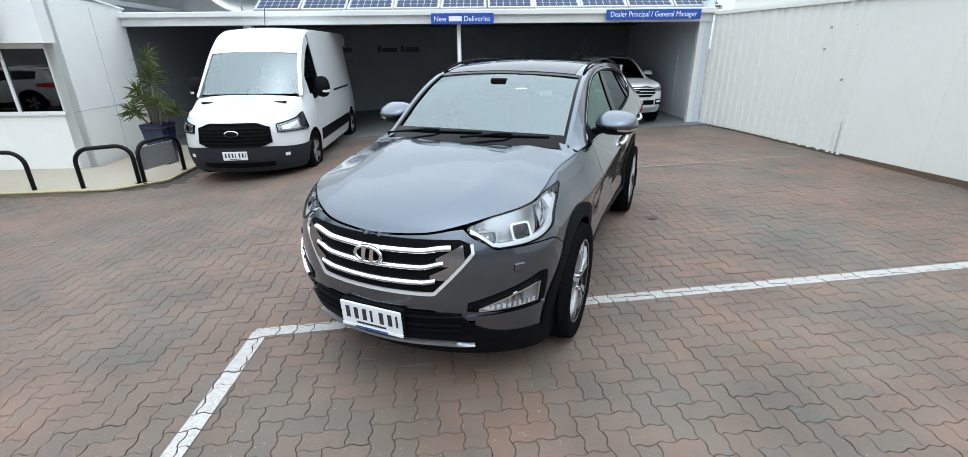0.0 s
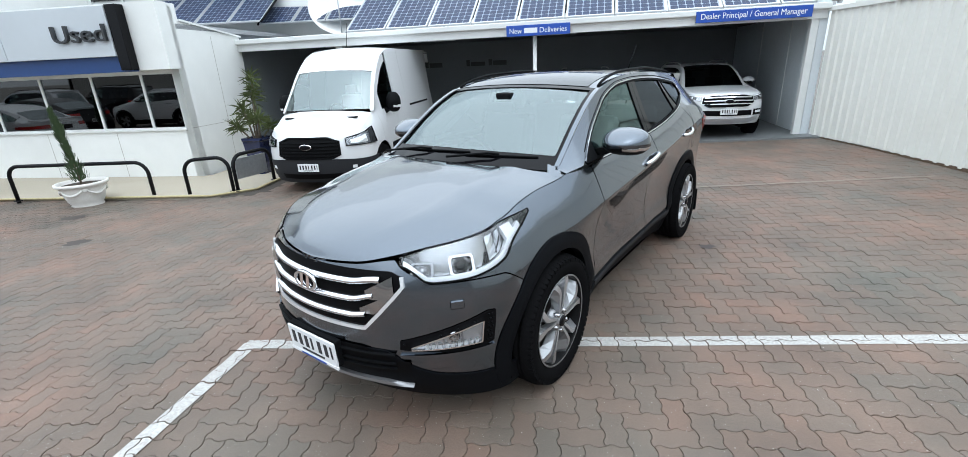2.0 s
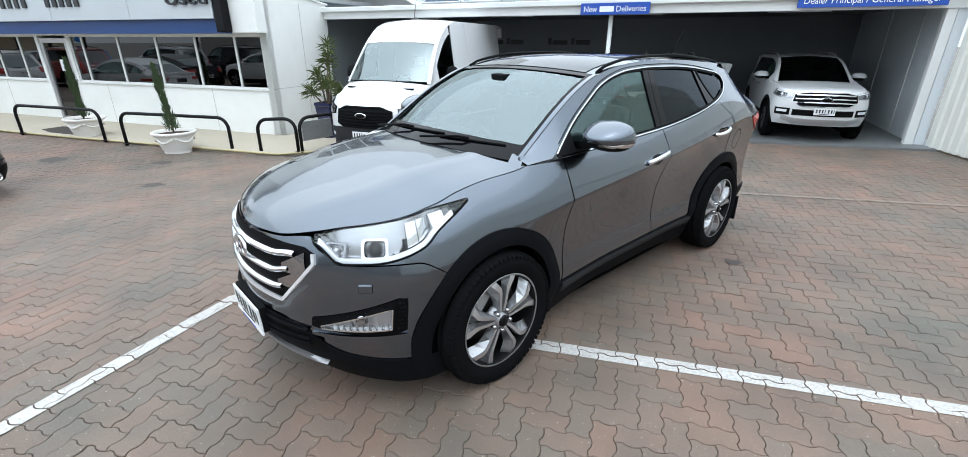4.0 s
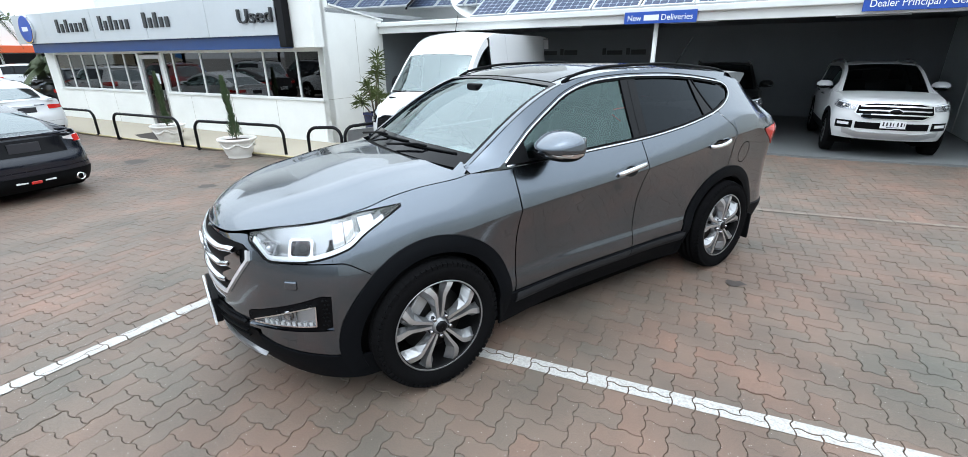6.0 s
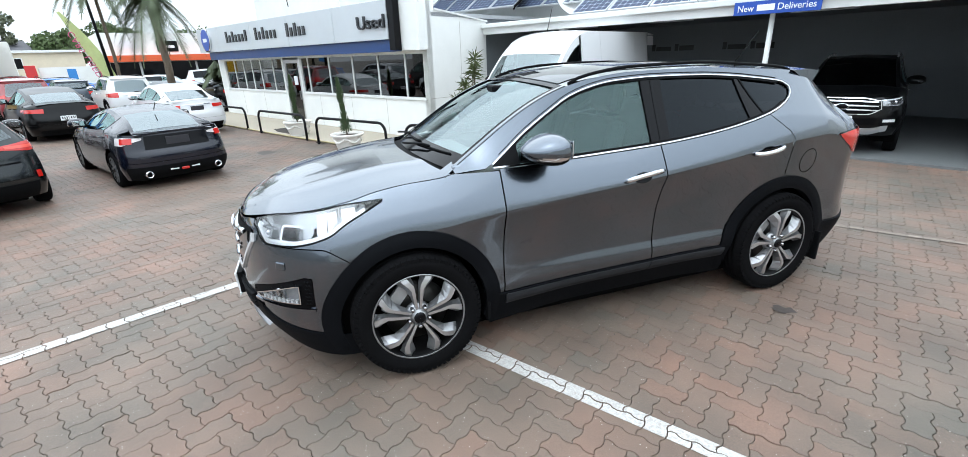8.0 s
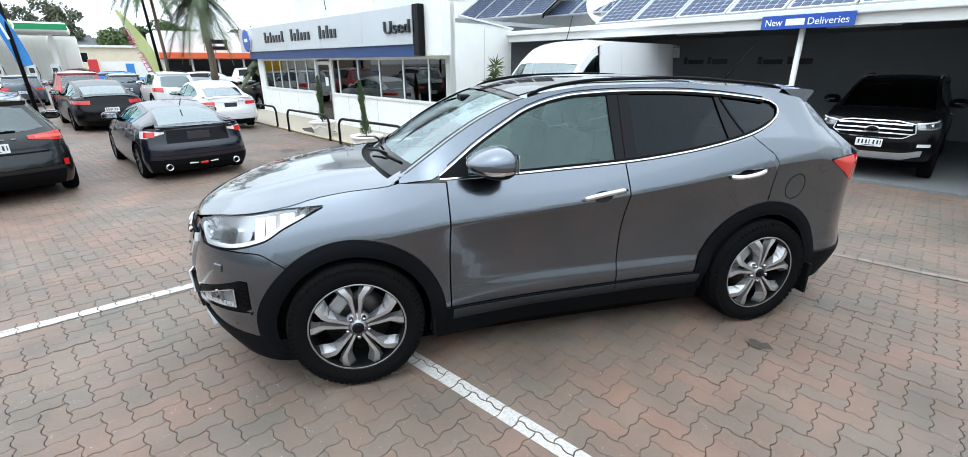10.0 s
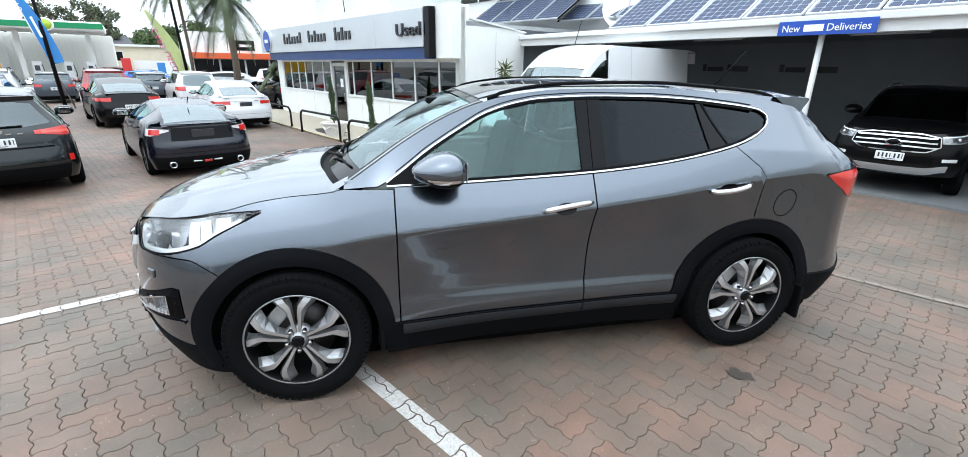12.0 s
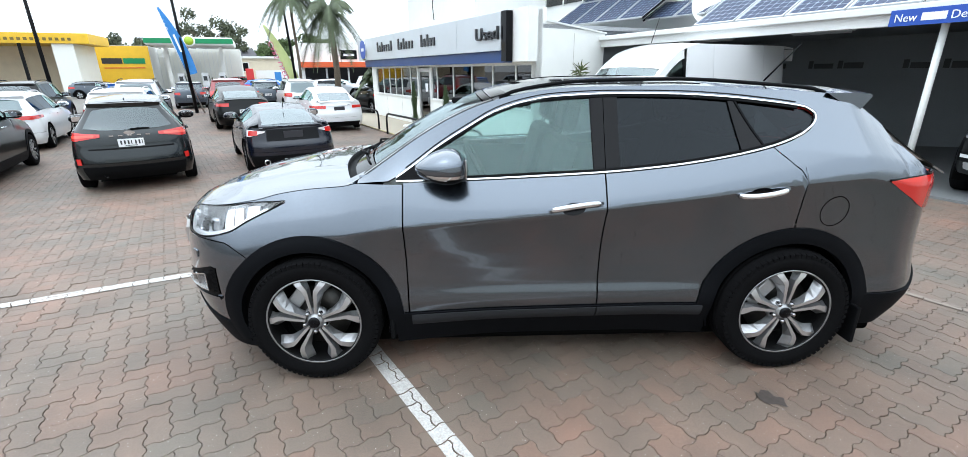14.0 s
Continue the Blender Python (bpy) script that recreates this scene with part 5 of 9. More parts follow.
        # mud flaps
        for x0 in (-0.43, WB - 0.43):
            box("mud_flap", x0 - 0.012, x0 + 0.012, s * 0.70 - 0.11, s * 0.70 + 0.17 * s + 0.02 - 0.05 * s * (x0 > -1), 0.17 + 0.06 * (x0 > -1), 0.40, M_BLACKP, car, 0.006)
        # handles
        for xa, xb, za, zb in ((-1.315, -1.585, 1.010, 1.045), (-2.31, -2.565, 1.082, 1.112)):
            h = new("door_handle")
            h.parent = car
            h["label"] = "chrome door handle"
            P = [sh.at(x, z, s) + sh.normal(x, z, s) * o for x, z, o in
                 [(xa + (xb - xa) * t, za + (zb - za) * t, 0.004 + 0.036 * math.sin(math.pi * min(max(t, 0), 1)) ** 0.5) for t in linspace(0, 1, 10)]]
            tube("grip", P, 0.016, M_CHROME, h, 10)
            # flat black ellipse gives the shade of the hollow behind the grip
            cup = bmesh.new()
            xm, zm = (xa + xb) / 2 + 0.01, (za + zb) / 2 - 0.008
            n = sh.normal(xm, zm, s)
            ce = sh.at(xm, zm, s) + n * 0.002
            tx = Vector((1, 0, -0.12)).normalized()
            tz = n.cross(tx)
            cup.faces.new([cup.verts.new(ce + tx * 0.062 * math.cos(t) + tz * 0.034 * math.sin(t) * (1 if s > 0 else -1)) for t in linspace(0, 2 * math.pi, 24)[:-1]])
            part("handle_cup", cup, M_GLOSSB, h)
        # tail lamp
        tl_t = pchip([(-4.0, 1.165), (-3.37, 1.160), (-3.21, 1.148), (-3.13, 1.142)])
        tl_b = pchip([(-4.0, 0.97), (-3.42, 0.975), (-3.38, 0.985), (-3.26, 1.055), (-3.13, 1.138)])
        skin("tail_lamp", sh, span(-3.62, -3.13, 20, s), tl_b, tl_t, 6, M_TAIL, car, 0.008, 0.03, "red tail lamp")
        strip("tail_lamp_rim", sh, [(u, tl_t(u) + 0.004) for u in linspace(-3.6, -3.13, 12)], 0.008, 0.006, M_GLOSSB, car, s)
    # fuel flap on the left side
    pos, nrm = [], []
    for i in range(25):
        a = 2 * math.pi * i / 24
        pos.append([sh.at(-2.872 + r * math.cos(a) * 0.93, 0.975 + r * math.sin(a), 1) + sh.normal(-2.872, 0.975, 1) * o for r, o in ((0.083, 0.0008), (0.088, 0.0008))])
        nrm.append([sh.normal(-2.872, 0.975, 1)] * 2)
    grid_mesh("fuel_flap_gap", pos, nrm, M_WELL, car, 0)
    # rear end
    skin("tailgate", sh, wrap_rear(sh, -3.62, 16), lambda u: 0.58, lambda u: 1.14, 8, M_GREYCAR, car, 0.002)
    skin("rear_bumper", sh, wrap_rear(sh, -3.14, 26), lambda u: 0.24, lambda u: 0.46 + 0.12 * sstep(-u, 3.5, 3.8), 8, M_CLAD, car, 0.012)
    # hood
    pos, nrm = [], []
    us = linspace(-0.262, 0.34, 12) + linspace(0.36, uc, 34)
    hc = pchip([(0.905, 0.915), (0.87, 0.962), (0.80, 1.005), (0.7, 1.045), (0.5, 1.098), (0.3, 1.134), (0.1, 1.160), (-0.1, 1.178), (-0.3, 1.186)])
    vv = [math.sin(math.pi / 2 * t) for t in linspace(-1, 1, 28)]

    def hood_pt(u, v):
        e = sh.at(u, hood_line(u), 1)
        w = sstep(u, 0.5, -0.262)
        x = e.x + 0.155 * w * (1 - v * v)
        ridge = 0.010 * math.exp(-((abs(v) - 0.62) / 0.09) ** 2) * sstep(e.x, 0.88, 0.5)
        return Vector((x, v * e.y, e.z + (hc(e.x) - e.z) * (1 - abs(v) ** 2.6) + ridge))

    for u in us:
        P, N = [], []
        for v in vv:
            a = hood_pt(u + 0.006, v) - hood_pt(u - 0.006, v)
            b = hood_pt(u, min(v + 0.02, 1)) - hood_pt(u, max(v - 0.02, -1))
            n = a.cross(b)
            n = n.normalized() if n.length > 1e-9 else Vector((0.7, 0, 0.7))
            P.append(hood_pt(u, v))
            N.append(n if n.z > 0 else -n)
        pos.append(P)
        nrm.append(N)
    grid_mesh("bonnet", pos, nrm, M_GREYCAR, car, 0.025)
    # cowl, windscreen, roof
    bow = pchip([(-3.62, -0.14), (-3.0, -0.06), (-2.4, 0.0), (-1.3, 0.02), (-1.0, 0.05), (-0.28, 0.125)])
    crown = pchip([(-3.62, 0.02), (-3.0, 0.032), (-1.3, 0.038), (-1.0, 0.032), (-0.28, 0.022)])
    va = linspace(-1, 1, 24)
    for nm, vv, m in (("cowl", linspace(-0.90, 0.90, 22), M_BLACKP), ("wing_root", linspace(0.903, 1.0, 4), M_GREYCAR), ("wing_root", linspace(-1.0, -0.903, 4), M_GREYCAR)):
        pos, nrm = [], []
        for v in vv:
            a = hood_pt(-0.262, v) + Vector((0.03, 0, -0.035 if nm == "cowl" else -0.008))
            b = Vector((-0.33 + 0.125 * (1 - v * v), v * 0.685, sh.rail(-0.33) + 0.022 * (1 - v * v) - (0.012 if nm == "cowl" else 0.0)))
            pos.append([a, (a + b) / 2 + Vector((0, 0, -0.012 if nm == "cowl" else 0.0)), b])
            nrm.append([Vector((0, 0, 1))] * 3)
        grid_mesh(nm, pos, nrm, m, car, 0.02)
    ws = top_sheet("windscreen", sh, linspace(-1.02, -0.30, 16), va, bow, crown, M_GLASSW, car, -0.004, 0, "tinted windscreen", inset=0.030)
    ws.visible_shadow = False
    top_sheet("windscreen_band", sh, linspace(-0.385, -0.285, 4), linspace(-0.95, 0.95, 24), bow, crown, M_GLOSSB, car, 0.001, 0, "black band along the foot of the windscreen")
    top_sheet("windscreen_band", sh, linspace(-1.025, -0.985, 3), linspace(-0.95, 0.95, 24), bow, crown, M_GLOSSB, car, 0.001, 0, "black band along the head of the windscreen")
    for s in (1, -1):
        pos, nrm = [], []
        for x in linspace(-1.02, -0.31, 16):
            P = []
            for d in (0.0, 0.015, 0.028, 0.0285, 0.048):
                v = s * (1 - d / sh.railw(x))
                P.append(Vector((x + bow(x) * (1 - v * v), v * sh.railw(x), sh.rail(x) + crown(x) * (1 - v * v))) + Vector((0.002, 0, 0.003 + 0.004 * (d < 0.02))))
            pos.append(P)
            nrm.append([Vector((0.5, 0, 0.8)).normalized()] * 5)
        grid_mesh("windscreen_pillar", [p[:3] for p in pos], [q[:3] for q in nrm], M_GREYCAR, car, 0.02)
        grid_mesh("windscreen_seal", [p[3:] for p in pos], [q[3:] for q in nrm], M_GLOSSB, car, 0.01)
    top_sheet("roof", sh, linspace(-3.0, -1.03, 24), va, bow, crown, M_GREYCAR, car, 0.0, 0.02)
    top_sheet("glass_roof", sh, linspace(-2.2, -1.035, 16), linspace(-0.86, 0.86, 20), bow, crown, M_ROOFGLASS, car, 0.004, 0.006, "black glass sunroof panel")
    top_sheet("rear_window", sh, linspace(-3.62, -3.02, 8), va, bow, crown, M_GLASSD, car, 0.0, 0.01)
    # headlining under the roof
    top_sheet("headlining", sh, linspace(-2.95, -1.06, 12), linspace(-0.97, 0.97, 8), bow, crown, M_LINING, car, -0.035, 0)
    # roof rails
    for s in (1, -1):
        def rp(x, dz, dy=-0.03):
            return Vector((x, s * (sh.railw(x) + dy), sh.rail(x) + dz))
        xs = linspace(-1.06, -2.90, 26)
        tube("roof_rail", [rp(x, 0.004 + 0.028 * math.sin(math.pi * min(max((x + 2.90) / 1.84, 0), 1)) ** 0.35) for x in xs], 0.010, M_BLACKP, car, 8, None, "black roof rail")
    # spoiler: a thin blade over the rear window with a fin at each end
    prof = [(-2.88, 1.582), (-3.02, 1.583), (-3.130, 1.574), (-3.135, 1.562), (-3.09, 1.500), (-3.05, 1.462), (-2.96, 1.535)]
    n = len(prof)
    ys = linspace(-0.605, 0.605, 14)
    vs = [(x - 0.07 * (1 - (y / 0.605) ** 2), y, z + 0.028 * (1 - (y / 0.605) ** 2)) for y in ys for x, z in prof]
    fs = [(i * n + j, i * n + n + j, i * n + n + (j + 1) % n, i * n + (j + 1) % n) for i in range(len(ys) - 1) for j in range(n)]
    fs += [tuple(range(n)), tuple(len(vs) - 1 - j for j in range(n))]
    bm = bmesh.new()
    bv = [bm.verts.new(v) for v in vs]
    for f in fs:
        bm.faces.new([bv[i] for i in f])
    bmesh.ops.recalc_face_normals(bm, faces=bm.faces)
    part("spoiler", bm, M_GREYCAR, car)
    # headlamps
    for s in (1, -1):
        h = new("headlamp")
        h.parent = car
        h["label"] = "clear angular headlamp with projector lens"
        a, b = 0.12, u50
        skin("housing", sh, span(a, b, 40, s), lambda u: hl_bot(u), lambda u: hl_top(u), 8, M_LAMPH, h, lambda f: -0.052 + 0.040 * f * f, 0)
        skin("bezel", sh, span(0.22, b - 0.01, 30, s), lambda u: hl_bot(u) + 0.0, lambda u: hl_bot(u) + 0.024, 3, M_REFL, h, -0.014, 0.03, "white light guide along the lower edge")
        skin("light_guide", sh, span(0.27, 0.34, 6, s), lambda u: hl_bot(u) + 0.02, lambda u: hl_top(u) - 0.012, 5, M_REFL, h, -0.016, 0.02)
        for ua, ub in ((0.365, 0.42), (0.425, 0.48)):
            skin("reflector_facet", sh, span(ua, ub, 3, s), lambda u: hl_bot(u) + 0.03, lambda u: hl_top(u) - 0.014, 4, M_CHROME, h, lambda f: -0.040 + 0.024 * f, 0.0)

        def lamp_frame(name, u, z, w, hh, d, material):
            """A bevelled chrome frame round one lamp unit."""
            nn = sh.normal(u, z, s)
            mm = Matrix.Translation(sh.at(u, z, s) - nn * 0.040) @ nn.to_track_quat("Z", "Y").to_matrix().to_4x4()
            bm = bmesh.new()
            rings = [[bm.verts.new(mm @ Vector((k * w * x, k * hh * y, q))) for x, y in ((-1, -0.7), (-0.8, -1), (0.8, -1), (1, -0.7), (1, 0.7), (0.8, 1), (-0.8, 1), (-1, 0.7))] for k, q in ((1.0, -0.01), (1.0, d), (0.80, d), (0.66, 0.0))]
            for ra, rb in zip(rings, rings[1:]):
                for e in range(8):
                    bm.faces.new((ra[e], ra[(e + 1) % 8], rb[(e + 1) % 8], rb[e]))
            bmesh.ops.recalc_face_normals(bm, faces=bm.faces)
            part(name, bm, material, h)
            return mm

        mm = lamp_frame("projector_frame", 0.62, 0.915, 0.058, 0.046, 0.020, M_CHROME)
        o = lathe("projector", [(0.034, -0.01), (0.034, 0.008), (0.028, 0.020), (0.016, 0.028), (0.001, 0.030)], M_GLOSSB, h, 24)
        o.matrix_local = mm
        mm = lamp_frame("lamp_frame", 0.775, 0.905, 0.052, 0.034, 0.014, M_LAMPI)
        o = lathe("indicator_bulb", [(0.022, -0.01), (0.018, 0.006), (0.008, 0.014), (0.001, 0.015)], M_LAMPG, h, 16)
        o.matrix_local = mm
        ln = skin("lens", sh, span(a, b, 30, s), lambda u: hl_bot(u), lambda u: hl_top(u), 8, M_LENS, h, 0.002, 0)
        ln.visible_shadow = False
        strip("lamp_seal", sh, [(u, hl_bot(u)) for u in linspace(a + 0.01, b, 26)], 0.008, 0.003, M_BLACKP, h, s)
        strip("lamp_seal", sh, [(u, hl_top(u)) for u in linspace(a + 0.01, b, 26)], 0.005, 0.002, M_BLACKP, h, s)
    # grille
    g = new("grille")
    g.parent = car
    g["label"] = "black grille with bright chrome bars and oval badge"

    def yw(u, z=0.76):
        return abs(sh.at(u, z).y)

    def g_lo(u):
        y = yw(u)
        return 0.628 if y < 0.33 else 0.628 + (y - 0.33) / 0.19 * 0.215

    def g_hi(u):
        return 0.902 - 0.022 * sstep(yw(u), 0.46, 0.52)

    gu = sh.ufront(0.515, 0.76)
    gcols = wrap_front(sh, gu, 30)
    skin("backing", sh, gcols, g_lo, g_hi, 10, M_HEX, g, 0.003, 0.0)
    for zc, ym, kick in ((0.852, 0.41, 0.014), (0.770, 0.38, 0.026), (0.692, 0.34, 0.022)):
        def bz(u, zc=zc, kick=kick):
            return zc + kick * sstep(yw(u), 0.26, 0.40) - 0.006 * (1 - yw(u) / 0.5)
        ue = sh.ufront(ym, zc)
        skin("chrome_bar", sh, wrap_front(sh, ue, 26), lambda u: bz(u) - 0.019, lambda u: bz(u) + 0.015, 8, M_CHROME, g, lambda f: 0.008 + 0.016 * math.sin(math.pi * f), 0.006)
    for s in (1, -1):
        for y0, z0, z1 in ((0.405, 0.775, 0.845), (0.375, 0.705, 0.760)):
            skin("gloss_wedge", sh, span(sh.ufront(y0 + 0.07, z0), sh.ufront(y0 - 0.06, z0), 6, s), lambda u: max(z0, g_lo(u) + 0.008), lambda u: max(z1 + 0.03 * (yw(u) - y0) / 0.06, g_lo(u) + 0.008), 3, M_DARKCHROME, g, 0.014, 0.01)
    rim_lo = [(u, g_lo(u)) for u in linspace(gu, uc, 26)]
    for s in (1, -1):
        strip("chrome_frame", sh, [(gu, g_hi(gu))] + rim_lo, 0.020, 0.014, M_SATIN, g, s)
        # gloss black strip drawn as the frame's shadow on the grille
        strip("frame_shadow", sh, [(u, z + 0.016) for u, z in rim_lo], 0.010, 0.006, M_GLOSSB, g, s)
    # badge: an oval ring with a slanted plain shape
    bc = sh.at(uc, 0.812) + Vector((0.022, 0, 0))
    bm = bmesh.new()
    n = 36
    ring = []
    for i in range(n):
        a = 2 * math.pi * i / n
        for ry, rz, ox in ((0.088, 0.052, 0.0), (0.084, 0.048, 0.012), (0.070, 0.036, 0.012), (0.066, 0.032, 0.0)):
            ring.append(bm.verts.new(bc + Vector((ox, ry * math.cos(a), rz * math.sin(a)))))
    for i in range(n):
        for j in range(4):
            k = (i + 1) % n
            bm.faces.new((ring[i * 4 + j], ring[k * 4 + j], ring[k * 4 + (j + 1) % 4], ring[i * 4 + (j + 1) % 4]))
    part("badge_ring", bm, M_CHROME, g, smooth=True)
    bm = bmesh.new()
    for pts in (((-0.040, -0.034), (-0.020, -0.034), (-0.004, 0.036), (-0.030, 0.036)), ((0.004, -0.036), (0.030, -0.036), (0.040, 0.034), (0.020, 0.034))):
        f = bm.faces.new([bm.verts.new(bc + Vector((0.012, y, z))) for y, z in pts])
        e = bmesh.ops.extrude_face_region(bm, geom=[f])
        bmesh.ops.translate(bm, vec=(-0.012, 0, 0), verts=[v for v in e["geom"] if isinstance(v, bmesh.types.BMVert)])
    part("badge_shape", bm, M_CHROME, g)
    # lower intake, fog lamps, plate, skid strip, washers
    skin("lower_intake", sh, wrap_front(sh, sh.ufront(0.52, 0.5), 20), lambda u: 0.395, lambda u: 0.535 - 0.07 * sstep(yw(u), 0.3, 0.5), 4, M_HEX, car, 0.008, 0.0)
    for z in (0.425, 0.455, 0.505):
        strip("intake_slat", sh, [(u, z) for u in linspace(sh.ufront(0.46, 0.5), uc, 12)], 0.010, 0.012, M_BLACKP, car, 1, off=0.008)
        strip("intake_slat", sh, [(u, z) for u in linspace(sh.ufront(0.46, 0.5), uc, 12)], 0.010, 0.012, M_BLACKP, car, -1, off=0.008)
    skin("skid_strip", sh, wrap_front(sh, sh.ufront(0.50, 0.35), 24), lambda u: 0.332 - 0.012 * sstep(yw(u), 0.3, 0.5), lambda u: 0.342 - 0.020 * sstep(yw(u), 0.38, 0.5), 2, M_SKID, car, lambda f: 0.030 - 0.008 * f, 0.02, "silver skid strip")
    for s in (1, -1):
        f = new("fog_lamp")
        f.parent = car
        f["label"] = "slim fog lamp with a row of daytime diodes in black mesh"
        fo, fi = sh.ufront(0.80, 0.6), sh.ufront(0.49, 0.6)
        t = lambda u: (u - fo) / (fi - fo)
        skin("surround", sh, span(fo, fi, 22, s), lambda u: 0.500 + 0.03 * t(u) ** 2 + 0.02 * sstep(t(u), 0.15, 0), lambda u: 0.705 - 0.13 * t(u) - 0.02 * sstep(t(u), 0.12, 0), 8, M_HEX, f, 0.004, 0.0)
        rows = bmesh.new()
        for i in range(26):
            for j in range(9):
                tt, zz = (i + 0.5 * (j % 2)) / 26, 0.515 + 0.022 * j
                u = fo + (fi - fo) * tt
                if 0.03 < tt < 0.97 and zz < 0.686 - 0.13 * tt and zz > 0.515 + 0.03 * tt * tt and not (0.10 < tt < 0.93 and 0.53 < zz < 0.672 - 0.115 * tt):
                    n = sh.normal(u, zz, s)
                    bmesh.ops.create_cone(rows, cap_ends=True, segments=6, radius1=0.0062, radius2=0.0045, depth=0.008,
                                          matrix=Matrix.Translation(sh.at(u, zz, s) + n * 0.007) @ n.to_track_quat("Z", "Y").to_matrix().to_4x4())
        tagged(part("mesh_stud_field", rows, M_BLACKP, f), kind="stuff")
        a, b = fo + 0.17 * (fi - fo), fo + 0.88 * (fi - fo)
        w = lambda u: min(max((u - a) / (b - a), 0), 1)
        lo, hi = (lambda u: 0.542 - 0.004 * w(u)), (lambda u: 0.648 - 0.098 * w(u) ** 1.2)
        skin("reflector", sh, span(a, b, 14, s), lo, hi, 4, M_LAMPG, f, 0.006, 0.0)
        for q in (0.30, 0.56):
            strip("divider", sh, [(a + (b - a) * q, lo(a + (b - a) * q) + 0.02), (a + (b - a) * (q + 0.03), hi(a + (b - a) * q) - 0.006)], 0.010, 0.012, M_LAMPI, f, s, off=0.006)
        uq = a + (b - a) * 0.43
        nq = sh.normal(uq, 0.592, s)
        o = lathe("bulb_bowl", [(0.026, 0.0), (0.026, 0.008), (0.020, 0.010), (0.012, 0.002), (0.001, 0.004)], M_DARKCHROME, f, 20)
        o.matrix_local = Matrix.Translation(sh.at(uq, 0.592, s) + nq * 0.006) @ nq.to_track_quat("Z", "Y").to_matrix().to_4x4()
        ln = skin("lens", sh, span(a, b, 14, s), lo, hi, 4, M_LENS, f, 0.018, 0)
        ln.visible_shadow = False
        strip("rim", sh, [(u, lo(u)) for u in linspace(a, b, 12)] + [(u, hi(u)) for u in linspace(b, a, 12)] + [(a, lo(a))], 0.008, 0.014, M_CHROME, f, s, off=0.006)
        for i in range(9):
            u = a + (b - a) * (0.08 + 0.09 * i)
            n = sh.normal(u, 0.548, s)
            bm = bmesh.new()
            add_box(bm, -0.012, 0.012, -0.008, 0.008, -0.004, 0.006, Matrix.Translation(sh.at(u, 0.550, s) + n * 0.010) @ n.to_track_quat("Z", "X").to_matrix().to_4x4())
            part("diode", bm, M_PLATE, f)
        n = sh.normal(sh.ufront(0.70, 0.75), 0.745, s)
        bm = bmesh.new()
        add_box(bm, -0.032, 0.032, -0.022, 0.022, -0.006, 0.007, Matrix.Translation(sh.at(sh.ufront(0.70, 0.75), 0.745, s)) @ n.to_track_quat("Z", "Y").to_matrix().to_4x4(), 0.008)
        part("washer_cover", bm, M_GREYCAR, car)
        strip("crease_lip", sh, [(u, 0.497 - 0.0 * t(u)) for u in linspace(fo, fi, 12)], 0.02, 0.012, M_GREYCAR, car, s)
    number_plate(car, Matrix.Translation((0.992, 0.0, 0.468)) @ Matrix.Rotation(math.pi / 2, 4, "Z") @ Matrix.Rotation(radians(4), 4, "X"))
    box("plate_holder", 0.955, 0.985, -0.19, 0.19, 0.40, 0.54, M_BLACKP, car, 0.004)
    box("plate_frame_foot", 0.985, 0.996, -0.19, 0.19, 0.386, 0.402, M_PLATE, car, 0.002)
    box("plate_frame_bar", 0.996, 0.998, -0.10, 0.10, 0.390, 0.398, M_BLUE, car)
    # wipers
    for y0, y1 in ((-0.55, 0.10), (0.08, 0.55)):
        pts = []
        for t in linspace(0, 1, 8):
            y = y0 + (y1 - y0) * t
            v = y / 0.66
            x = -0.345 - 0.02 * t
            pts.append((x + bow(x) * (1 - v * v) + 0.01, y, sh.rail(x) + crown(x) * (1 - v * v) + 0.004))
        w = tube("wiper", pts, 0.007, M_BLACKP, car, 6)
        tube("wiper_arm", [Vector(pts[0]) + Vector((0.07, -0.10, -0.01)), Vector(pts[3]) + Vector((0.02, 0, 0.018)), Vector(pts[4]) + Vector((0, 0, 0.01))], 0.008, M_BLACKP, w, 6)
    for s in (1, -1):
        mirror(car, sh, -0.785, 1.258, s, M_GREYCAR)
    tube("aerial", [(-2.75, 0.2, 1.64), (-2.95, 0.2, 1.86)], 0.006, M_BLACKP, car, 6, 0.003)
    # cabin
    box("cabin_floor", -3.3, -0.5, -0.60, 0.60, 0.30, 0.62, M_SEAT, car)
    box("engine_bay", -0.3, 0.62, -0.60, 0.60, 0.25, 0.86, M_WELL, car)
    # underbody set low and wide to deepen the shade under the car
    box("underbody", -3.4, 0.42, -0.70, 0.70, 0.135, 0.34, M_WELL, car, 0.03)
    # unseen box added to block light from the ground below the nose
    box("engine_tray", 0.40, 0.58, -0.45, 0.45, 0.175, 0.30, M_WELL, car, 0.03)
    for s in (1, -1):
        box("door_card", -2.2, -0.5, s * 0.735 - 0.02, s * 0.735 + 0.02, 0.55, 1.13, M_CARD, car, 0.01)
        box("rear_trim_panel", -3.0, -2.21, s * 0.735 - 0.02, s * 0.735 + 0.02, 0.90, 1.16, M_CARD, car, 0.01)
        seat(car, -1.02, s * 0.37)
        seat(car, -1.95, s * 0.38)
    box("dashboard", -0.86, -0.36, -0.70, 0.70, 0.82, 1.10, M_LINING, car, 0.06)
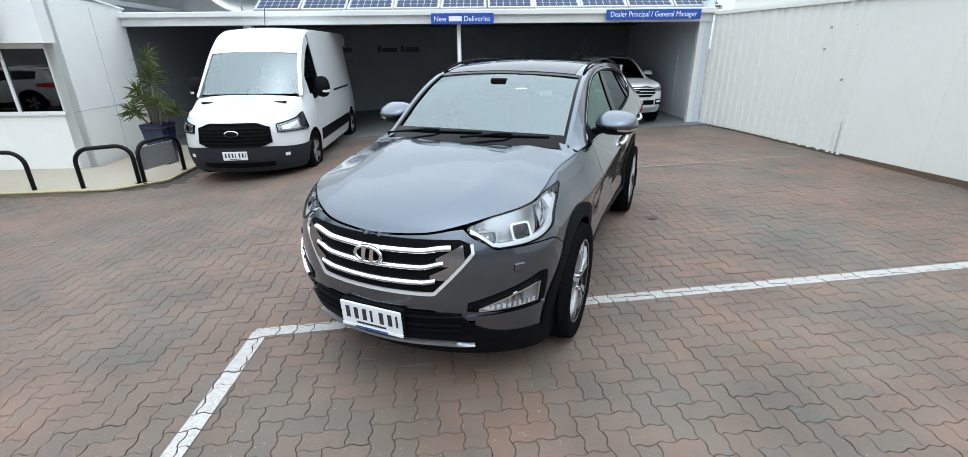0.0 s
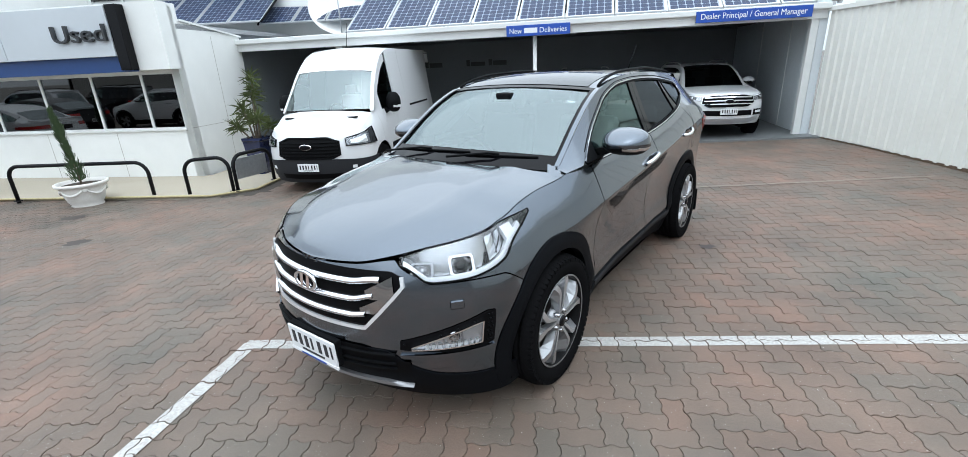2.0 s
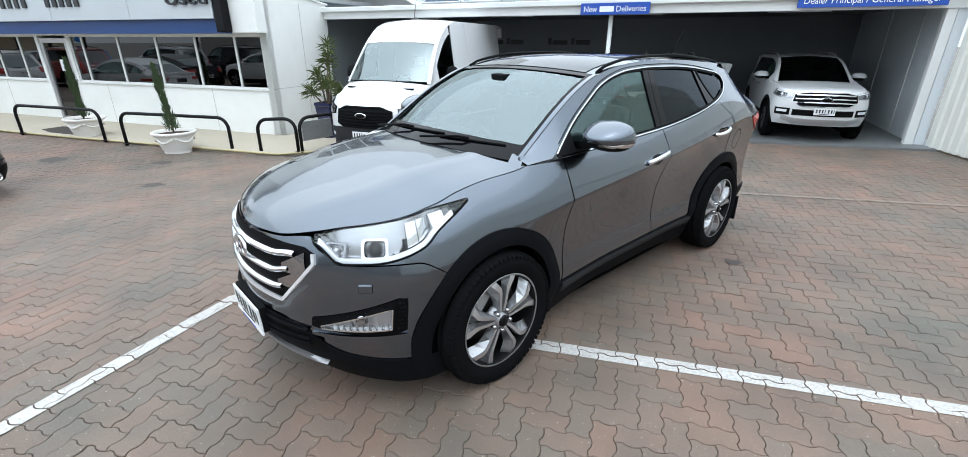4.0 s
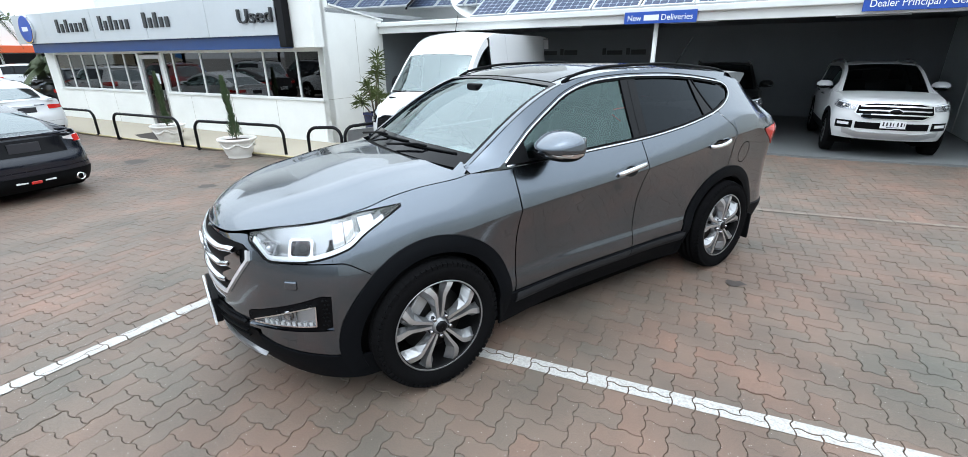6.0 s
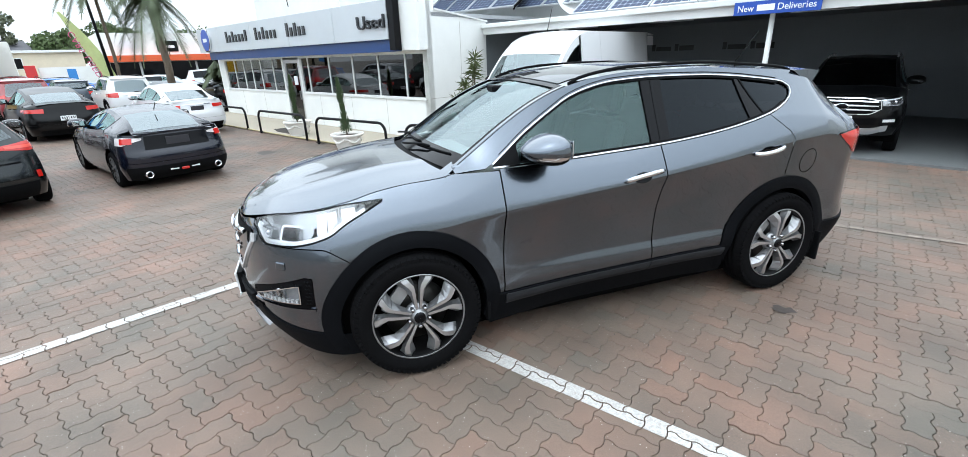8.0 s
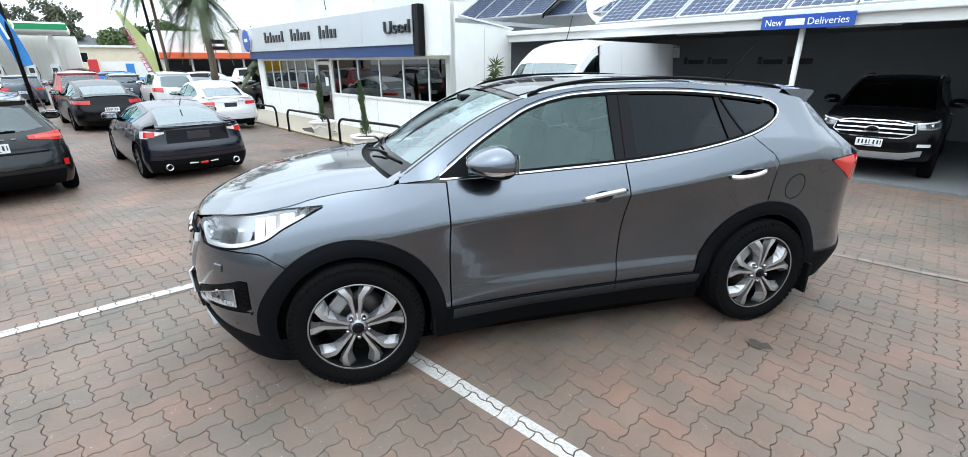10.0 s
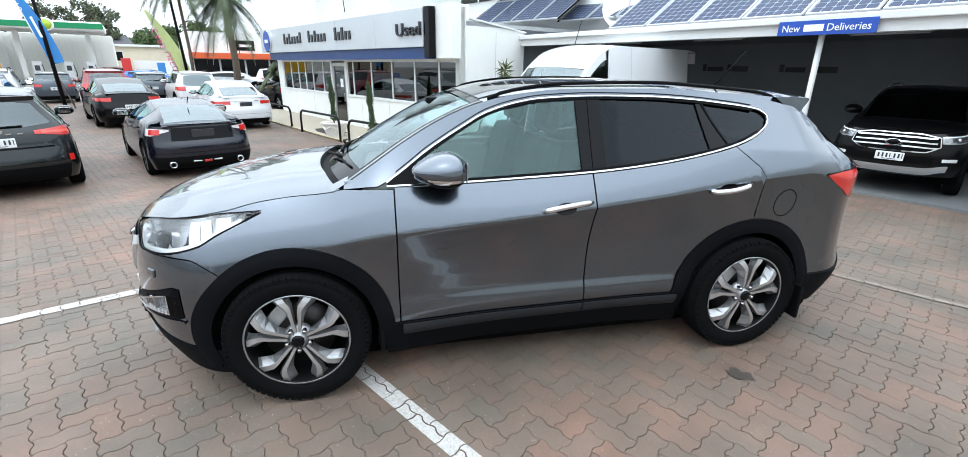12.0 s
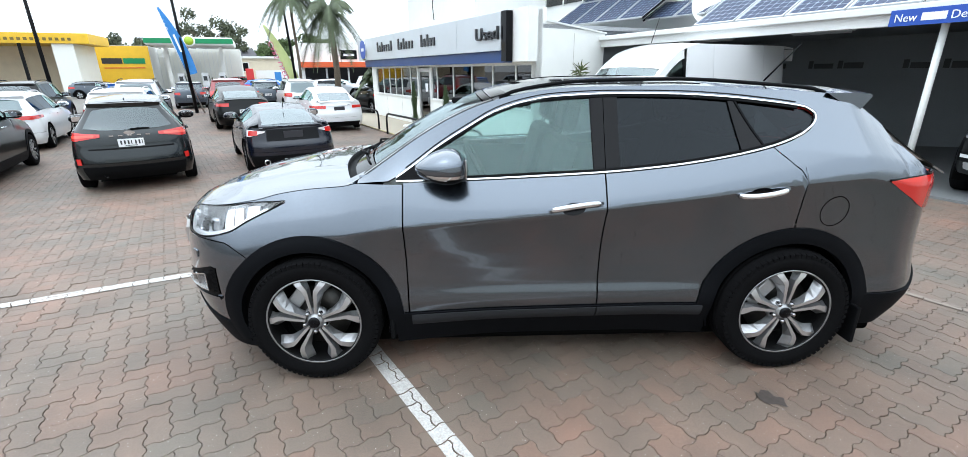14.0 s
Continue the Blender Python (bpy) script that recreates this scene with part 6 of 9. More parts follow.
    box("instrument_hood", -0.84, -0.66, -0.56, -0.20, 1.06, 1.15, M_SEAT, car, 0.03)
    tube("steering_wheel", [pose(-0.95, -0.37, 1.03, 0, -62) @ Vector((0.185 * math.cos(t), 0.185 * math.sin(t), 0)) for t in linspace(0, 2 * math.pi, 28)], 0.016, M_BLACKP, car, 8)
    bm = bmesh.new()
    add_box(bm, -0.06, 0.06, -0.18, 0.18, -0.02, 0.01, pose(-0.95, -0.37, 1.03, 0, -62), 0.01)
    part("steering_hub", bm, M_BLACKP, car)
    box("rear_view_mirror", -0.76, -0.73, -0.12, 0.12, 1.42, 1.49, M_BLACKP, car, 0.015)
    box("sensor_box", -0.95, -0.78, -0.06, 0.06, 1.50, 1.55, M_BLACKP, car, 0.01)
    return sh


SUV_SHELL = grey_suv()

# ---------- the other vehicles ----------
def vehicle(name, label, category, paint_m, at, face, z, fo, wb, ro, W, low, hood, cowl, rail, railw, belt, R, rim,
            glass_x=(), tint=None, rear=None, front=None, style="five", hood_front=0.75, group="cars in the yard",
            clad=False, xr_round=0.55, nose=None, tail=None, bow_f=0.16, detail=False, handles=2, roof_bars=False, er=0.62, side_m=None, head_x=None, rear_glass=None, dlo_drop=0.075, seam_x=(), hatch=0, shaded_screen=False, size=1.0, mirror_shape=(1, 1, 1)):
    """A car from its main curves. at: the middle of its front (front given) or of its rear, on the ground; face: the heading in degrees."""
    hd = Vector((math.cos(radians(face)), math.sin(radians(face)), 0))
    org = Vector((*at, z)) + (hd * (-fo * size) if front else hd * (wb + ro))
    car = thing(name, Matrix.Translation(org) @ Matrix.Rotation(radians(face), 4, "Z") @ Matrix.Scale(size, 4), label, category, group)
    zr0 = rail[0][1]
    nose = nose or [(low, fo - 0.10), (low + 0.15, fo - 0.01), (hood_front - 0.25, fo), (hood_front - 0.06, fo - 0.015), (hood_front, fo - 0.05), (hood_front + 0.1, fo - 0.14)]
    deck = rail[-1][1]
    end = -wb - ro
    if hatch:
        # the tail rises with the shell itself up to the roof
        lean = 0.46 if hatch == 1 else 0.34
        deck = rail[-2][1]
        lip = ro * 0.55 - 0.03
        tail = tail or [(low, end + 0.14), (low + 0.16, end + 0.01), (low + 0.40, end), (0.90, end + 0.025), (1.03, end + 0.07), (1.14, end + 0.075 + lean * 0.22), (deck - 0.10, end + lip - 0.09), (deck, end + lip)]
    tail = tail or [(low, -wb - ro + 0.14), (low + 0.16, -wb - ro + 0.01), (low + 0.40, -wb - ro), (deck - 0.25, -wb - ro + 0.05), (deck, -wb - ro + 0.10)]
    sh = Shell(wide=[(-wb - ro * 0.5, W * 0.955), (-wb, W * 0.99), (-wb / 2, W), (0, W * 0.99), (fo * 0.40, W * 0.96)], nose=nose, tail=tail,
               belt=belt, rail=rail, railw=railw, low=low, xcf=fo * 0.40, xcr=-wb - ro * 0.45, kf=0.85, kr=0.85, er=er, shoulder=0.07, cowl=cowl)
    AR = R + 0.055
    arch = lambda u, x: R + math.sqrt(max(AR * AR - (u - x) ** 2, 0)) if abs(u - x) < AR else 0
    ex = [x - AR * math.cos(math.pi * i / 18) for i in range(19) for x in (0.0, -wb)]
    uc, ur = sh.xcf + sh.kf, sh.xcr - sh.kr
    hl = pchip(hood)                       # bonnet edge height over x, then over the nose parameter
    g0, g1 = glass_x[0], glass_x[-1]
    side_m = side_m or paint_m
    z_sill = low + 0.02
    top = lambda u: max(sh.rail(u) - dlo_drop, sh.belt(u))
    # flanks
    for s in (1, -1):
        cuts = sorted([sh.xcr - 0.001, *seam_x, sh.xcf + 0.001])
        for a, b in zip(cuts, cuts[1:]):
            skin("side_panel", sh, span(a + 0.003, b - 0.003, max(6, int((b - a) / 0.09)), s, ex), lambda u: max(z_sill, arch(u, 0), arch(u, -wb)),
                 lambda u: hl(u) if u > cowl else (sh.belt(u) if g1 < u < g0 else sh.rail(u)), 12, side_m, car)
        skin("roof_side", sh, span(g1, min(g0, cowl), 36, s), lambda u: top(u), lambda u: max(sh.rail(u), top(u)), 4, paint_m, car)
        skin("windscreen_corner", sh, span(min(g0, cowl), cowl, 3, s), lambda u: sh.belt(u), lambda u: max(sh.rail(u), sh.belt(u)), 3, paint_m, car) if g0 < cowl else None
        for k, (a, b) in enumerate(zip(glass_x, glass_x[1:])):
            p = skin("side_window", sh, span(b + 0.03, a - 0.03, 12, s), lambda u: sh.belt(u) + 0.01, lambda u: max(top(u), sh.belt(u) + 0.01), 5, tint if (tint and k) else M_GLASSC, car, -0.008, 0)
            p.visible_shadow = False
            skin("window_pillar", sh, span(b - 0.032, b + 0.032, 2, s), lambda u: sh.belt(u) + 0.004, lambda u: max(top(u), sh.belt(u) + 0.004), 4, M_GLOSSB, car, -0.004)
        for x0 in (0.0, -wb):
            wheel_well(car, x0, AR + 0.01, W * 0.5, W * 0.93, s, R)
            wheel(car, x0, s * (W - 0.115), R, rim, s, style, 0.21, detail)
        if clad:
            skin("sill_cladding", sh, span(-wb + AR, -AR, 10, s), lambda u: low - 0.03, lambda u: low + 0.16, 3, M_CLAD, car, 0.012)
            for x0 in (0.0, -wb):
                pos, nrm = [], []
                for i in range(25):
                    a = math.pi * (-0.08 + 1.16 * i / 24)
                    pts = [(x0 + r * math.cos(a), max(R + r * math.sin(a), low)) for r in (AR - 0.01, AR + 0.06)]
                    pos.append([sh.at(u, zz, s) + sh.normal(u, zz, s) * 0.012 for u, zz in pts])
                    nrm.append([sh.normal(u, zz, s) for u, zz in pts])
                grid_mesh("wheel_arch_trim", pos, nrm, M_CLAD, car, 0.03)
        for k in range(handles):
            x = (glass_x[1] + 0.14, glass_x[min(2, len(glass_x) - 1)] + 0.16)[k]
            zz = sh.belt(x) - 0.13
            tube("door_handle", [sh.at(x + d, zz, s) + sh.normal(x, zz, s) * o for d, o in ((-0.1, 0.005), (-0.06, 0.035), (0.06, 0.035), (0.1, 0.005))], 0.014, M_CHROME if clad else paint_m, car, 8)
        mirror(car, sh, g0 - 0.16, sh.belt(g0 - 0.16) + 0.10, s, paint_m if category != "van" else M_BLACKP, 1.0 if category != "van" else 1.25, mirror_shape)
    # nose, bonnet
    lo_h = pchip([(sh.xcf, hl(sh.xcf)), ((sh.xcf + uc) / 2, (hl(sh.xcf) * 0.4 + hood_front * 0.6)), (uc, hood_front)])
    skin("front_bumper", sh, wrap_front(sh, sh.xcf - 0.003, 16), lambda u: low, lo_h, 10, paint_m, car)
    skin("nose_core", sh, wrap_front(sh, sh.xcf, 12), lambda u: low, lambda u: lo_h(u) - 0.03, 3, M_WELL, car, -0.03, 0)
    edge = lambda u: sh.at(u, lo_h(u) if u > sh.xcf else hl(u), 1)
    zc = sh.rail(cowl) + 0.04
    hc = pchip([(sh.nose(hood_front), hood_front), (sh.nose(hood_front) - 0.12, hood_front + 0.065), (0.35 * fo, hood_front * 0.35 + zc * 0.65), (cowl + 0.12, zc)])
    pos, nrm = [], []
    us = linspace(cowl + 0.02, sh.xcf, 8) + linspace(sh.xcf + 0.03, uc, 14)
    vv = linspace(-1, 1, 16)
    for u in us:
        e = edge(u)
        w = sstep(u, 0.5, cowl)
        P = [Vector((e.x + bow_f * w * (1 - v * v), v * e.y, e.z + max(hc(e.x) - e.z, 0) * (1 - abs(v) ** 2.6))) for v in vv]
        pos.append(P)
        nrm.append([Vector((0.15, 0, 1)).normalized()] * len(vv))
    grid_mesh("bonnet", pos, nrm, paint_m, car, 0.02)
    bow = pchip([(rail[-1][0], sh.tail(deck) - rail[-1][0]), (rear_glass[0] if rear_glass else rail[-1][0] + 0.4, -0.08), (rail[-1][0] + 1.4, 0.0), (cowl - 1.0, bow_f * 0.4), (cowl, bow_f)])
    crown = pchip([(rail[-1][0], 0.02), (cowl - 1.2, 0.045), (cowl, 0.03)])
    va = linspace(-1, 1, 14)
    x_head = max(p[0] for p in rail if p[1] > max(q[1] for q in rail) - 0.13)
    x_head = head_x or x_head
    # a windscreen in the shelter's shade is darkened by swapping in privacy glass
    ws = top_sheet("windscreen", sh, linspace(x_head, cowl - 0.02, 10), va, bow, crown, M_GLASSD if shaded_screen else M_GLASSW, car, -0.003, 0, inset=0.03)
    ws.visible_shadow = False
    for s in (1, -1):
        pos, nrm = [], []
        for x in linspace(x_head, cowl, 8):
            P = []
            for d in (0.0, 0.06):
                v = s * (1 - d / sh.railw(x))
                P.append(Vector((x + bow(x) * (1 - v * v), v * sh.railw(x), sh.rail(x) + crown(x) * (1 - v * v) + 0.003)))
            pos.append(P)
            nrm.append([Vector((0.5, 0, 0.8)).normalized()] * 2)
        grid_mesh("windscreen_pillar", pos, nrm, paint_m, car, 0.02)
    if hatch:
        zt = sh.rail(sh.xcr)
        bow = pchip([(sh.xcr - 0.1, 0.0), (sh.xcr, sh.tail(zt - 0.01) - sh.xcr), (sh.xcr + 0.8, 0.0), (cowl - 1.0, bow_f * 0.4), (cowl, bow_f)])
        rear_glass = (sh.xcr + 0.02, sh.xcr)
    rg0, rg1 = rear_glass or (rail[-1][0] + 0.5, rail[-1][0] + 0.05)
    top_sheet("roof", sh, linspace(rg0 + 0.004, x_head - 0.004, 14), va, bow, crown, paint_m, car, 0, 0.02)
    if hatch:
        ug = sh.urear(0.60, 1.15)
        ugs = lambda k: [(u, q) for u, q in wrap_rear(sh, ug, k)]
        side = lambda u: sstep(abs(sh.at(u, 1.15).y), 0.30, 0.62)
        skin("rear_window", sh, ugs(14), lambda u: 1.055 + 0.035 * side(u), lambda u: zt - 0.075 - 0.03 * side(u), 8, M_GLASSR, car, 0.005, 0.0)
        skin("roof_spoiler", sh, wrap_rear(sh, sh.urear(0.62, zt - 0.03), 12), lambda u: zt - 0.055, lambda u: zt + 0.010, 3, paint_m, car, lambda f: 0.010 + 0.075 * f, 0.06)
        strip("wiper", sh, [(sh.urear(y, 1.07), 1.055 + 0.02 * y) for y in (0.30, 0.2, 0.1, 0.02)], 0.02, 0.02, M_BLACKP, car, -1, off=0.006)
    else:
        rgl = top_sheet("rear_window", sh, linspace(rg1, rg0 - 0.004, 10), linspace(-0.9, 0.9, 12), bow, crown, M_GLASSB, car, 0.002, 0.0)
        rgl.visible_shadow = False
    for s in (1, -1) if not hatch else ():
        top_sheet("rear_pillar", sh, linspace(rg1, rg0, 8), [s * v for v in (0.88, 0.94, 1.0)], bow, crown, paint_m, car, 0, 0.015)
    if rg1 > rail[-1][0] + 0.01 and not hatch:
        top_sheet("boot_lid", sh, linspace(rail[-1][0], rg1 - 0.004, 8), va, bow, crown, paint_m, car, 0, 0.02)
    # tail

    def tail_top(u):
        z = deck
        if hatch:
            return zt
        for _ in range(6):
            z = 0.5 * z + 0.5 * sh.rail(max(sh.at(u, z).x, rail[-1][0]))
        return z

    skin("tailgate", sh, wrap_rear(sh, sh.xcr + 0.003, 18), lambda u: low + 0.30, tail_top, 10, paint_m, car)
    skin("rear_bumper", sh, wrap_rear(sh, sh.xcr + 0.003, 18), lambda u: low, lambda u: low + 0.295, 6, paint_m, car, 0.010, 0.03)
    box("underbody", -wb - ro * 0.75, fo * 0.6, -W * 0.62, W * 0.62, low - 0.04, low + 0.16, M_WELL, car)
    box("cabin_floor", -wb - ro * 0.5, cowl, -W * 0.8, W * 0.8, low + 0.1, sh.belt(-wb * 0.5) - 0.30, M_WELL, car)
    sc = sh.belt(-wb * 0.5) - 1.16
    for s in (1, -1):
        st = new("seat")
        st.parent = car
        st.matrix_local = pose(0, 0, sc)
        box("backrest", -wb * 0.60, -wb * 0.55, s * 0.36 - 0.22, s * 0.36 + 0.22, 0.75, 1.32, M_SEAT, st, 0.04)
        box("headrest", -wb * 0.60, -wb * 0.56, s * 0.36 - 0.12, s * 0.36 + 0.12, 1.34, 1.52, M_SEAT, st, 0.03)
    tube("steering_wheel", [pose(-wb * 0.36, -0.36, sh.belt(-0.6) - 0.10, 0, -62) @ Vector((0.18 * math.cos(t), 0.18 * math.sin(t), 0)) for t in linspace(0, 2 * math.pi, 18)], 0.015, M_BLACKP, car, 6)
    if roof_bars:
        for s in (1, -1):
            tube("roof_rail", [Vector((x, s * (sh.railw(x) - 0.04), sh.rail(x) + 0.03 + 0.03 * math.sin(math.pi * t) ** 0.4)) for t, x in zip(linspace(0, 1, 12), linspace(x_head - 0.15, rg0 + 0.15, 12))], 0.016, M_BLACKP if roof_bars == 1 else M_ALU, car, 8)
    if rear:
        rear(car, sh, sh.xcr - sh.kr)
    if front:
        front(car, sh, uc)
    return car, sh


M_TAILB = mat("bright_tail_lens", (0.74, 0.08, 0.05), 0.12, coat=0.8)


def rear_plate(car, sh, z, blank=False, d=0.012):
    p = sh.at(sh.xcr - sh.kr, z, 1)
    number_plate(car, Matrix.Translation((p.x - d, 0, z)) @ Matrix.Rotation(-math.pi / 2, 4, "Z"), blank=blank)


def tail_lamps(car, sh, y_in, u_out, lo, hi, pale=0.0, m=None, off=0.012):
    for s in (1, -1):
        ui = sh.urear(y_in, lo(0))
        us = span(ui, u_out, 14, s)
        t = lambda u: (u - ui) / (u_out - ui)
        skin("tail_lamp", sh, us, lambda u: lo(t(u)), lambda u: hi(t(u)), 4, m or M_TAIL, car, off, 0.025, "red tail lamp")
        if pale:
            skin("tail_lens", sh, us, lambda u: lo(t(u)) * (1 - pale) + hi(t(u)) * pale - 0.012, lambda u: lo(t(u)) * (1 - pale) + hi(t(u)) * pale + 0.02, 2, M_TAILO, car, 0.016, 0.01)


def rear_focus(car, sh, uc):
    tail_lamps(car, sh, 0.42, sh.xcr + 0.14, lambda t: 0.945 - 0.055 * min(t * 2.2, 1) + 0.05 * max(t - 0.5, 0), lambda t: 0.995 + 0.035 * min(t * 2.2, 1) - 0.01 * t, 0)
    tail_lamps(car, sh, 0.50, sh.xcr - 0.06, lambda t: 0.950 - 0.02 * t, lambda t: 0.985 - 0.01 * t, 0, M_TAILB, 0.016)
    rear_plate(car, sh, 0.84)
    skin("diffuser", sh, wrap_rear(sh, sh.urear(0.74, 0.4), 16), lambda u: 0.22, lambda u: 0.46, 4, M_BLACKP, car, 0.018, 0.01)
    # black strip laid on the skin, drawing a shadow line across the tail
    skin("shadow_gap", sh, wrap_rear(sh, sh.urear(0.62, 0.7), 12), lambda u: 0.735, lambda u: 0.760, 2, M_GLOSSB, car, 0.006, 0.0)
    for s in (1, -1):
        u = sh.urear(0.76, 0.55)
        skin("reflector", sh, span(u - 0.02, u + 0.06, 4, s), lambda q: 0.50, lambda q: 0.60, 3, M_TAIL, car, 0.024, 0.01)
    for i in range(5):
        y = -0.26 + 0.13 * i
        box("name_letter", sh.tail(0.97) - 0.016, sh.tail(0.97), y - 0.03, y + 0.03, 0.955, 0.975, M_CHROME, car)
    bm = bmesh.new()
    bmesh.ops.create_cone(bm, cap_ends=True, segments=20, radius1=0.05, radius2=0.05, depth=0.012, matrix=Matrix.Translation((sh.tail(1.01) - 0.01, 0, 1.005)) @ Matrix.Diagonal((1, 1.6, 0.7, 1)) @ pose(0, 0, 0, 0, 90))
    part("badge", bm, M_CHROME, car)
    lathe("exhaust_tip", [(0.04, 0), (0.04, 0.05), (0.034, 0.05), (0.034, 0)], M_CHROME, car, 16, "Y").matrix_local = pose(sh.tail(0.3) - 0.01, 0.45, 0.31, 0, 0, -90)
    bm = bmesh.new()
    bmesh.ops.create_cone(bm, cap_ends=True, segments=4, radius1=0.03, radius2=0.005, depth=0.09, matrix=pose(-2.85, 0, 1.52))
    part("aerial_fin", bm, M_BLACKP, car)


def rear_coupe(car, sh, uc):
    tail_lamps(car, sh, 0.52, sh.xcr + 0.02, lambda t: 0.850 - 0.080 * min(t * 1.8, 1), lambda t: 0.880 + 0.022 * min(t * 1.8, 1) - 0.03 * max(t - 0.6, 0), 0, M_TAILO)
    tail_lamps(car, sh, 0.66, sh.xcr - 0.16, lambda t: 0.79 - 0.0 * t, lambda t: 0.885, 0, None, 0.020)
    skin("plate_recess", sh, wrap_rear(sh, sh.urear(0.50, 0.8), 10), lambda u: 0.68, lambda u: 0.905, 4, M_GLOSSB, car, 0.008, 0.0)
    rear_plate(car, sh, 0.80, True, 0.02)
    skin("diffuser", sh, wrap_rear(sh, sh.urear(0.80, 0.3), 14), lambda u: 0.17, lambda u: 0.40, 4, M_BLACKP, car, 0.016, 0.01)
    for s in (1, -1):
        o = lathe("exhaust_tip", [(0.055, -0.1), (0.055, 0.03), (0.046, 0.03), (0.046, -0.1)], M_CHROME, car, 20, "Y")
        o.matrix_local = pose(sh.tail(0.28) - 0.0, s * 0.56, 0.27, 0, 0, 90)
        box("reflector", sh.tail(0.28) - 0.03, sh.tail(0.28), s * 0.17 - 0.07, s * 0.17 + 0.07, 0.295, 0.335, M_PLATE, car, 0.006)
    box("fog_lamp", sh.tail(0.28) - 0.035, sh.tail(0.28), -0.07, 0.07, 0.27, 0.33, M_TAIL, car, 0.02)
    tube("aerial", [(-2.45, 0, 1.27), (-2.62, 0, 1.40)], 0.008, M_BLACKP, car, 6)
    strip("lip_spoiler", sh, [(u, 0.955) for u in linspace(sh.urear(0.62, 0.9), uc, 8)], 0.03, 0.02, M_NAVYCAR, car, 1)
    strip("lip_spoiler", sh, [(u, 0.955) for u in linspace(sh.urear(0.62, 0.9), uc, 8)], 0.03, 0.02, M_NAVYCAR, car, -1)


def rear_plain(z0, z1, y_in, wrap=0.16, plate=0.80, blank=False, bar=None, low_black=True, lamp=None):
    def f(car, sh, uc):
        tail_lamps(car, sh, y_in, sh.xcr + wrap, lambda t: z0 + (z1 - z0) * 0.25 * t, lambda t: z1 - (z1 - z0) * 0.15 * t, 0, lamp)
        rear_plate(car, sh, plate, blank)
        if bar:
            skin("chrome_strip", sh, wrap_rear(sh, sh.urear(0.40, plate), 8), lambda u: plate + 0.10, lambda u: plate + 0.125, 2, M_CHROME, car, 0.014, 0.01)
        if low_black:
            skin("lower_valance", sh, wrap_rear(sh, sh.urear(0.70, 0.4), 12), lambda u: sh.low - 0.02, lambda u: sh.low + 0.15, 3, M_BLACKP, car, 0.02, 0.01)
    return f


def sedan_curves(wb, ro, H, deck, cowl_z=0.98, cowl=-0.42, head=-1.25, back=None, Wt=0.58, hatch=False):
    """Roof line and belt line of an ordinary car."""
    end = -wb - ro + 0.10
    if hatch:
        rl = [(cowl, cowl_z), (cowl - 0.42, cowl_z + (H - cowl_z) * 0.62), (head, H - 0.06), (head - 0.5, H - 0.005), (-wb * 0.72, H - 0.01), (-wb - ro * 0.2, H - 0.04), (-wb - ro * 0.46, H - 0.07), (end, H - 0.11)]
    else:
        rl = [(cowl, cowl_z), (cowl - 0.42, cowl_z + (H - cowl_z) * 0.62), (head, H - 0.06), (head - 0.5, H - 0.005), (-wb * 0.72, H - 0.02), (-wb * 0.92, H - 0.12), (-wb - ro * 0.34, deck + 0.10), (-wb - ro * 0.46, deck + 0.03), (end, deck)]
    rw = [(end, 0.62), (-wb * 0.8, Wt), (head, Wt + 0.01), (cowl, 0.70)]
    be = [(end, min(deck, 1.0)), (-wb * 0.9, cowl_z + 0.06), (-wb * 0.5, cowl_z + 0.01), (cowl, cowl_z - 0.01), (0.3, cowl_z - 0.08)]
    return rl, rw, be


# the row of cars in the yard
rl, rw, be = sedan_curves(2.70, 0.85, 1.55, 0.98, 1.0, -0.40, -1.15, hatch=True, Wt=0.575)
rw = [(-3.5, 0.44), (-2.9, 0.50), (-2.2, 0.545), (-1.15, 0.585), (-0.40, 0.70)]
vehicle("hatchback", "dark grey hatchback with red tail lamps and white plate", "car", M_DARKCAR, (-6.92, 0.62), 188.5, ground_z(-7.5, 0.9) + 0.01, 0.85, 2.70, 0.83, 0.915, 0.22,
        [(-0.4, 0.98), (0.0, 0.95), (0.35, 0.88)], -0.40, rl, rw, be, 0.325, 0.225, (-0.75, -1.55, -2.35, -2.95), None, rear_focus, style="dark", hatch=1, tail=[(0.22, -3.36), (0.36, -3.50), (0.52, -3.535), (0.64, -3.52), (0.72, -3.485), (0.84, -3.47), (0.95, -3.45), (1.03, -3.41), (1.12, -3.34), (1.25, -3.25), (1.38, -3.16), (1.48, -3.10)], er=0.82, seam_x=(-2.45, -1.5, -0.45))
rl, rw, be = sedan_curves(2.57, 0.82, 1.30, 0.93, 0.93, -0.42, -1.20, Wt=0.50)
vehicle("sports_coupe", "low dark navy sports coupe with twin exhausts", "coupe", M_NAVYCAR, (-7.25, 3.28), 187, ground_z(-8.5, 3.2), 0.85, 2.57, 0.82, 0.89, 0.17,
        [(-0.42, 0.93), (0.0, 0.90), (0.35, 0.80)], -0.42, rl, rw, be, 0.315, 0.225, (-0.8, -1.75, -2.35), None, rear_coupe, style="ten_dark", hood_front=0.66, rear_glass=(-2.30, -2.95), dlo_drop=0.06, er=0.74, seam_x=(-1.85, -0.5))
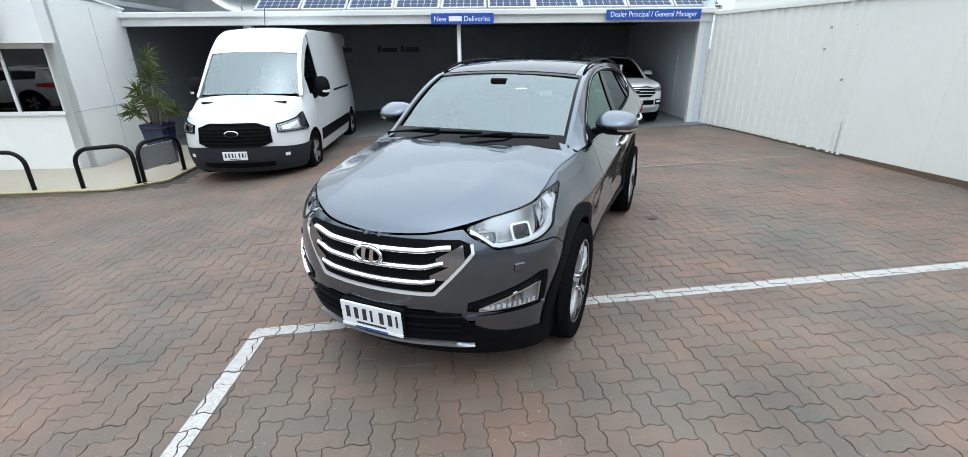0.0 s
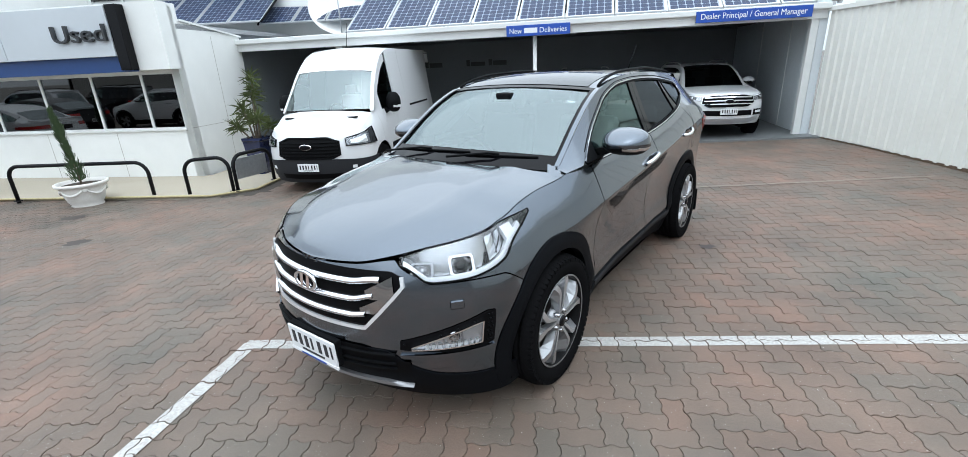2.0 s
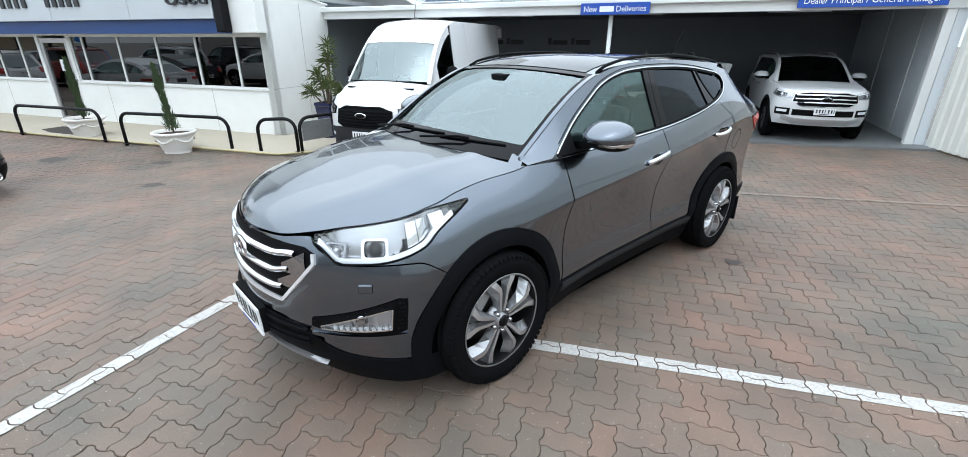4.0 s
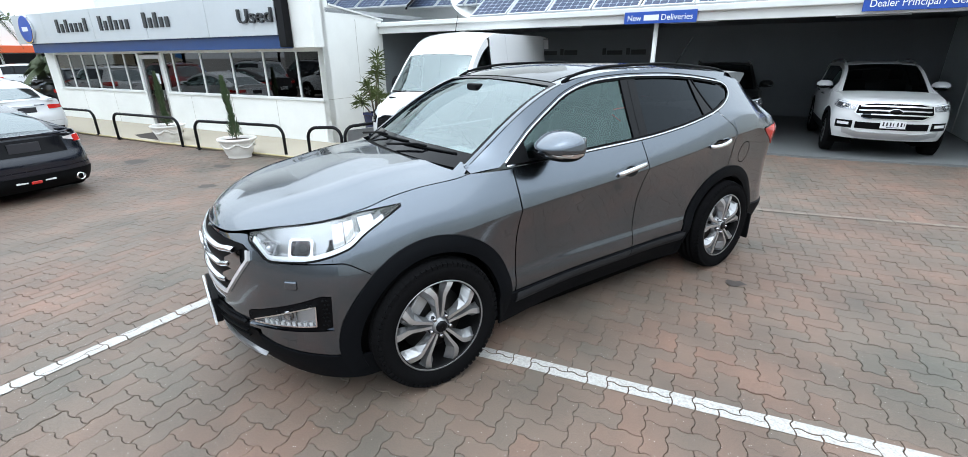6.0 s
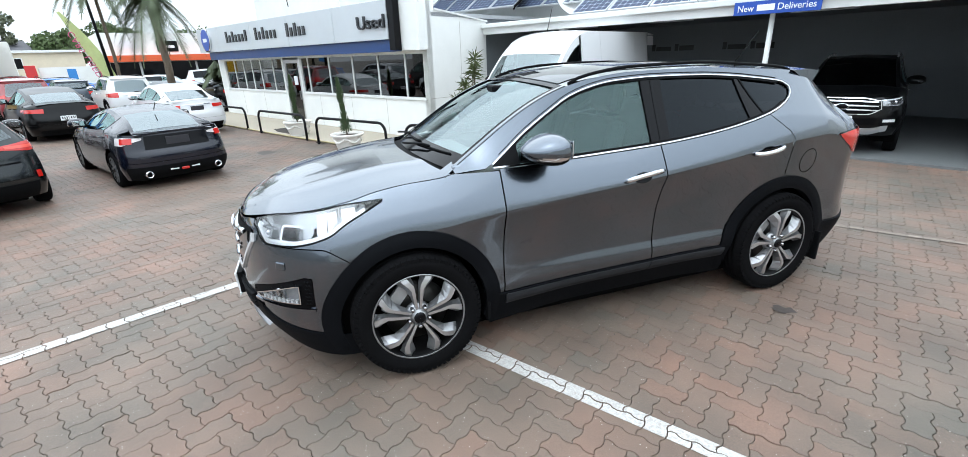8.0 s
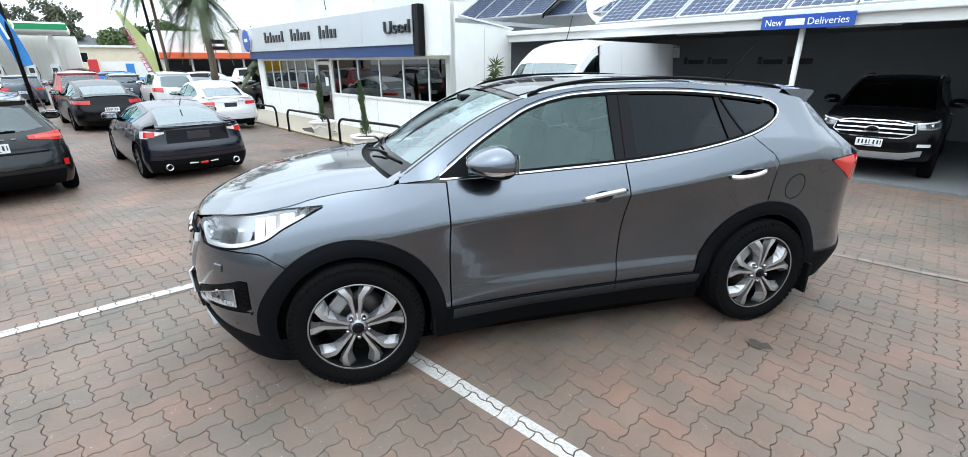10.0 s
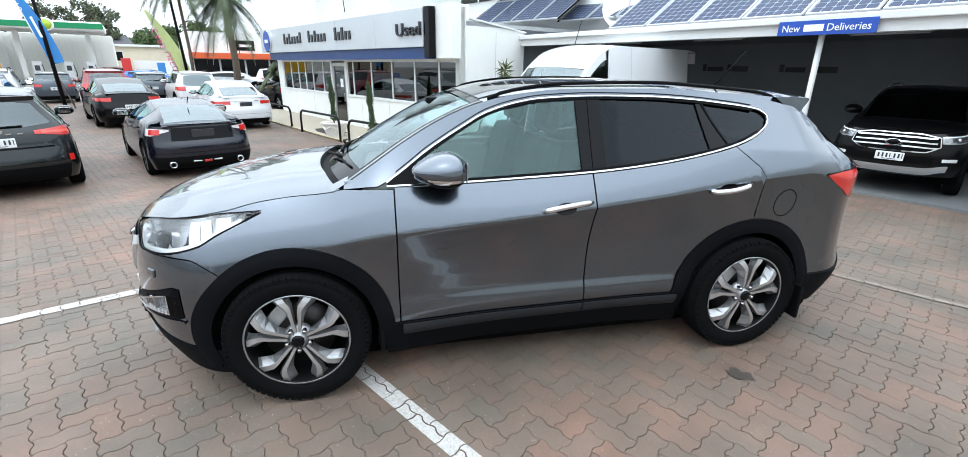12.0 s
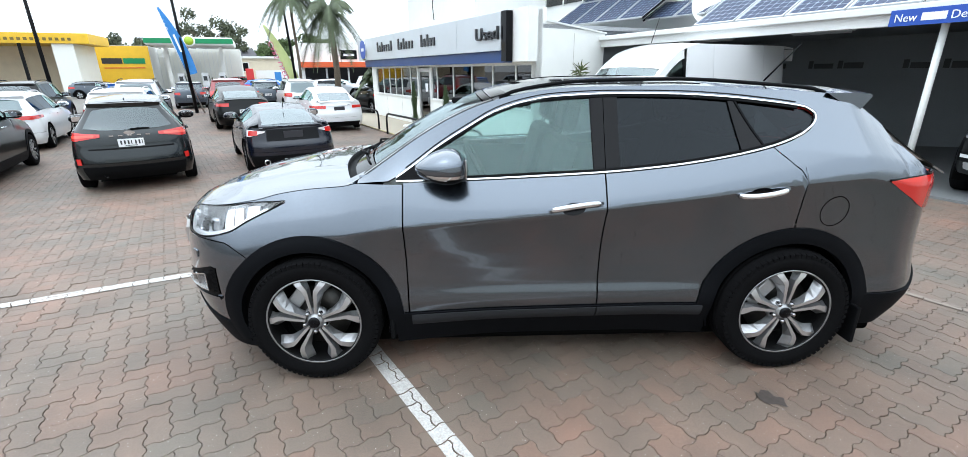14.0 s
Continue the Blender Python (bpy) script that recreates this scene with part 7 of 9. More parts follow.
rl, rw, be = sedan_curves(2.85, 1.05, 1.475, 1.02, 1.0, -0.45, -1.25, Wt=0.60)
vehicle("liftback", "white liftback with dark plate recess and red tail lamps", "car", M_WHITECAR, (-14.55, 5.25), 185, ground_z(-15, 5.2), 0.96, 2.85, 1.05, 0.925, 0.20,
        [(-0.45, 0.98), (0.0, 0.95), (0.38, 0.86)], -0.45, rl, rw, be, 0.33, 0.225, (-0.8, -1.65, -2.55, -3.05), None, rear_plain(0.80, 0.905, 0.46, 0.22, 0.80, True, True), rear_glass=(-2.85, -3.42), seam_x=(-2.65, -1.6, -0.5))
rl, rw, be = sedan_curves(2.915, 1.08, 1.47, 1.06, 1.0, -0.45, -1.25, Wt=0.60)
vehicle("sedan", "glossy black sedan with a boot spoiler and red tail lamps", "car", M_BLACKCAR, (-16.3, 2.2), 188, ground_z(-17, 2.2), 0.95, 2.915, 1.08, 0.95, 0.20,
        [(-0.45, 0.98), (0.0, 0.95), (0.38, 0.86)], -0.45, rl, rw, be, 0.335, 0.24, (-0.8, -1.7, -2.6, -3.1), None, rear_plain(0.83, 0.95, 0.50, 0.18, 0.66), style="dark", rear_glass=(-2.85, -3.42), seam_x=(-2.7, -1.65, -0.5))


def suv_curves(wb, ro, H, deck=1.12, cowl_z=1.10, cowl=-0.35, head=-1.1, Wt=0.62):
    end = -wb - ro + 0.10
    rl = [(cowl, cowl_z), (cowl - 0.40, cowl_z + (H - cowl_z) * 0.62), (head, H - 0.06), (head - 0.5, H - 0.005), (-wb * 0.8, H - 0.01), (-wb - ro * 0.2, H - 0.045), (-wb - ro * 0.46, H - 0.07), (end, H - 0.10)]
    rw = [(end, 0.70), (-wb * 0.9, Wt), (head, Wt + 0.02), (cowl, 0.74)]
    be = [(end, deck - 0.02), (-wb, cowl_z + 0.06), (-wb * 0.5, cowl_z + 0.01), (cowl, cowl_z - 0.01), (0.3, cowl_z - 0.06)]
    return rl, rw, be


def plain_suv(name, label, m, at, face, H, W=0.92, wb=2.69, lamp=(0.85, 1.05, 0.56), bars=1, z=None, grp="cars in the yard", style="five"):
    rl, rw, be = suv_curves(wb, 0.95, H)
    return vehicle(name, label, "car", m, at, face, ground_z(at[0], at[1]) if z is None else z, 0.9, wb, 0.95, W, 0.24, [(-0.35, 1.08), (0.0, 1.05), (0.36, 0.97)], -0.35, rl, rw, be, 0.355, 0.23,
                   (-0.72, -1.5, -2.35, -2.95), M_GLASSD, rear_plain(*lamp, 0.16, 0.85, False, True), hood_front=0.85, clad=True, roof_bars=bars, hatch=2, group=grp, style=style)


plain_suv("family_suv", "dark red SUV with tall red tail lamps", M_REDCAR, (-23.0, 1.45), 185, 1.70, lamp=(0.85, 1.15, 0.66))
plain_suv("compact_suv", "white compact SUV with dark rear window", M_WHITECAR, (-22.6, 4.75), 185, 1.66)
plain_suv("compact_suv", "silver-white SUV with roof rails behind the hatchback", M_WHITECAR, (-13.6, -0.95), 184, 1.54, bars=2)
plain_suv("family_suv", "silver SUV with a wide rear window", M_SILVERCAR, (-20.5, -1.75), 185, 1.72)
plain_suv("large_suv", "black SUV with bright wheels beside the hatchback", M_BLACKCAR, (-7.15, -2.72), 185, 1.70, 0.95, 2.85, style="ten")
plain_suv("large_suv", "near-black SUV with chrome window line", M_BLACKCAR, (-19.6, -5.3), 184, 1.72)
rl, rw, be = sedan_curves(2.85, 1.05, 1.50, 1.0, 1.0, -0.45, -1.25, Wt=0.60, hatch=True)
vehicle("estate_car", "white estate car with long red tail lamps", "car", M_WHITECAR, (-13.2, -3.55), 186, ground_z(-14, -3.5), 0.96, 2.85, 1.05, 0.925, 0.20,
        [(-0.45, 0.98), (0.0, 0.95), (0.38, 0.86)], -0.45, rl, rw, be, 0.33, 0.225, (-0.8, -1.65, -2.55, -3.35), M_GLASSD, rear_plain(0.84, 0.95, 0.44, 0.24, 0.76), roof_bars=2, hatch=1, seam_x=(-2.65, -1.6, -0.5))
rl, rw, be = sedan_curves(2.55, 0.75, 1.48, 1.0, 1.0, -0.40, -1.15, hatch=True)
for nm, lb, mm, at in (("small_hatch", "slate grey small hatchback with red tail lamps", M_SLATECAR, (-29.5, -0.9)), ("small_hatch", "bright blue small hatchback parked by the street", M_BLUECAR, (-30.0, -4.2)), ("small_hatch", "dark hatchback seen between parked cars", M_SLATECAR, (-29.0, 3.2))):
    vehicle(nm, lb, "car", mm, at, 185, ground_z(*at), 0.85, 2.55, 0.75, 0.86, 0.20, [(-0.4, 0.98), (0.0, 0.95), (0.35, 0.88)], -0.40, rl, rw, be, 0.31, 0.21, (-0.75, -1.5, -2.3, -2.75), None,
            rear_plain(0.78, 0.92, 0.50, 0.15, 0.70), hatch=1)


# ---------- the shelter's two big SUVs and the white van ----------
def front_big(paint_m, bumper_m):
    def f(car, sh, uc):
        yw = lambda u, z=0.9: abs(sh.at(u, z).y)
        for s in (1, -1):
            h = new("headlamp")
            h.parent = car
            a, b = sh.xcf - 0.06, sh.ufront(0.57, 0.95)
            t = lambda u: (u - a) / (b - a)
            lo, hi = (lambda u: 0.955 - 0.055 * min(t(u) * 1.6, 1)), (lambda u: 1.055 - 0.045 * t(u))
            skin("reflector", sh, span(a, b, 14, s), lo, hi, 4, M_LAMPG, h, 0.004, 0.02)
            skin("dark_insert", sh, span(a + 0.30 * (b - a), b - 0.10, 8, s), lambda u: lo(u) + 0.025, lambda u: hi(u) - 0.03, 3, M_LAMPD, h, 0.008, 0.0)
            skin("light_guide", sh, span(a + 0.1, b, 8, s), lambda u: hi(u) - 0.022, lambda u: hi(u) - 0.006, 2, M_REFL, h, 0.012, 0.008)
            up = a + 0.62 * (b - a)
            n = sh.normal(up, 0.96, s)
            o = lathe("projector", [(0.036, 0.0), (0.036, 0.012), (0.028, 0.016), (0.012, 0.024), (0.001, 0.026)], M_CHROME, h, 16)
            o.matrix_local = Matrix.Translation(sh.at(up, 0.965, s) + n * 0.004) @ n.to_track_quat("Z", "Y").to_matrix().to_4x4()
            ln = skin("lens", sh, span(a, b, 14, s), lo, hi, 4, M_LENS, h, 0.03, 0)
            ln.visible_shadow = False
            fo, fi = sh.ufront(0.82, 0.6), sh.ufront(0.58, 0.6)
            skin("fog_surround", sh, span(fo, fi, 8, s), lambda u: 0.56, lambda u: 0.70, 3, M_BLACKP, car, 0.006, 0.0)
            skin("fog_lamp", sh, span(fo + 0.04, fi - 0.04, 6, s), lambda u: 0.615, lambda u: 0.665, 2, M_REFL, car, 0.012, 0.01)
        g = new("grille")
        g.parent = car
        g["label"] = "wide grille with three bright chrome bars and oval badge"
        gu = sh.ufront(0.56, 0.9)
        lo, hi = (lambda u: 0.755 + 0.10 * sstep(yw(u), 0.38, 0.60)), (lambda u: 1.030 - 0.045 * sstep(yw(u), 0.3, 0.60))
        skin("backing", sh, wrap_front(sh, gu, 18), lo, hi, 5, M_HEX, g, 0.004, 0)
        for zc in (0.980, 0.908, 0.836):
            skin("chrome_bar", sh, wrap_front(sh, sh.ufront(0.52 if zc > 0.8 else 0.42, 0.9), 14), lambda u: zc - 0.012 - 0.01 * sstep(yw(u), 0.2, 0.5), lambda u: zc + 0.012 - 0.012 * sstep(yw(u), 0.2, 0.5), 2, M_CHROME, g, 0.024, 0.02)
        for s in (1, -1):
            strip("chrome_frame", sh, [(u, hi(u)) for u in linspace(uc, gu, 10)] + [(u, lo(u)) for u in linspace(gu, uc, 10)], 0.022, 0.018, M_CHROME, g, s)
        p = sh.at(uc, 0.895)
        o = lathe("badge", [(0.085, 0.0), (0.085, 0.012), (0.07, 0.018), (0.001, 0.018)], M_GLOSSB, g, 28)
        o.matrix_local = Matrix.Translation((p.x + 0.02, 0, 0.895)) @ Matrix.Diagonal((1, 1, 0.42, 1)) @ pose(0, 0, 0, 0, 90)
        o = lathe("badge_rim", [(0.112, 0.0), (0.112, 0.010), (0.10, 0.012)], M_CHROME, g, 28)
        o.matrix_local = Matrix.Translation((p.x + 0.02, 0, 0.895)) @ Matrix.Diagonal((1, 1, 0.45, 1)) @ pose(0, 0, 0, 0, 90)
        skin("lower_intake", sh, wrap_front(sh, sh.ufront(0.54, 0.6), 14), lambda u: 0.565, lambda u: 0.685, 3, M_HEX, car, 0.006, 0)
        skin("skid_plate", sh, wrap_front(sh, sh.ufront(0.70, 0.5), 20), lambda u: 0.40 + 0.06 * sstep(yw(u, 0.5), 0.45, 0.70), lambda u: 0.505 + 0.05 * sstep(yw(u, 0.5), 0.45, 0.70), 4, bumper_m, car, 0.022, 0.03, "silver lower bumper guard")
        number_plate(car, Matrix.Translation((sh.nose(0.66) + 0.045, 0.0, 0.665)) @ Matrix.Rotation(math.pi / 2, 4, "Z"))
        for y0, y1 in ((-0.55, 0.05), (0.0, 0.52)):
            tube("wiper", [(-0.30 + 0.10 * (1 - (y / 0.7) ** 2), y, 1.185) for y in linspace(y0, y1, 6)], 0.010, M_BLACKP, car, 6)
    return f


def big_suv(name, label, m, bumper_m, at, face, z):
    wb, ro, H = 2.85, 1.05, 1.80
    rl = [(-0.38, 1.15), (-0.72, 1.39), (-1.0, 1.55), (-1.35, 1.645), (-1.9, 1.69), (-3.0, 1.68), (-3.5, 1.64), (-3.68, 1.48), (-3.80, 1.13)]
    rw = [(-3.8, 0.72), (-2.5, 0.63), (-1.2, 0.65), (-0.38, 0.76)]
    be = [(-3.8, 1.14), (-2.5, 1.20), (-1.4, 1.17), (-0.38, 1.155), (0.3, 1.12)]
    return vehicle(name, label, "car", m, at, face, z, 0.92, wb, ro, 0.93, 0.36, [(-0.38, 1.15), (0.0, 1.14), (0.38, 1.10)], -0.38, rl, rw, be, 0.385, 0.24,
                   (-0.72, -1.55, -2.45, -3.25), M_GLASSD, None, front_big(m, bumper_m), "dark", 1.02, "shelter vehicles", True, roof_bars=2, rear_glass=(-3.52, -3.7), shaded_screen=True, size=0.86,
                   nose=[(0.36, 0.84), (0.5, 0.93), (0.7, 0.94), (0.9, 0.925), (1.02, 0.885), (1.10, 0.80)], seam_x=(-2.45, -1.5, -0.45))


fz = lambda x: max(ground_z(x, 11.3) + 0.035, -0.36)
big_suv("offroad_suv", "white off-road SUV with chrome grille under the shelter", M_WHITECAR, M_SILVERCAR, (3.30, 11.02), -86, fz(3.0))
big_suv("offroad_suv", "black off-road SUV with silver bumper guard under the shelter", M_BLACKCAR, M_SILVERCAR, (0.74, 11.05), -83, fz(0.8))




def front_van(car, sh, uc):
    yw = lambda u, z=0.8: abs(sh.at(u, z).y)
    skin("lower_bumper", sh, wrap_front(sh, sh.xcf - 0.25, 24), lambda u: 0.20, lambda u: 0.60 - 0.03 * sstep(yw(u), 0.4, 0.9), 6, M_VANBUMP, car, 0.012, 0.03, "dark grey plastic bumper")
    g = new("grille")
    g.parent = car
    g["label"] = "large black slatted grille with an oval blue badge"
    gu = sh.ufront(0.54, 0.8)
    lo, hi = (lambda u: 0.615 + 0.05 * sstep(yw(u), 0.40, 0.54)), (lambda u: 0.950 - 0.06 * sstep(yw(u), 0.34, 0.54))
    skin("backing", sh, wrap_front(sh, gu, 18), lo, hi, 5, M_HEX, g, 0.004, 0)
    for zc in (0.665, 0.72, 0.775, 0.83, 0.885):
        skin("slat", sh, wrap_front(sh, sh.ufront(0.51, 0.8), 14), lambda u: zc - 0.013, lambda u: zc + 0.013, 2, M_BLACKP, g, 0.022, 0.02)
    for s in (1, -1):
        strip("grille_frame", sh, [(u, hi(u)) for u in linspace(uc, gu, 10)] + [(u, lo(u)) for u in linspace(gu, uc, 10)], 0.03, 0.02, M_BLACKP, g, s)
        h = new("headlamp")
        h.parent = car
        a, b = sh.xcf - 0.10, sh.ufront(0.635, 0.85)
        t = lambda u: (u - a) / (b - a)
        l2, h2 = (lambda u: 0.80 + 0.01 * t(u)), (lambda u: 1.055 - 0.13 * t(u))
        skin("reflector", sh, span(a, b, 12, s), l2, h2, 4, M_LAMPI, h, 0.004, 0.02)
        strip("lamp_seal", sh, [(u, l2(u)) for u in linspace(a, b, 12)] + [(u, h2(u)) for u in linspace(b, a, 12)] + [(a, l2(a))], 0.016, 0.028, M_BLACKP, h, s)
        skin("dark_insert", sh, span(a + 0.04 * (b - a), a + 0.34 * (b - a), 6, s), lambda u: l2(u) + 0.02, lambda u: h2(u) - 0.02, 3, M_LAMPD, h, 0.010, 0.01)
        skin("lamp_bowl", sh, span(a + 0.45 * (b - a), b - 0.10 * (b - a), 6, s), lambda u: l2(u) + 0.03, lambda u: h2(u) - 0.04, 3, M_CHROME, h, 0.010, 0.01)
        ln = skin("lens", sh, span(a, b, 12, s), l2, h2, 4, M_LENS, h, 0.025, 0)
        ln.visible_shadow = False
        skin("fog_lamp", sh, span(sh.ufront(0.76, 0.5), sh.ufront(0.70, 0.5), 3, s), lambda u: 0.43, lambda u: 0.48, 2, M_REFL, car, 0.02, 0.01)
    p = sh.at(uc, 0.805)
    o = lathe("badge", [(0.095, 0.0), (0.095, 0.014), (0.08, 0.02), (0.001, 0.02)], M_GLOSSB, g, 28)
    o.matrix_local = Matrix.Translation((p.x + 0.03, 0, 0.815)) @ Matrix.Diagonal((1, 1, 0.42, 1)) @ pose(0, 0, 0, 0, 90)
    o = lathe("badge_rim", [(0.110, 0.0), (0.110, 0.012), (0.094, 0.016)], M_CHROME, g, 28)
    o.matrix_local = Matrix.Translation((p.x + 0.03, 0, 0.815)) @ Matrix.Diagonal((1, 1, 0.45, 1)) @ pose(0, 0, 0, 0, 90)
    skin("lower_intake", sh, wrap_front(sh, sh.ufront(0.55, 0.4), 12), lambda u: 0.28, lambda u: 0.36, 2, M_HEX, car, 0.018, 0)
    number_plate(car, Matrix.Translation((sh.nose(0.47) + 0.035, 0.0, 0.475)) @ Matrix.Rotation(math.pi / 2, 4, "Z"))
    for y in (0.42, -0.42):
        box("bonnet_vent", 0.28, 0.36, y - 0.26, y + 0.26, 1.212, 1.236, M_BLACKP, car, 0.008, m=None)
    for y0, y1 in ((-0.72, 0.05), (-0.02, 0.70)):
        tube("wiper", [(0.12 + 0.18 * (1 - (y / 0.85) ** 2), y, 1.30 + 0.10 * (y1 - y) / (y1 - y0) * 0 + 0.03) for y in linspace(y0, y1, 6)], 0.012, M_BLACKP, car, 6)
    for s in (1, -1):
        skin("side_moulding", sh, span(-2.9, -0.45, 16, s), lambda u: 0.46, lambda u: 0.66, 3, M_CLAD, car, 0.012)
        skin("door_rail", sh, span(-3.3, -1.9, 10, s), lambda u: 1.22, lambda u: 1.26, 2, M_BLACKP, car, 0.006)
    tube("aerial", [(-0.9, 0.1, 2.42), (-1.05, 0.1, 2.85)], 0.008, M_BLACKP, car, 6, 0.003)


rl = [(0.05, 1.30), (-0.20, 1.62), (-0.42, 1.88), (-0.66, 2.10), (-0.95, 2.28), (-1.4, 2.38), (-3.6, 2.38), (-4.15, 2.34), (-4.20, 2.1)]
rw = [(-4.2, 0.80), (-2.0, 0.78), (-0.95, 0.76), (-0.4, 0.80), (0.05, 0.88)]
be = [(-4.2, 1.5), (-2.0, 1.35), (-0.6, 1.30), (0.05, 1.27), (0.4, 1.13)]
vehicle("delivery_van", "white delivery van with black grille half inside the shelter", "van", M_WHITECAR, (-3.98, 7.50), -86, ground_z(-4, 9.0), 1.0, 3.30, 0.90, 1.0, 0.24,
        [(0.05, 1.28), (0.25, 1.20), (0.40, 1.12)], 0.05, rl, rw, be, 0.35, 0.21, (-0.30, -1.0), None, None, front_van, "five", 0.965, "shelter vehicles",
        nose=[(0.20, 0.90), (0.35, 0.98), (0.6, 1.0), (0.8, 0.985), (0.965, 0.93), (1.05, 0.85)], rear_glass=(-4.13, -4.16), dlo_drop=0.16, handles=1, bow_f=0.24, head_x=-0.50, seam_x=(-3.2, -1.75, -1.08, -0.1), detail=True, mirror_shape=(0.55, 0.75, 1.7))

# ---------- rails, planters and plants along the office ----------
def hoop_rail(a, b, h=0.72, label="bent black steel hoop rail on the footpath edge"):
    ga, gb = ground_z(*a) - 0.02, ground_z(*b) - 0.02
    A, B = Vector((*a, ga)), Vector((*b, gb))
    d = (B - A).normalized()
    r = 0.22
    t = thing("hoop_rail", Matrix.Identity(4), label, "railing", "hoop rails")
    pts = [A, A + Vector((0, 0, h - r))]
    for k in range(1, 7):
        q = math.pi / 2 * k / 6
        pts.append(A + d * r * (1 - math.cos(q)) + Vector((0, 0, h - r + r * math.sin(q))))
    for k in range(0, 7):
        q = math.pi / 2 * k / 6
        pts.append(B - d * r * (1 - math.sin(q)) + Vector((0, 0, h - r + r * math.cos(q))))
    pts.append(B)
    tube("hoop", pts, 0.033, M_BLACK, t, 12)
    for p in (A, B):
        lathe("foot_flange", [(0.07, 0), (0.07, 0.012), (0.036, 0.016)], M_BLACK, t, 14).location = p + Vector((0, 0, 0.06))
    return t


hoop_rail((-9.93, 6.95), (-7.35, 7.50))
hoop_rail((-13.4, 6.62), (-10.75, 6.98))
hoop_rail((-16.9, 6.3), (-14.6, 6.6))
hoop_rail((-6.62, 7.58), (-5.86, 7.82))
hoop_rail((-5.80, 7.86), (-5.66, 8.75), label="bent black hoop rail with a grey board at the footpath corner")
bd = thing("rail_board", pose(-5.86, 7.98, -0.12, 0, 0, 80), "grey weathered board fixed to the corner rail", "board")
box("board", 0, 0.72, -0.015, 0.015, 0, 0.38, M_STEEL, bd, 0.004)
mat_ = box("door_mat", -0.75, 0.75, -0.35, 0.35, 0.0, 0.02, mat("mat_brown", (0.035, 0.028, 0.024), 0.95, grain=0.3, scale=80), bevel=0.005)
mat_.matrix_world = pose(-12.9, 7.30, -0.345, 0, 0, 5)
tagged(mat_, "dark brown bristle doormat on the footpath", "doormat")


def conifer(parent, h, r, seed):
    rnd = random.Random(seed)
    tube("trunk", [(0, 0, 0), (0.02, 0.0, h * 0.5), (0.0, 0.01, h * 0.95)], 0.02, M_BARK, parent, 6, 0.006)
    vs, fs = [], []
    for i in range(900):
        t = rnd.random() ** 0.8
        z = 0.05 + t * h
        rr = r * (1 - t) ** 0.65 * (0.35 + 0.65 * rnd.random()) * (0.8 + 0.35 * math.sin(t * 9 + seed))
        a = rnd.random() * 6.283
        p = Vector((rr * math.cos(a), rr * math.sin(a), z))
        d = Vector((math.cos(a) * 0.45, math.sin(a) * 0.45, 1)).normalized() * (0.07 + 0.05 * rnd.random())
        w = Vector((-math.sin(a), math.cos(a), 0)) * 0.012
        b = len(vs)
        vs += [p - w, p + w, p + d * 0.6 + w * 0.7, p + d, p + d * 0.6 - w * 0.7]
        fs.append((b, b + 1, b + 2, b + 3, b + 4))
    mesh_ob("crown", vs, fs, M_CONIFER, parent)


def planter(x, y, z, lean, seed):
    t = thing("planter", pose(x, y, z), "white moulded planter with a thin leaning conifer", "planter", "white planters")
    wave = lambda a, h: 0.012 * math.sin(10 * a) if 0.12 < h < 0.40 else 0
    lathe("pot", [(0.24, 0), (0.25, 0.02), (0.235, 0.05), (0.27, 0.10), (0.31, 0.22), (0.34, 0.34), (0.36, 0.38), (0.40, 0.40), (0.405, 0.44), (0.385, 0.45), (0.36, 0.44), (0.34, 0.38)], M_TERRAW, t, 60, wave=wave)
    lathe("soil", [(0.35, 0.385), (0.2, 0.40), (0.01, 0.41)], M_SOIL, t, 20)
    for i in range(5):
        a0 = 2 * math.pi * i / 5
        g = [Vector((0.335 * math.cos(a0 + d), 0.335 * math.sin(a0 + d), 0.34 - 0.09 * (1 - (d / 0.55) ** 2))) for d in linspace(-0.55, 0.55, 8)]
        tube("garland", g, 0.022, M_TERRAW, t, 6)
        for d in (-0.6,):
            lathe("rosette", [(0.05, 0), (0.045, 0.02), (0.02, 0.03), (0.001, 0.03)], M_TERRAW, t, 10).matrix_local = Matrix.Translation((0.33 * math.cos(a0 + d), 0.33 * math.sin(a0 + d), 0.34)) @ Vector((math.cos(a0 + d), math.sin(a0 + d), 0)).to_track_quat("Z", "Y").to_matrix().to_4x4()
    c = new("conifer")
    c.parent = t
    c.matrix_local = pose(0, 0, 0.40, lean[0], lean[1])
    conifer(c, 1.25, 0.15, seed)


planter(-8.35, 7.02, ground_z(-8.35, 7.0) - 0.02, (0, -7), 1)
planter(-11.7, 7.15, ground_z(-11.7, 7.1) + 0.02, (0, -2), 2)


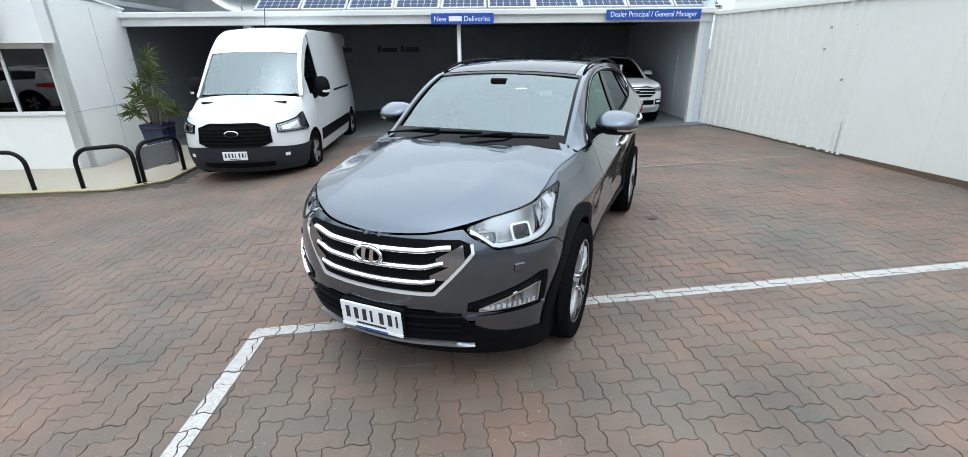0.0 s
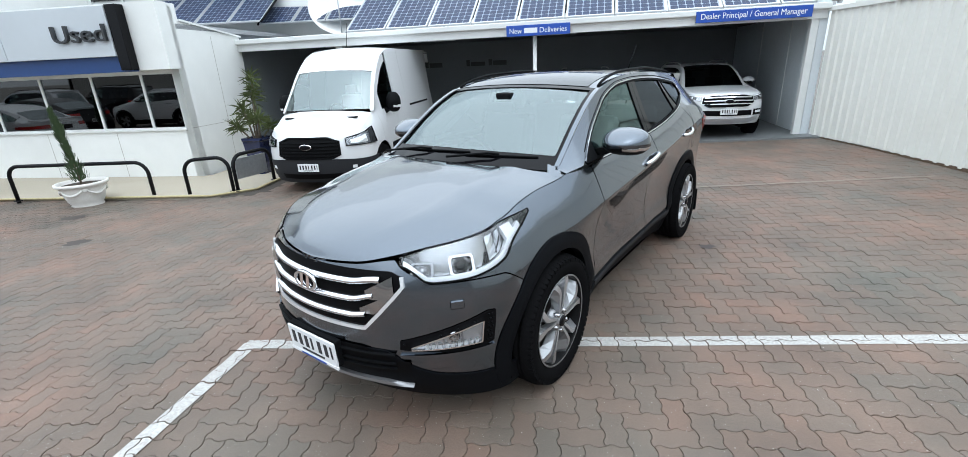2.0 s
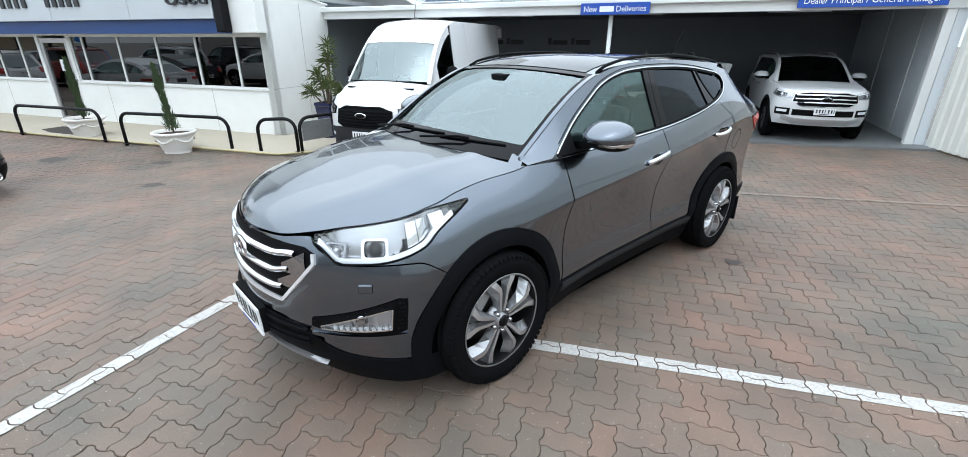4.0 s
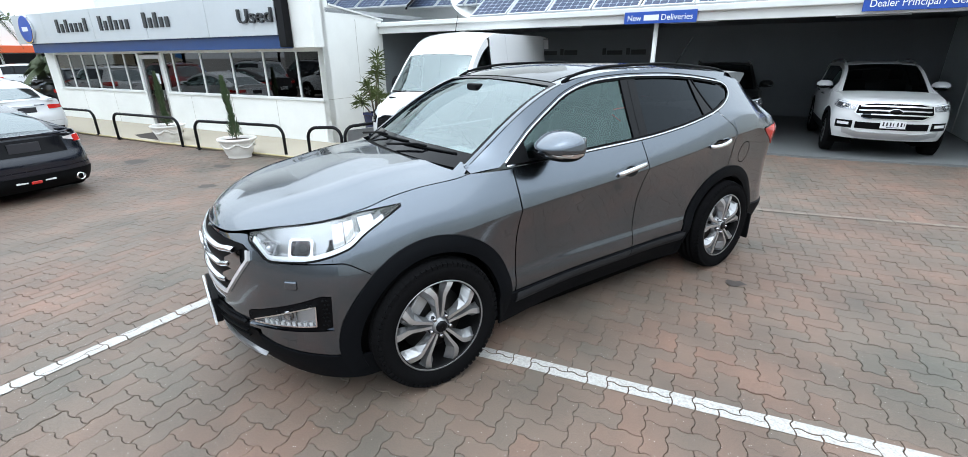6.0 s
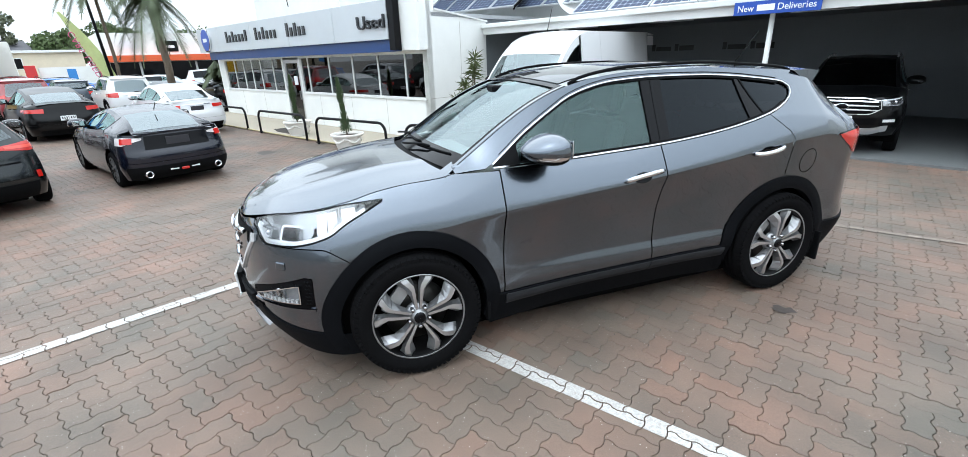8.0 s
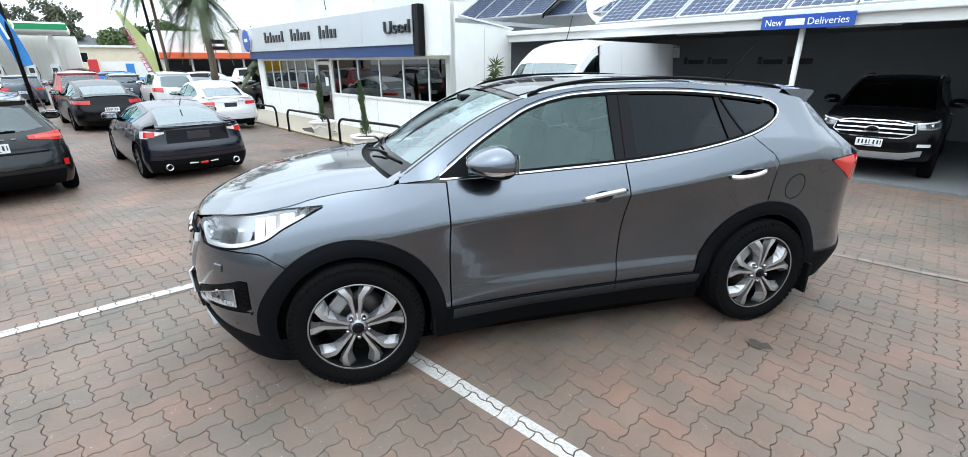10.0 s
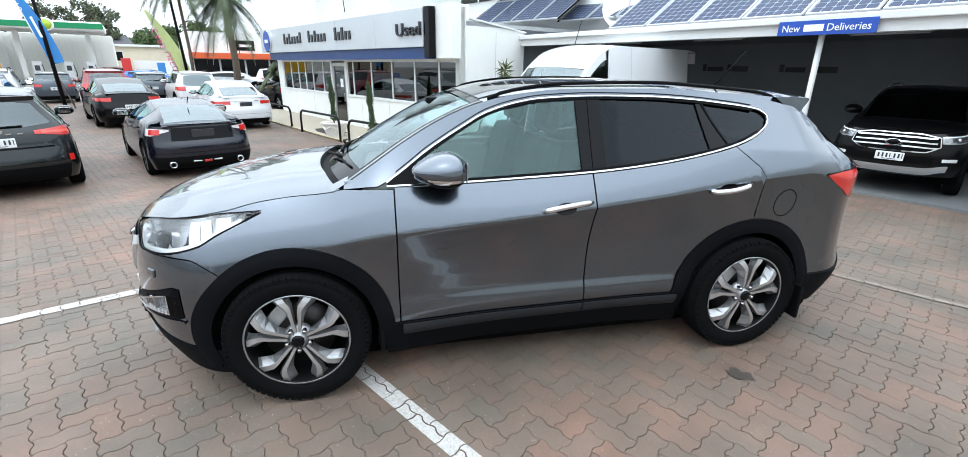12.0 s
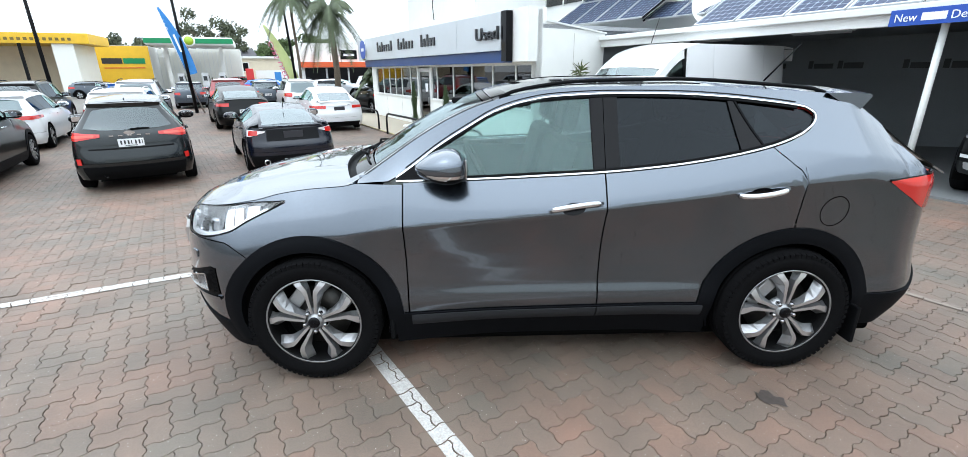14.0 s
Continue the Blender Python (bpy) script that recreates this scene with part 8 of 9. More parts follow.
def yucca(x, y, z):
    t = thing("potted_yucca", pose(x, y, z), "tall potted yucca in a navy glazed pot", "potted plant")
    m = Matrix.Rotation(math.pi / 4, 4, "Z")
    p = lathe("pot", [(0.20, 0), (0.21, 0.02), (0.29, 0.72), (0.305, 0.74), (0.305, 0.80), (0.275, 0.80), (0.27, 0.75)], M_POTBLUE, t, 4)
    p.data.polygons.foreach_set("use_smooth", [False] * len(p.data.polygons))
    p.matrix_local = m
    lathe("soil", [(0.27, 0.73), (0.01, 0.74)], M_SOIL, t, 12)
    rnd = random.Random(4)
    for cx, cy, h, lx, ly in ((0.02, 0.0, 1.02, 0.05, 0.05), (-0.08, 0.04, 0.70, -0.16, 0.0), (0.10, -0.05, 0.50, 0.16, -0.1), (-0.02, -0.08, 0.34, -0.24, -0.15), (0.05, 0.06, 1.34, -0.02, 0.1), (0.08, 0.05, 0.30, 0.22, 0.10), (-0.05, 0.05, 0.48, -0.10, 0.12)):
        top = Vector((cx + lx, cy + ly, 0.72 + h))
        tube("cane", [(cx, cy, 0.66), (cx + lx * 0.4, cy + ly * 0.4, 0.70 + h * 0.5), top], 0.022, M_BARK, t, 7, 0.014)
        vs, fs = [], []
        for i in range(64):
            a, e = rnd.random() * 6.283, radians(-25 + 95 * rnd.random())
            d = Vector((math.cos(a) * math.cos(e), math.sin(a) * math.cos(e), math.sin(e)))
            L = 0.20 + 0.14 * rnd.random()
            w = d.cross(Vector((0, 0, 1))).normalized() * 0.014
            o = top - Vector((lx, ly, h * 1.2)) * 0.22 * rnd.random() ** 1.5
            b = len(vs)
            sag = Vector((0, 0, -0.05 * math.cos(e)))
            vs += [o - w * 0.6, o + w * 0.6, o + d * L * 0.5 + w, o + d * L + sag, o + d * L * 0.5 - w]
            fs.append((b, b + 1, b + 2, b + 3, b + 4))
        mesh_ob("leaf_tuft", vs, fs, M_LEAF, t)


yucca(-6.42, 9.42, -0.335)

# ---------- the street side: poles, flags, palms, far buildings and trees ----------
def flag(name, base, top, lean, length, width, cloth, label, bars):
    t = thing(name, pose(*base), label, "flag")
    B, T = Vector((0, 0, 0)), Vector(top) - Vector(base)
    tube("flag_pole", [B, B + T * 0.5, T], 0.035, M_ALU, t, 8, 0.015)
    vs, fs = [], []
    n = 16
    d = T.normalized()
    side = Vector(lean).normalized()
    for i in range(n + 1):
        k = i / n
        p = T - d * (length * k)
        w = width * (math.sin(math.pi * min(k * 0.62 + 0.04, 1)) ** 0.8)
        rip = Vector((0.06 * math.sin(5 * k), 0, 0))
        vs += [p, p + side * w * 0.5 + rip, p + side * w + rip * 1.6]
    for i in range(n):
        for j in range(2):
            a = i * 3 + j
            fs += [(a, a + 1, a + 4, a + 3)]
    m = len(vs)
    vs += [v + Vector((-0.008, 0, 0)) for v in vs]
    fs += [tuple(q + m for q in reversed(f)) for f in fs]
    mesh_ob("cloth", vs, fs, cloth, t, True)
    for k0, k1, word, mm in bars:
        p0, p1 = T - d * (length * k0), T - d * (length * k1)
        w = width * 0.42
        mdl = (p0 + p1) / 2 + side * w
        words("lettering", word, width * 0.62, Matrix.Translation(p0 + side * w * 0.35 + Vector((0.12, 0, 0))) @ Matrix(((0, 0, 1, 0), (-d.y, -side.y, 0, 0), (-d.z, -side.z, 0, 0), (0, 0, 0, 1))).to_4x4(), mm, t, 0.004, width=(p1 - p0).length) if word else \
            mesh_ob("word_bar", [p0 + side * w * 0.75 + Vector((0.1, 0, 0)), p0 + side * w * 1.15 + Vector((0.1, 0, 0)), p1 + side * w * 1.15 + Vector((0.1, 0, 0)), p1 + side * w * 0.75 + Vector((0.1, 0, 0))], [(0, 1, 2, 3)], mm, t)
    return t


flag("feather_flag", (-30, 5.1, -0.4), (-30, 3.45, 4.35), (0, 1, 0.25), 3.6, 0.62, M_LIME, "lime green feather flag with pink letters", ((0.26, 0.54, "CARS", M_PINK), (0.60, 0.90, "USED", M_PINK)))
flag("feather_flag", (-26, 0.0, -0.4), (-26, -1.2, 4.7), (0, 1, 0.25), 3.2, 0.52, M_FLAGBLUE, "blue feather flag with white print on a pole", ((0.15, 0.32, "We", M_LETTERW), (0.40, 0.66, "", M_LETTERW)))
for x, y0, y1, h in ((-30, 5.0, 4.6, 8.5), (-26, -0.36, -0.60, 8.5), (-24, -5.4, -5.5, 8.0)):
    t = thing("lamp_pole", pose(x, y0, -0.4), "tall dark steel lighting pole in the yard", "pole", "yard poles")
    tube("shaft", [(0, 0, 0), (0, y1 - y0, h)], 0.085, M_BLACK, t, 10, 0.05)
    box("base_plate", -0.2, 0.2, -0.2, 0.2, 0, 0.03, M_STEEL, t)
    box("lamp_head", -0.2, 0.5, -0.15, 0.15, h - 0.05, h + 0.08, M_BLACK, t, 0.03)


def palm(x, y, h, spread, seed, label, thick=0.14):
    t = thing("palm_tree", pose(x, y, -0.4), label, "palm tree", "palms")
    rnd = random.Random(seed)
    tube("trunk", [(0, 0, 0), (0.04, 0.05, h * 0.4), (0.0, -0.05, h * 0.8), (0.0, -0.05, h)], thick, M_BARK, t, 12, thick * 0.72)
    top = Vector((0, -0.05, h))
    for i in range(24):
        a = 6.283 * i / 24 + rnd.uniform(-0.3, 0.3)
        e = radians(-35 + 110 * rnd.random())
        L = spread * (0.95 + 0.40 * rnd.random())
        d = Vector((math.cos(a), math.sin(a), 0))
        vs, fs = [], []
        n = 13
        pts = []
        for k in range(n + 1):
            q = k / n
            pts.append(top + d * (L * q * math.cos(e) * (1 - 0.12 * q)) + Vector((0, 0, L * (q * math.sin(e) - 0.85 * q * q))))
        w = d.cross(Vector((0, 0, 1)))
        for k in range(1, n):
            q = k / n
            for s in (1, -1):
                for j in range(4):
                    p = pts[k] + (pts[k + 1] - pts[k]) * 0.25 * j
                    ll = spread * 0.34 * math.sin(math.pi * min(q + 0.08, 1)) ** 0.5
                    tip = p + w * s * ll * 0.55 + d * ll * 0.35 + Vector((0, 0, -ll * (0.55 + 0.3 * rnd.random())))
                    b = len(vs)
                    g = (pts[k + 1] - pts[k]).normalized() * 0.035
                    vs += [p - g, p + g, tip]
                    fs.append((b, b + 1, b + 2))
        b = len(vs)
        for k, p in enumerate(pts):
            vs += [p - w * 0.02, p + w * 0.02]
        for k in range(n):
            fs.append((b + 2 * k, b + 2 * k + 1, b + 2 * k + 3, b + 2 * k + 2))
        mesh_ob("frond", vs, fs, M_PALM, t)


palm(-28, 7.15, 5.6, 2.3, 3, "tall palm with drooping fronds by the street", 0.2)
palm(-22.6, 8.35, 1.9, 1.15, 5, "young palm beside the office corner", 0.09)
palm(-30, 5.2, 6.6, 1.9, 9, "palm crown seen behind a dark pole", 0.09)


def leafy_tree(x, y, h, crown, seed, material, label, base=-0.4, clumps=26, airy=0.5):
    t = thing("tree", pose(x, y, base), label, "tree", "far trees")
    rnd = random.Random(seed)
    tube("trunk", [(0, 0, 0), (0.1, 0.1, h * 0.3), (0, 0, h * 0.62)], crown * 0.07, M_BARK, t, 8, crown * 0.03)
    cs = []
    for i in range(clumps):
        a, r = rnd.random() * 6.283, crown * math.sqrt(rnd.random())
        z = h * (0.5 + 0.5 * rnd.random() * (1 - 0.5 * (r / crown) ** 2))
        cs.append(Vector((r * math.cos(a), r * math.sin(a), z)))
        if i % 3 == 0:
            tube("limb", [(0, 0, h * 0.45), cs[-1] * 0.5 + Vector((0, 0, h * 0.28)), cs[-1]], crown * 0.03, M_BARK, t, 5, 0.03)
    vs, fs = [], []
    for c in cs:
        R = crown * (0.16 + 0.16 * rnd.random())
        for i in range(170):
            v = Vector((rnd.gauss(0, 1), rnd.gauss(0, 1), rnd.gauss(0, 0.7))).normalized() * R * (airy + (1 - airy) * rnd.random())
            p = c + v
            n = Vector((rnd.gauss(0, 1), rnd.gauss(0, 1), rnd.gauss(0, 1))).normalized()
            m = n.orthogonal().normalized() * (0.16 + 0.14 * rnd.random())
            o = n.cross(m) * 0.6
            b = len(vs)
            vs += [p - m, p + o, p + m, p - o]
            fs.append((b, b + 1, b + 2, b + 3))
    mesh_ob("crown", vs, fs, material, t)


leafy_tree(-100, -4.5, 13.0, 5.0, 1, M_GUMLEAF, "tall gum tree with an open crown behind the fuel station", clumps=22)
leafy_tree(-98, -16.0, 9.0, 4.2, 2, M_GUMLEAF, "rounded gum tree beyond the car wash", clumps=18)
leafy_tree(-96, 0.2, 9.5, 3.6, 8, M_GUMLEAF, "gum tree rising over the fuel station canopy", clumps=16)
for i, (x, y, h, c) in enumerate(((-92, 6.0, 7.6, 4.0), (-95, 12.0, 8.6, 4.6), (-90, 9.0, 6.8, 3.4), (-105, 17, 8.0, 5), (-100, 24, 8, 5))):
    leafy_tree(x, y, h, c, 20 + i, M_TREELEAF, "dense green tree behind the far shops", clumps=24)

# fuel station
b = thing("fuel_station", pose(-62, 0, 0), "fuel station with a green and white canopy and ribbed white kiosk", "fuel station")
box("canopy", -8, 0, -8.0, 0.7, 4.62, 5.5, M_WHITE, b, 0.25)
box("green_band", 0.005, 0.05, -8.0, 0.7, 4.82, 5.35, M_GREEN, b, 0.02)
o = lathe("round_logo", [(0.46, 0.0), (0.46, 0.06), (0.001, 0.06)], mat("yellow_green_sign", (0.35, 0.5, 0.03), 0.4), b, 24)
o.matrix_local = pose(0.06, -3.7, 5.1, 0, 90)
o = lathe("logo_rim", [(0.62, 0.0), (0.62, 0.04), (0.46, 0.04)], M_WHITE, b, 24)
o.matrix_local = pose(0.06, -3.7, 5.1, 0, 90)
for y in (-6.6, -0.9):
    box("column", -4.2, -3.8, y - 0.2, y + 0.2, -0.4, 4.7, M_WHITE, b)
box("kiosk", -16, -9, -11.0, 1.0, -0.4, 4.6, M_CORR, b)
for i in range(22):
    box("rib", -9, -8.95, -10.8 + 0.5 * i, -10.72 + 0.5 * i, -0.4, 4.4, M_TRIMW, b)
for y in (-5.5, -3.0, -1.2):
    p = new("fuel_pump")
    p.parent = b
    p.matrix_local = pose(-3.2, y, -0.4)
    box("body", -0.3, 0.3, -0.35, 0.35, 0, 2.1, M_PLATE, p, 0.05)
    box("screen", 0.3, 0.32, -0.2, 0.2, 1.2, 1.7, M_LAMPD, p)
    tube("hose", [(0.2, 0.4, 1.8), (0.5, 0.55, 1.0), (0.3, 0.45, 0.5)], 0.03, M_BLACK, p, 6)

# car wash
M_OLIVE = mat("olive_print", (0.16, 0.11, 0.02), 0.6)
b = thing("car_wash", pose(-66, 0, 0), "yellow and white car wash building with printed wall", "building")
box("wall", -9, 0, -24.0, -8.3, -0.4, 4.7, M_WHITE, b)
box("yellow_panel", 0.01, 0.06, -14.9, -8.35, 0.2, 4.66, M_YELLOW, b)
for y0, y1, h in ((-13.0, -11.1, 0.6), (-11.0, -8.9, 0.6)):
    box("word_bar", 0.07, 0.1, y0, y1, 2.75, 2.75 + h, M_LETTER if y0 < -12 else M_GREEN, b)
box("small_bar", 0.07, 0.1, -12.9, -9.0, 2.25, 2.35, M_ORANGE, b)
box("picture_bar", 0.07, 0.1, -14.6, -13.4, 2.2, 3.1, M_LETTERW, b, 0.02)
b = thing("yellow_canopy", pose(-55, 0, 0), "yellow canopy over white wash bays", "canopy")
box("fascia", -7, 0, -26, -11.1, 4.35, 5.25, M_YELLOW, b, 0.03)
for i in range(12):
    box("word_bar", 0.01, 0.04, -17.6 + 0.45 * i, -17.35 + 0.45 * i, 4.6, 4.85, M_OLIVE, b)
box("bay_wall", -6.8, -0.2, -14.0, -12.4, -0.4, 4.35, M_CORR, b)
box("bay_wall", -6.8, -6.4, -26, -14.0, -0.4, 4.35, M_CREAM, b)
for y in (-16.4, -19.2):
    box("column", -0.4, -0.15, y, y + 0.2, -0.4, 4.35, M_BLACK, b)

# shops with the orange band, cream house, low white units
b = thing("shop_row", pose(-55, 0, 0), "white shop row with an orange red fascia and dark shopfronts", "building")
box("wall", -9, 0, 7.2, 30, -0.4, 4.7, M_WHITE, b)
box("orange_band", 0.0, 0.9, 7.2, 30, 2.15, 2.72, M_ORANGE, b, 0.02)
for i in range(9):
    w = box("shop_window", 0.01, 0.06, 7.6 + 2.4 * i, 9.8 + 2.4 * i, -0.2, 2.1, M_GLOSSB, b)
box("name_board", 0.01, 0.05, 11.6, 13.4, 3.0, 4.0, M_GLOSSB, b)
box("name_bar", 0.06, 0.08, 11.9, 13.1, 3.35, 3.6, M_LETTERW, b)
box("small_sign", 0.01, 0.05, 8.6, 9.6, 3.3, 4.0, M_PLATE, b)
b = thing("cream_house", pose(-85, 0, 0), "low cream house with a flat roof and one dark window", "house")
box("wall", -8, 0, -2.6, 8, -0.4, 3.8, M_CREAM, b)
box("roof", -8.4, 0.4, -3.0, 8.3, 3.8, 4.1, M_TRIMW, b)
w = box("window", 0.01, 0.05, -0.6, 1.6, 1.9, 3.1, M_GLOSSB, b)
box("window_frame", 0.0, 0.03, -0.7, 1.7, 1.8, 3.2, M_TRIMW, w)
b = thing("roofed_house", pose(-92, -3.0, 0), "house with a dark pitched roof in the distance", "house")
box("wall", -6, 0, -3, 6, -0.4, 4.0, M_CREAM, b)
mesh_ob("roof", [(0.5, -3.5, 4.0), (0.5, 6.5, 4.0), (-6.5, 6.5, 4.0), (-6.5, -3.5, 4.0), (-3, -2.5, 5.6), (-3, 5.5, 5.6)], [(0, 1, 5, 4), (1, 2, 5), (2, 3, 4, 5), (3, 0, 4)], M_ROOFD, b)
b = thing("white_unit", pose(-60, 0, 0), "low white wall with a blue notice across the street", "building")
box("wall", -4, 0, 2.6, 7.0, -0.4, 1.9, M_WHITE, b)
box("blue_notice", 0.01, 0.04, 4.6, 5.3, 0.6, 1.7, M_FLAGBLUE, b)
box("red_box", 0.2, 0.9, 1.6, 2.4, -0.4, 2.1, M_REDP, b, 0.05)
f = thing("steel_fence", pose(-44, 0, -0.4), "pale steel railing along the street", "fence")
for i in range(16):
    box("post", -0.03, 0.03, -3.0 + 0.9 * i, -2.94 + 0.9 * i, 0, 1.0, M_STEEL, f)
for z in (0.5, 0.95):
    box("bar", -0.02, 0.02, -3.0, 11.0, z, z + 0.05, M_STEEL, f)
# more cars by the street
plain_suv("pickup", "white pickup parked before the shops", M_WHITECAR, (-41.0, 10.4), 80, 1.75, z=-0.39, grp="street cars")
plain_suv("street_suv", "silver car parked across the street", M_SILVERCAR, (-40.0, 6.6), 80, 1.5, z=-0.39, grp="street cars")
plain_suv("street_suv", "red car parked across the street", M_REDCAR, (-70.0, -1.0), 80, 1.5, z=-0.39, grp="street cars")
plain_suv("street_suv", "blue car beyond the fence", M_BLUECAR, (-48.0, 1.5), 80, 1.45, z=-0.39, grp="street cars")
plain_suv("street_suv", "dark sedan before the car wash", M_SLATECAR, (-50.0, -12.0), 80, 1.42, z=-0.39, grp="street cars")
plain_suv("dark_car", "black car parked at the office end", M_BLACKCAR, (-21.5, 9.0), 190, 1.35)

# ---------- clay pavers, herringbone, each with wavy sides ----------
PA = radians(9.0)                       # turn of the pattern
UNIT, GAP = 0.1125, 0.0028
PC, PS = math.cos(PA), math.sin(PA)


def unit_edge(i, j, di, dj):
    """Inner points of the S-shaped joint along one grid edge, from (i, j) towards (i + di, j + dj)."""
    rev = di < 0 or dj < 0
    a = (i + di, j + dj) if rev else (i, j)
    horiz = di != 0
    pts = []
    for t, o in ((0.14, 0.075), (0.32, 0.080), (0.50, -0.035), (0.72, -0.070), (0.90, -0.030)):
        pts.append((a[0] + t, a[1] + o) if horiz else (a[0] - o, a[1] + t))
    return pts[::-1] if rev else pts


def paver_outline(i, j, horiz):
    path = [(1, 0), (1, 0), (0, 1), (-1, 0), (-1, 0), (0, -1)] if horiz else [(1, 0), (0, 1), (0, 1), (-1, 0), (0, -1), (0, -1)]
    x, y, out = i, j, []
    for dx, dy in path:
        out.append((x, y))
        out += unit_edge(x, y, dx, dy)
        x, y = x + dx, y + dy
    return np.array(out, float)


def shrink(q, g):
    """The outline drawn in by the half joint."""
    a, b = np.roll(q, 1, 0), np.roll(q, -1, 0)
    t = b - a
    t /= np.linalg.norm(t, axis=1)[:, None]
    return q + np.stack([-t[:, 1], t[:, 0]], 1) * g


def to_world(q):
    return np.stack([q[:, 0] * PC - q[:, 1] * PS, q[:, 0] * PS + q[:, 1] * PC], 1)


def wall_side(x, y):
    return x < 4.93 + (11.3 - y) * 0.23 + 0.02


LINE = [((-1.60, 2.87), (4.6, 3.935)), ((-1.56, 2.88), (-1.47, 0.6)), ((-1.62, 6.72), (5.2, 7.9))]


def clip(q, keep):
    """Cut a polygon by a half plane; keep gives the signed distance."""
    out = []
    d = [keep(p) for p in q]
    for a, b, da, db in zip(q, np.roll(q, -1, 0), d, d[1:] + d[:1]):
        if da >= 0:
            out.append(a)
        if (da >= 0) != (db >= 0):
            out.append(a + (b - a) * (da / (da - db)))
    return np.array(out)


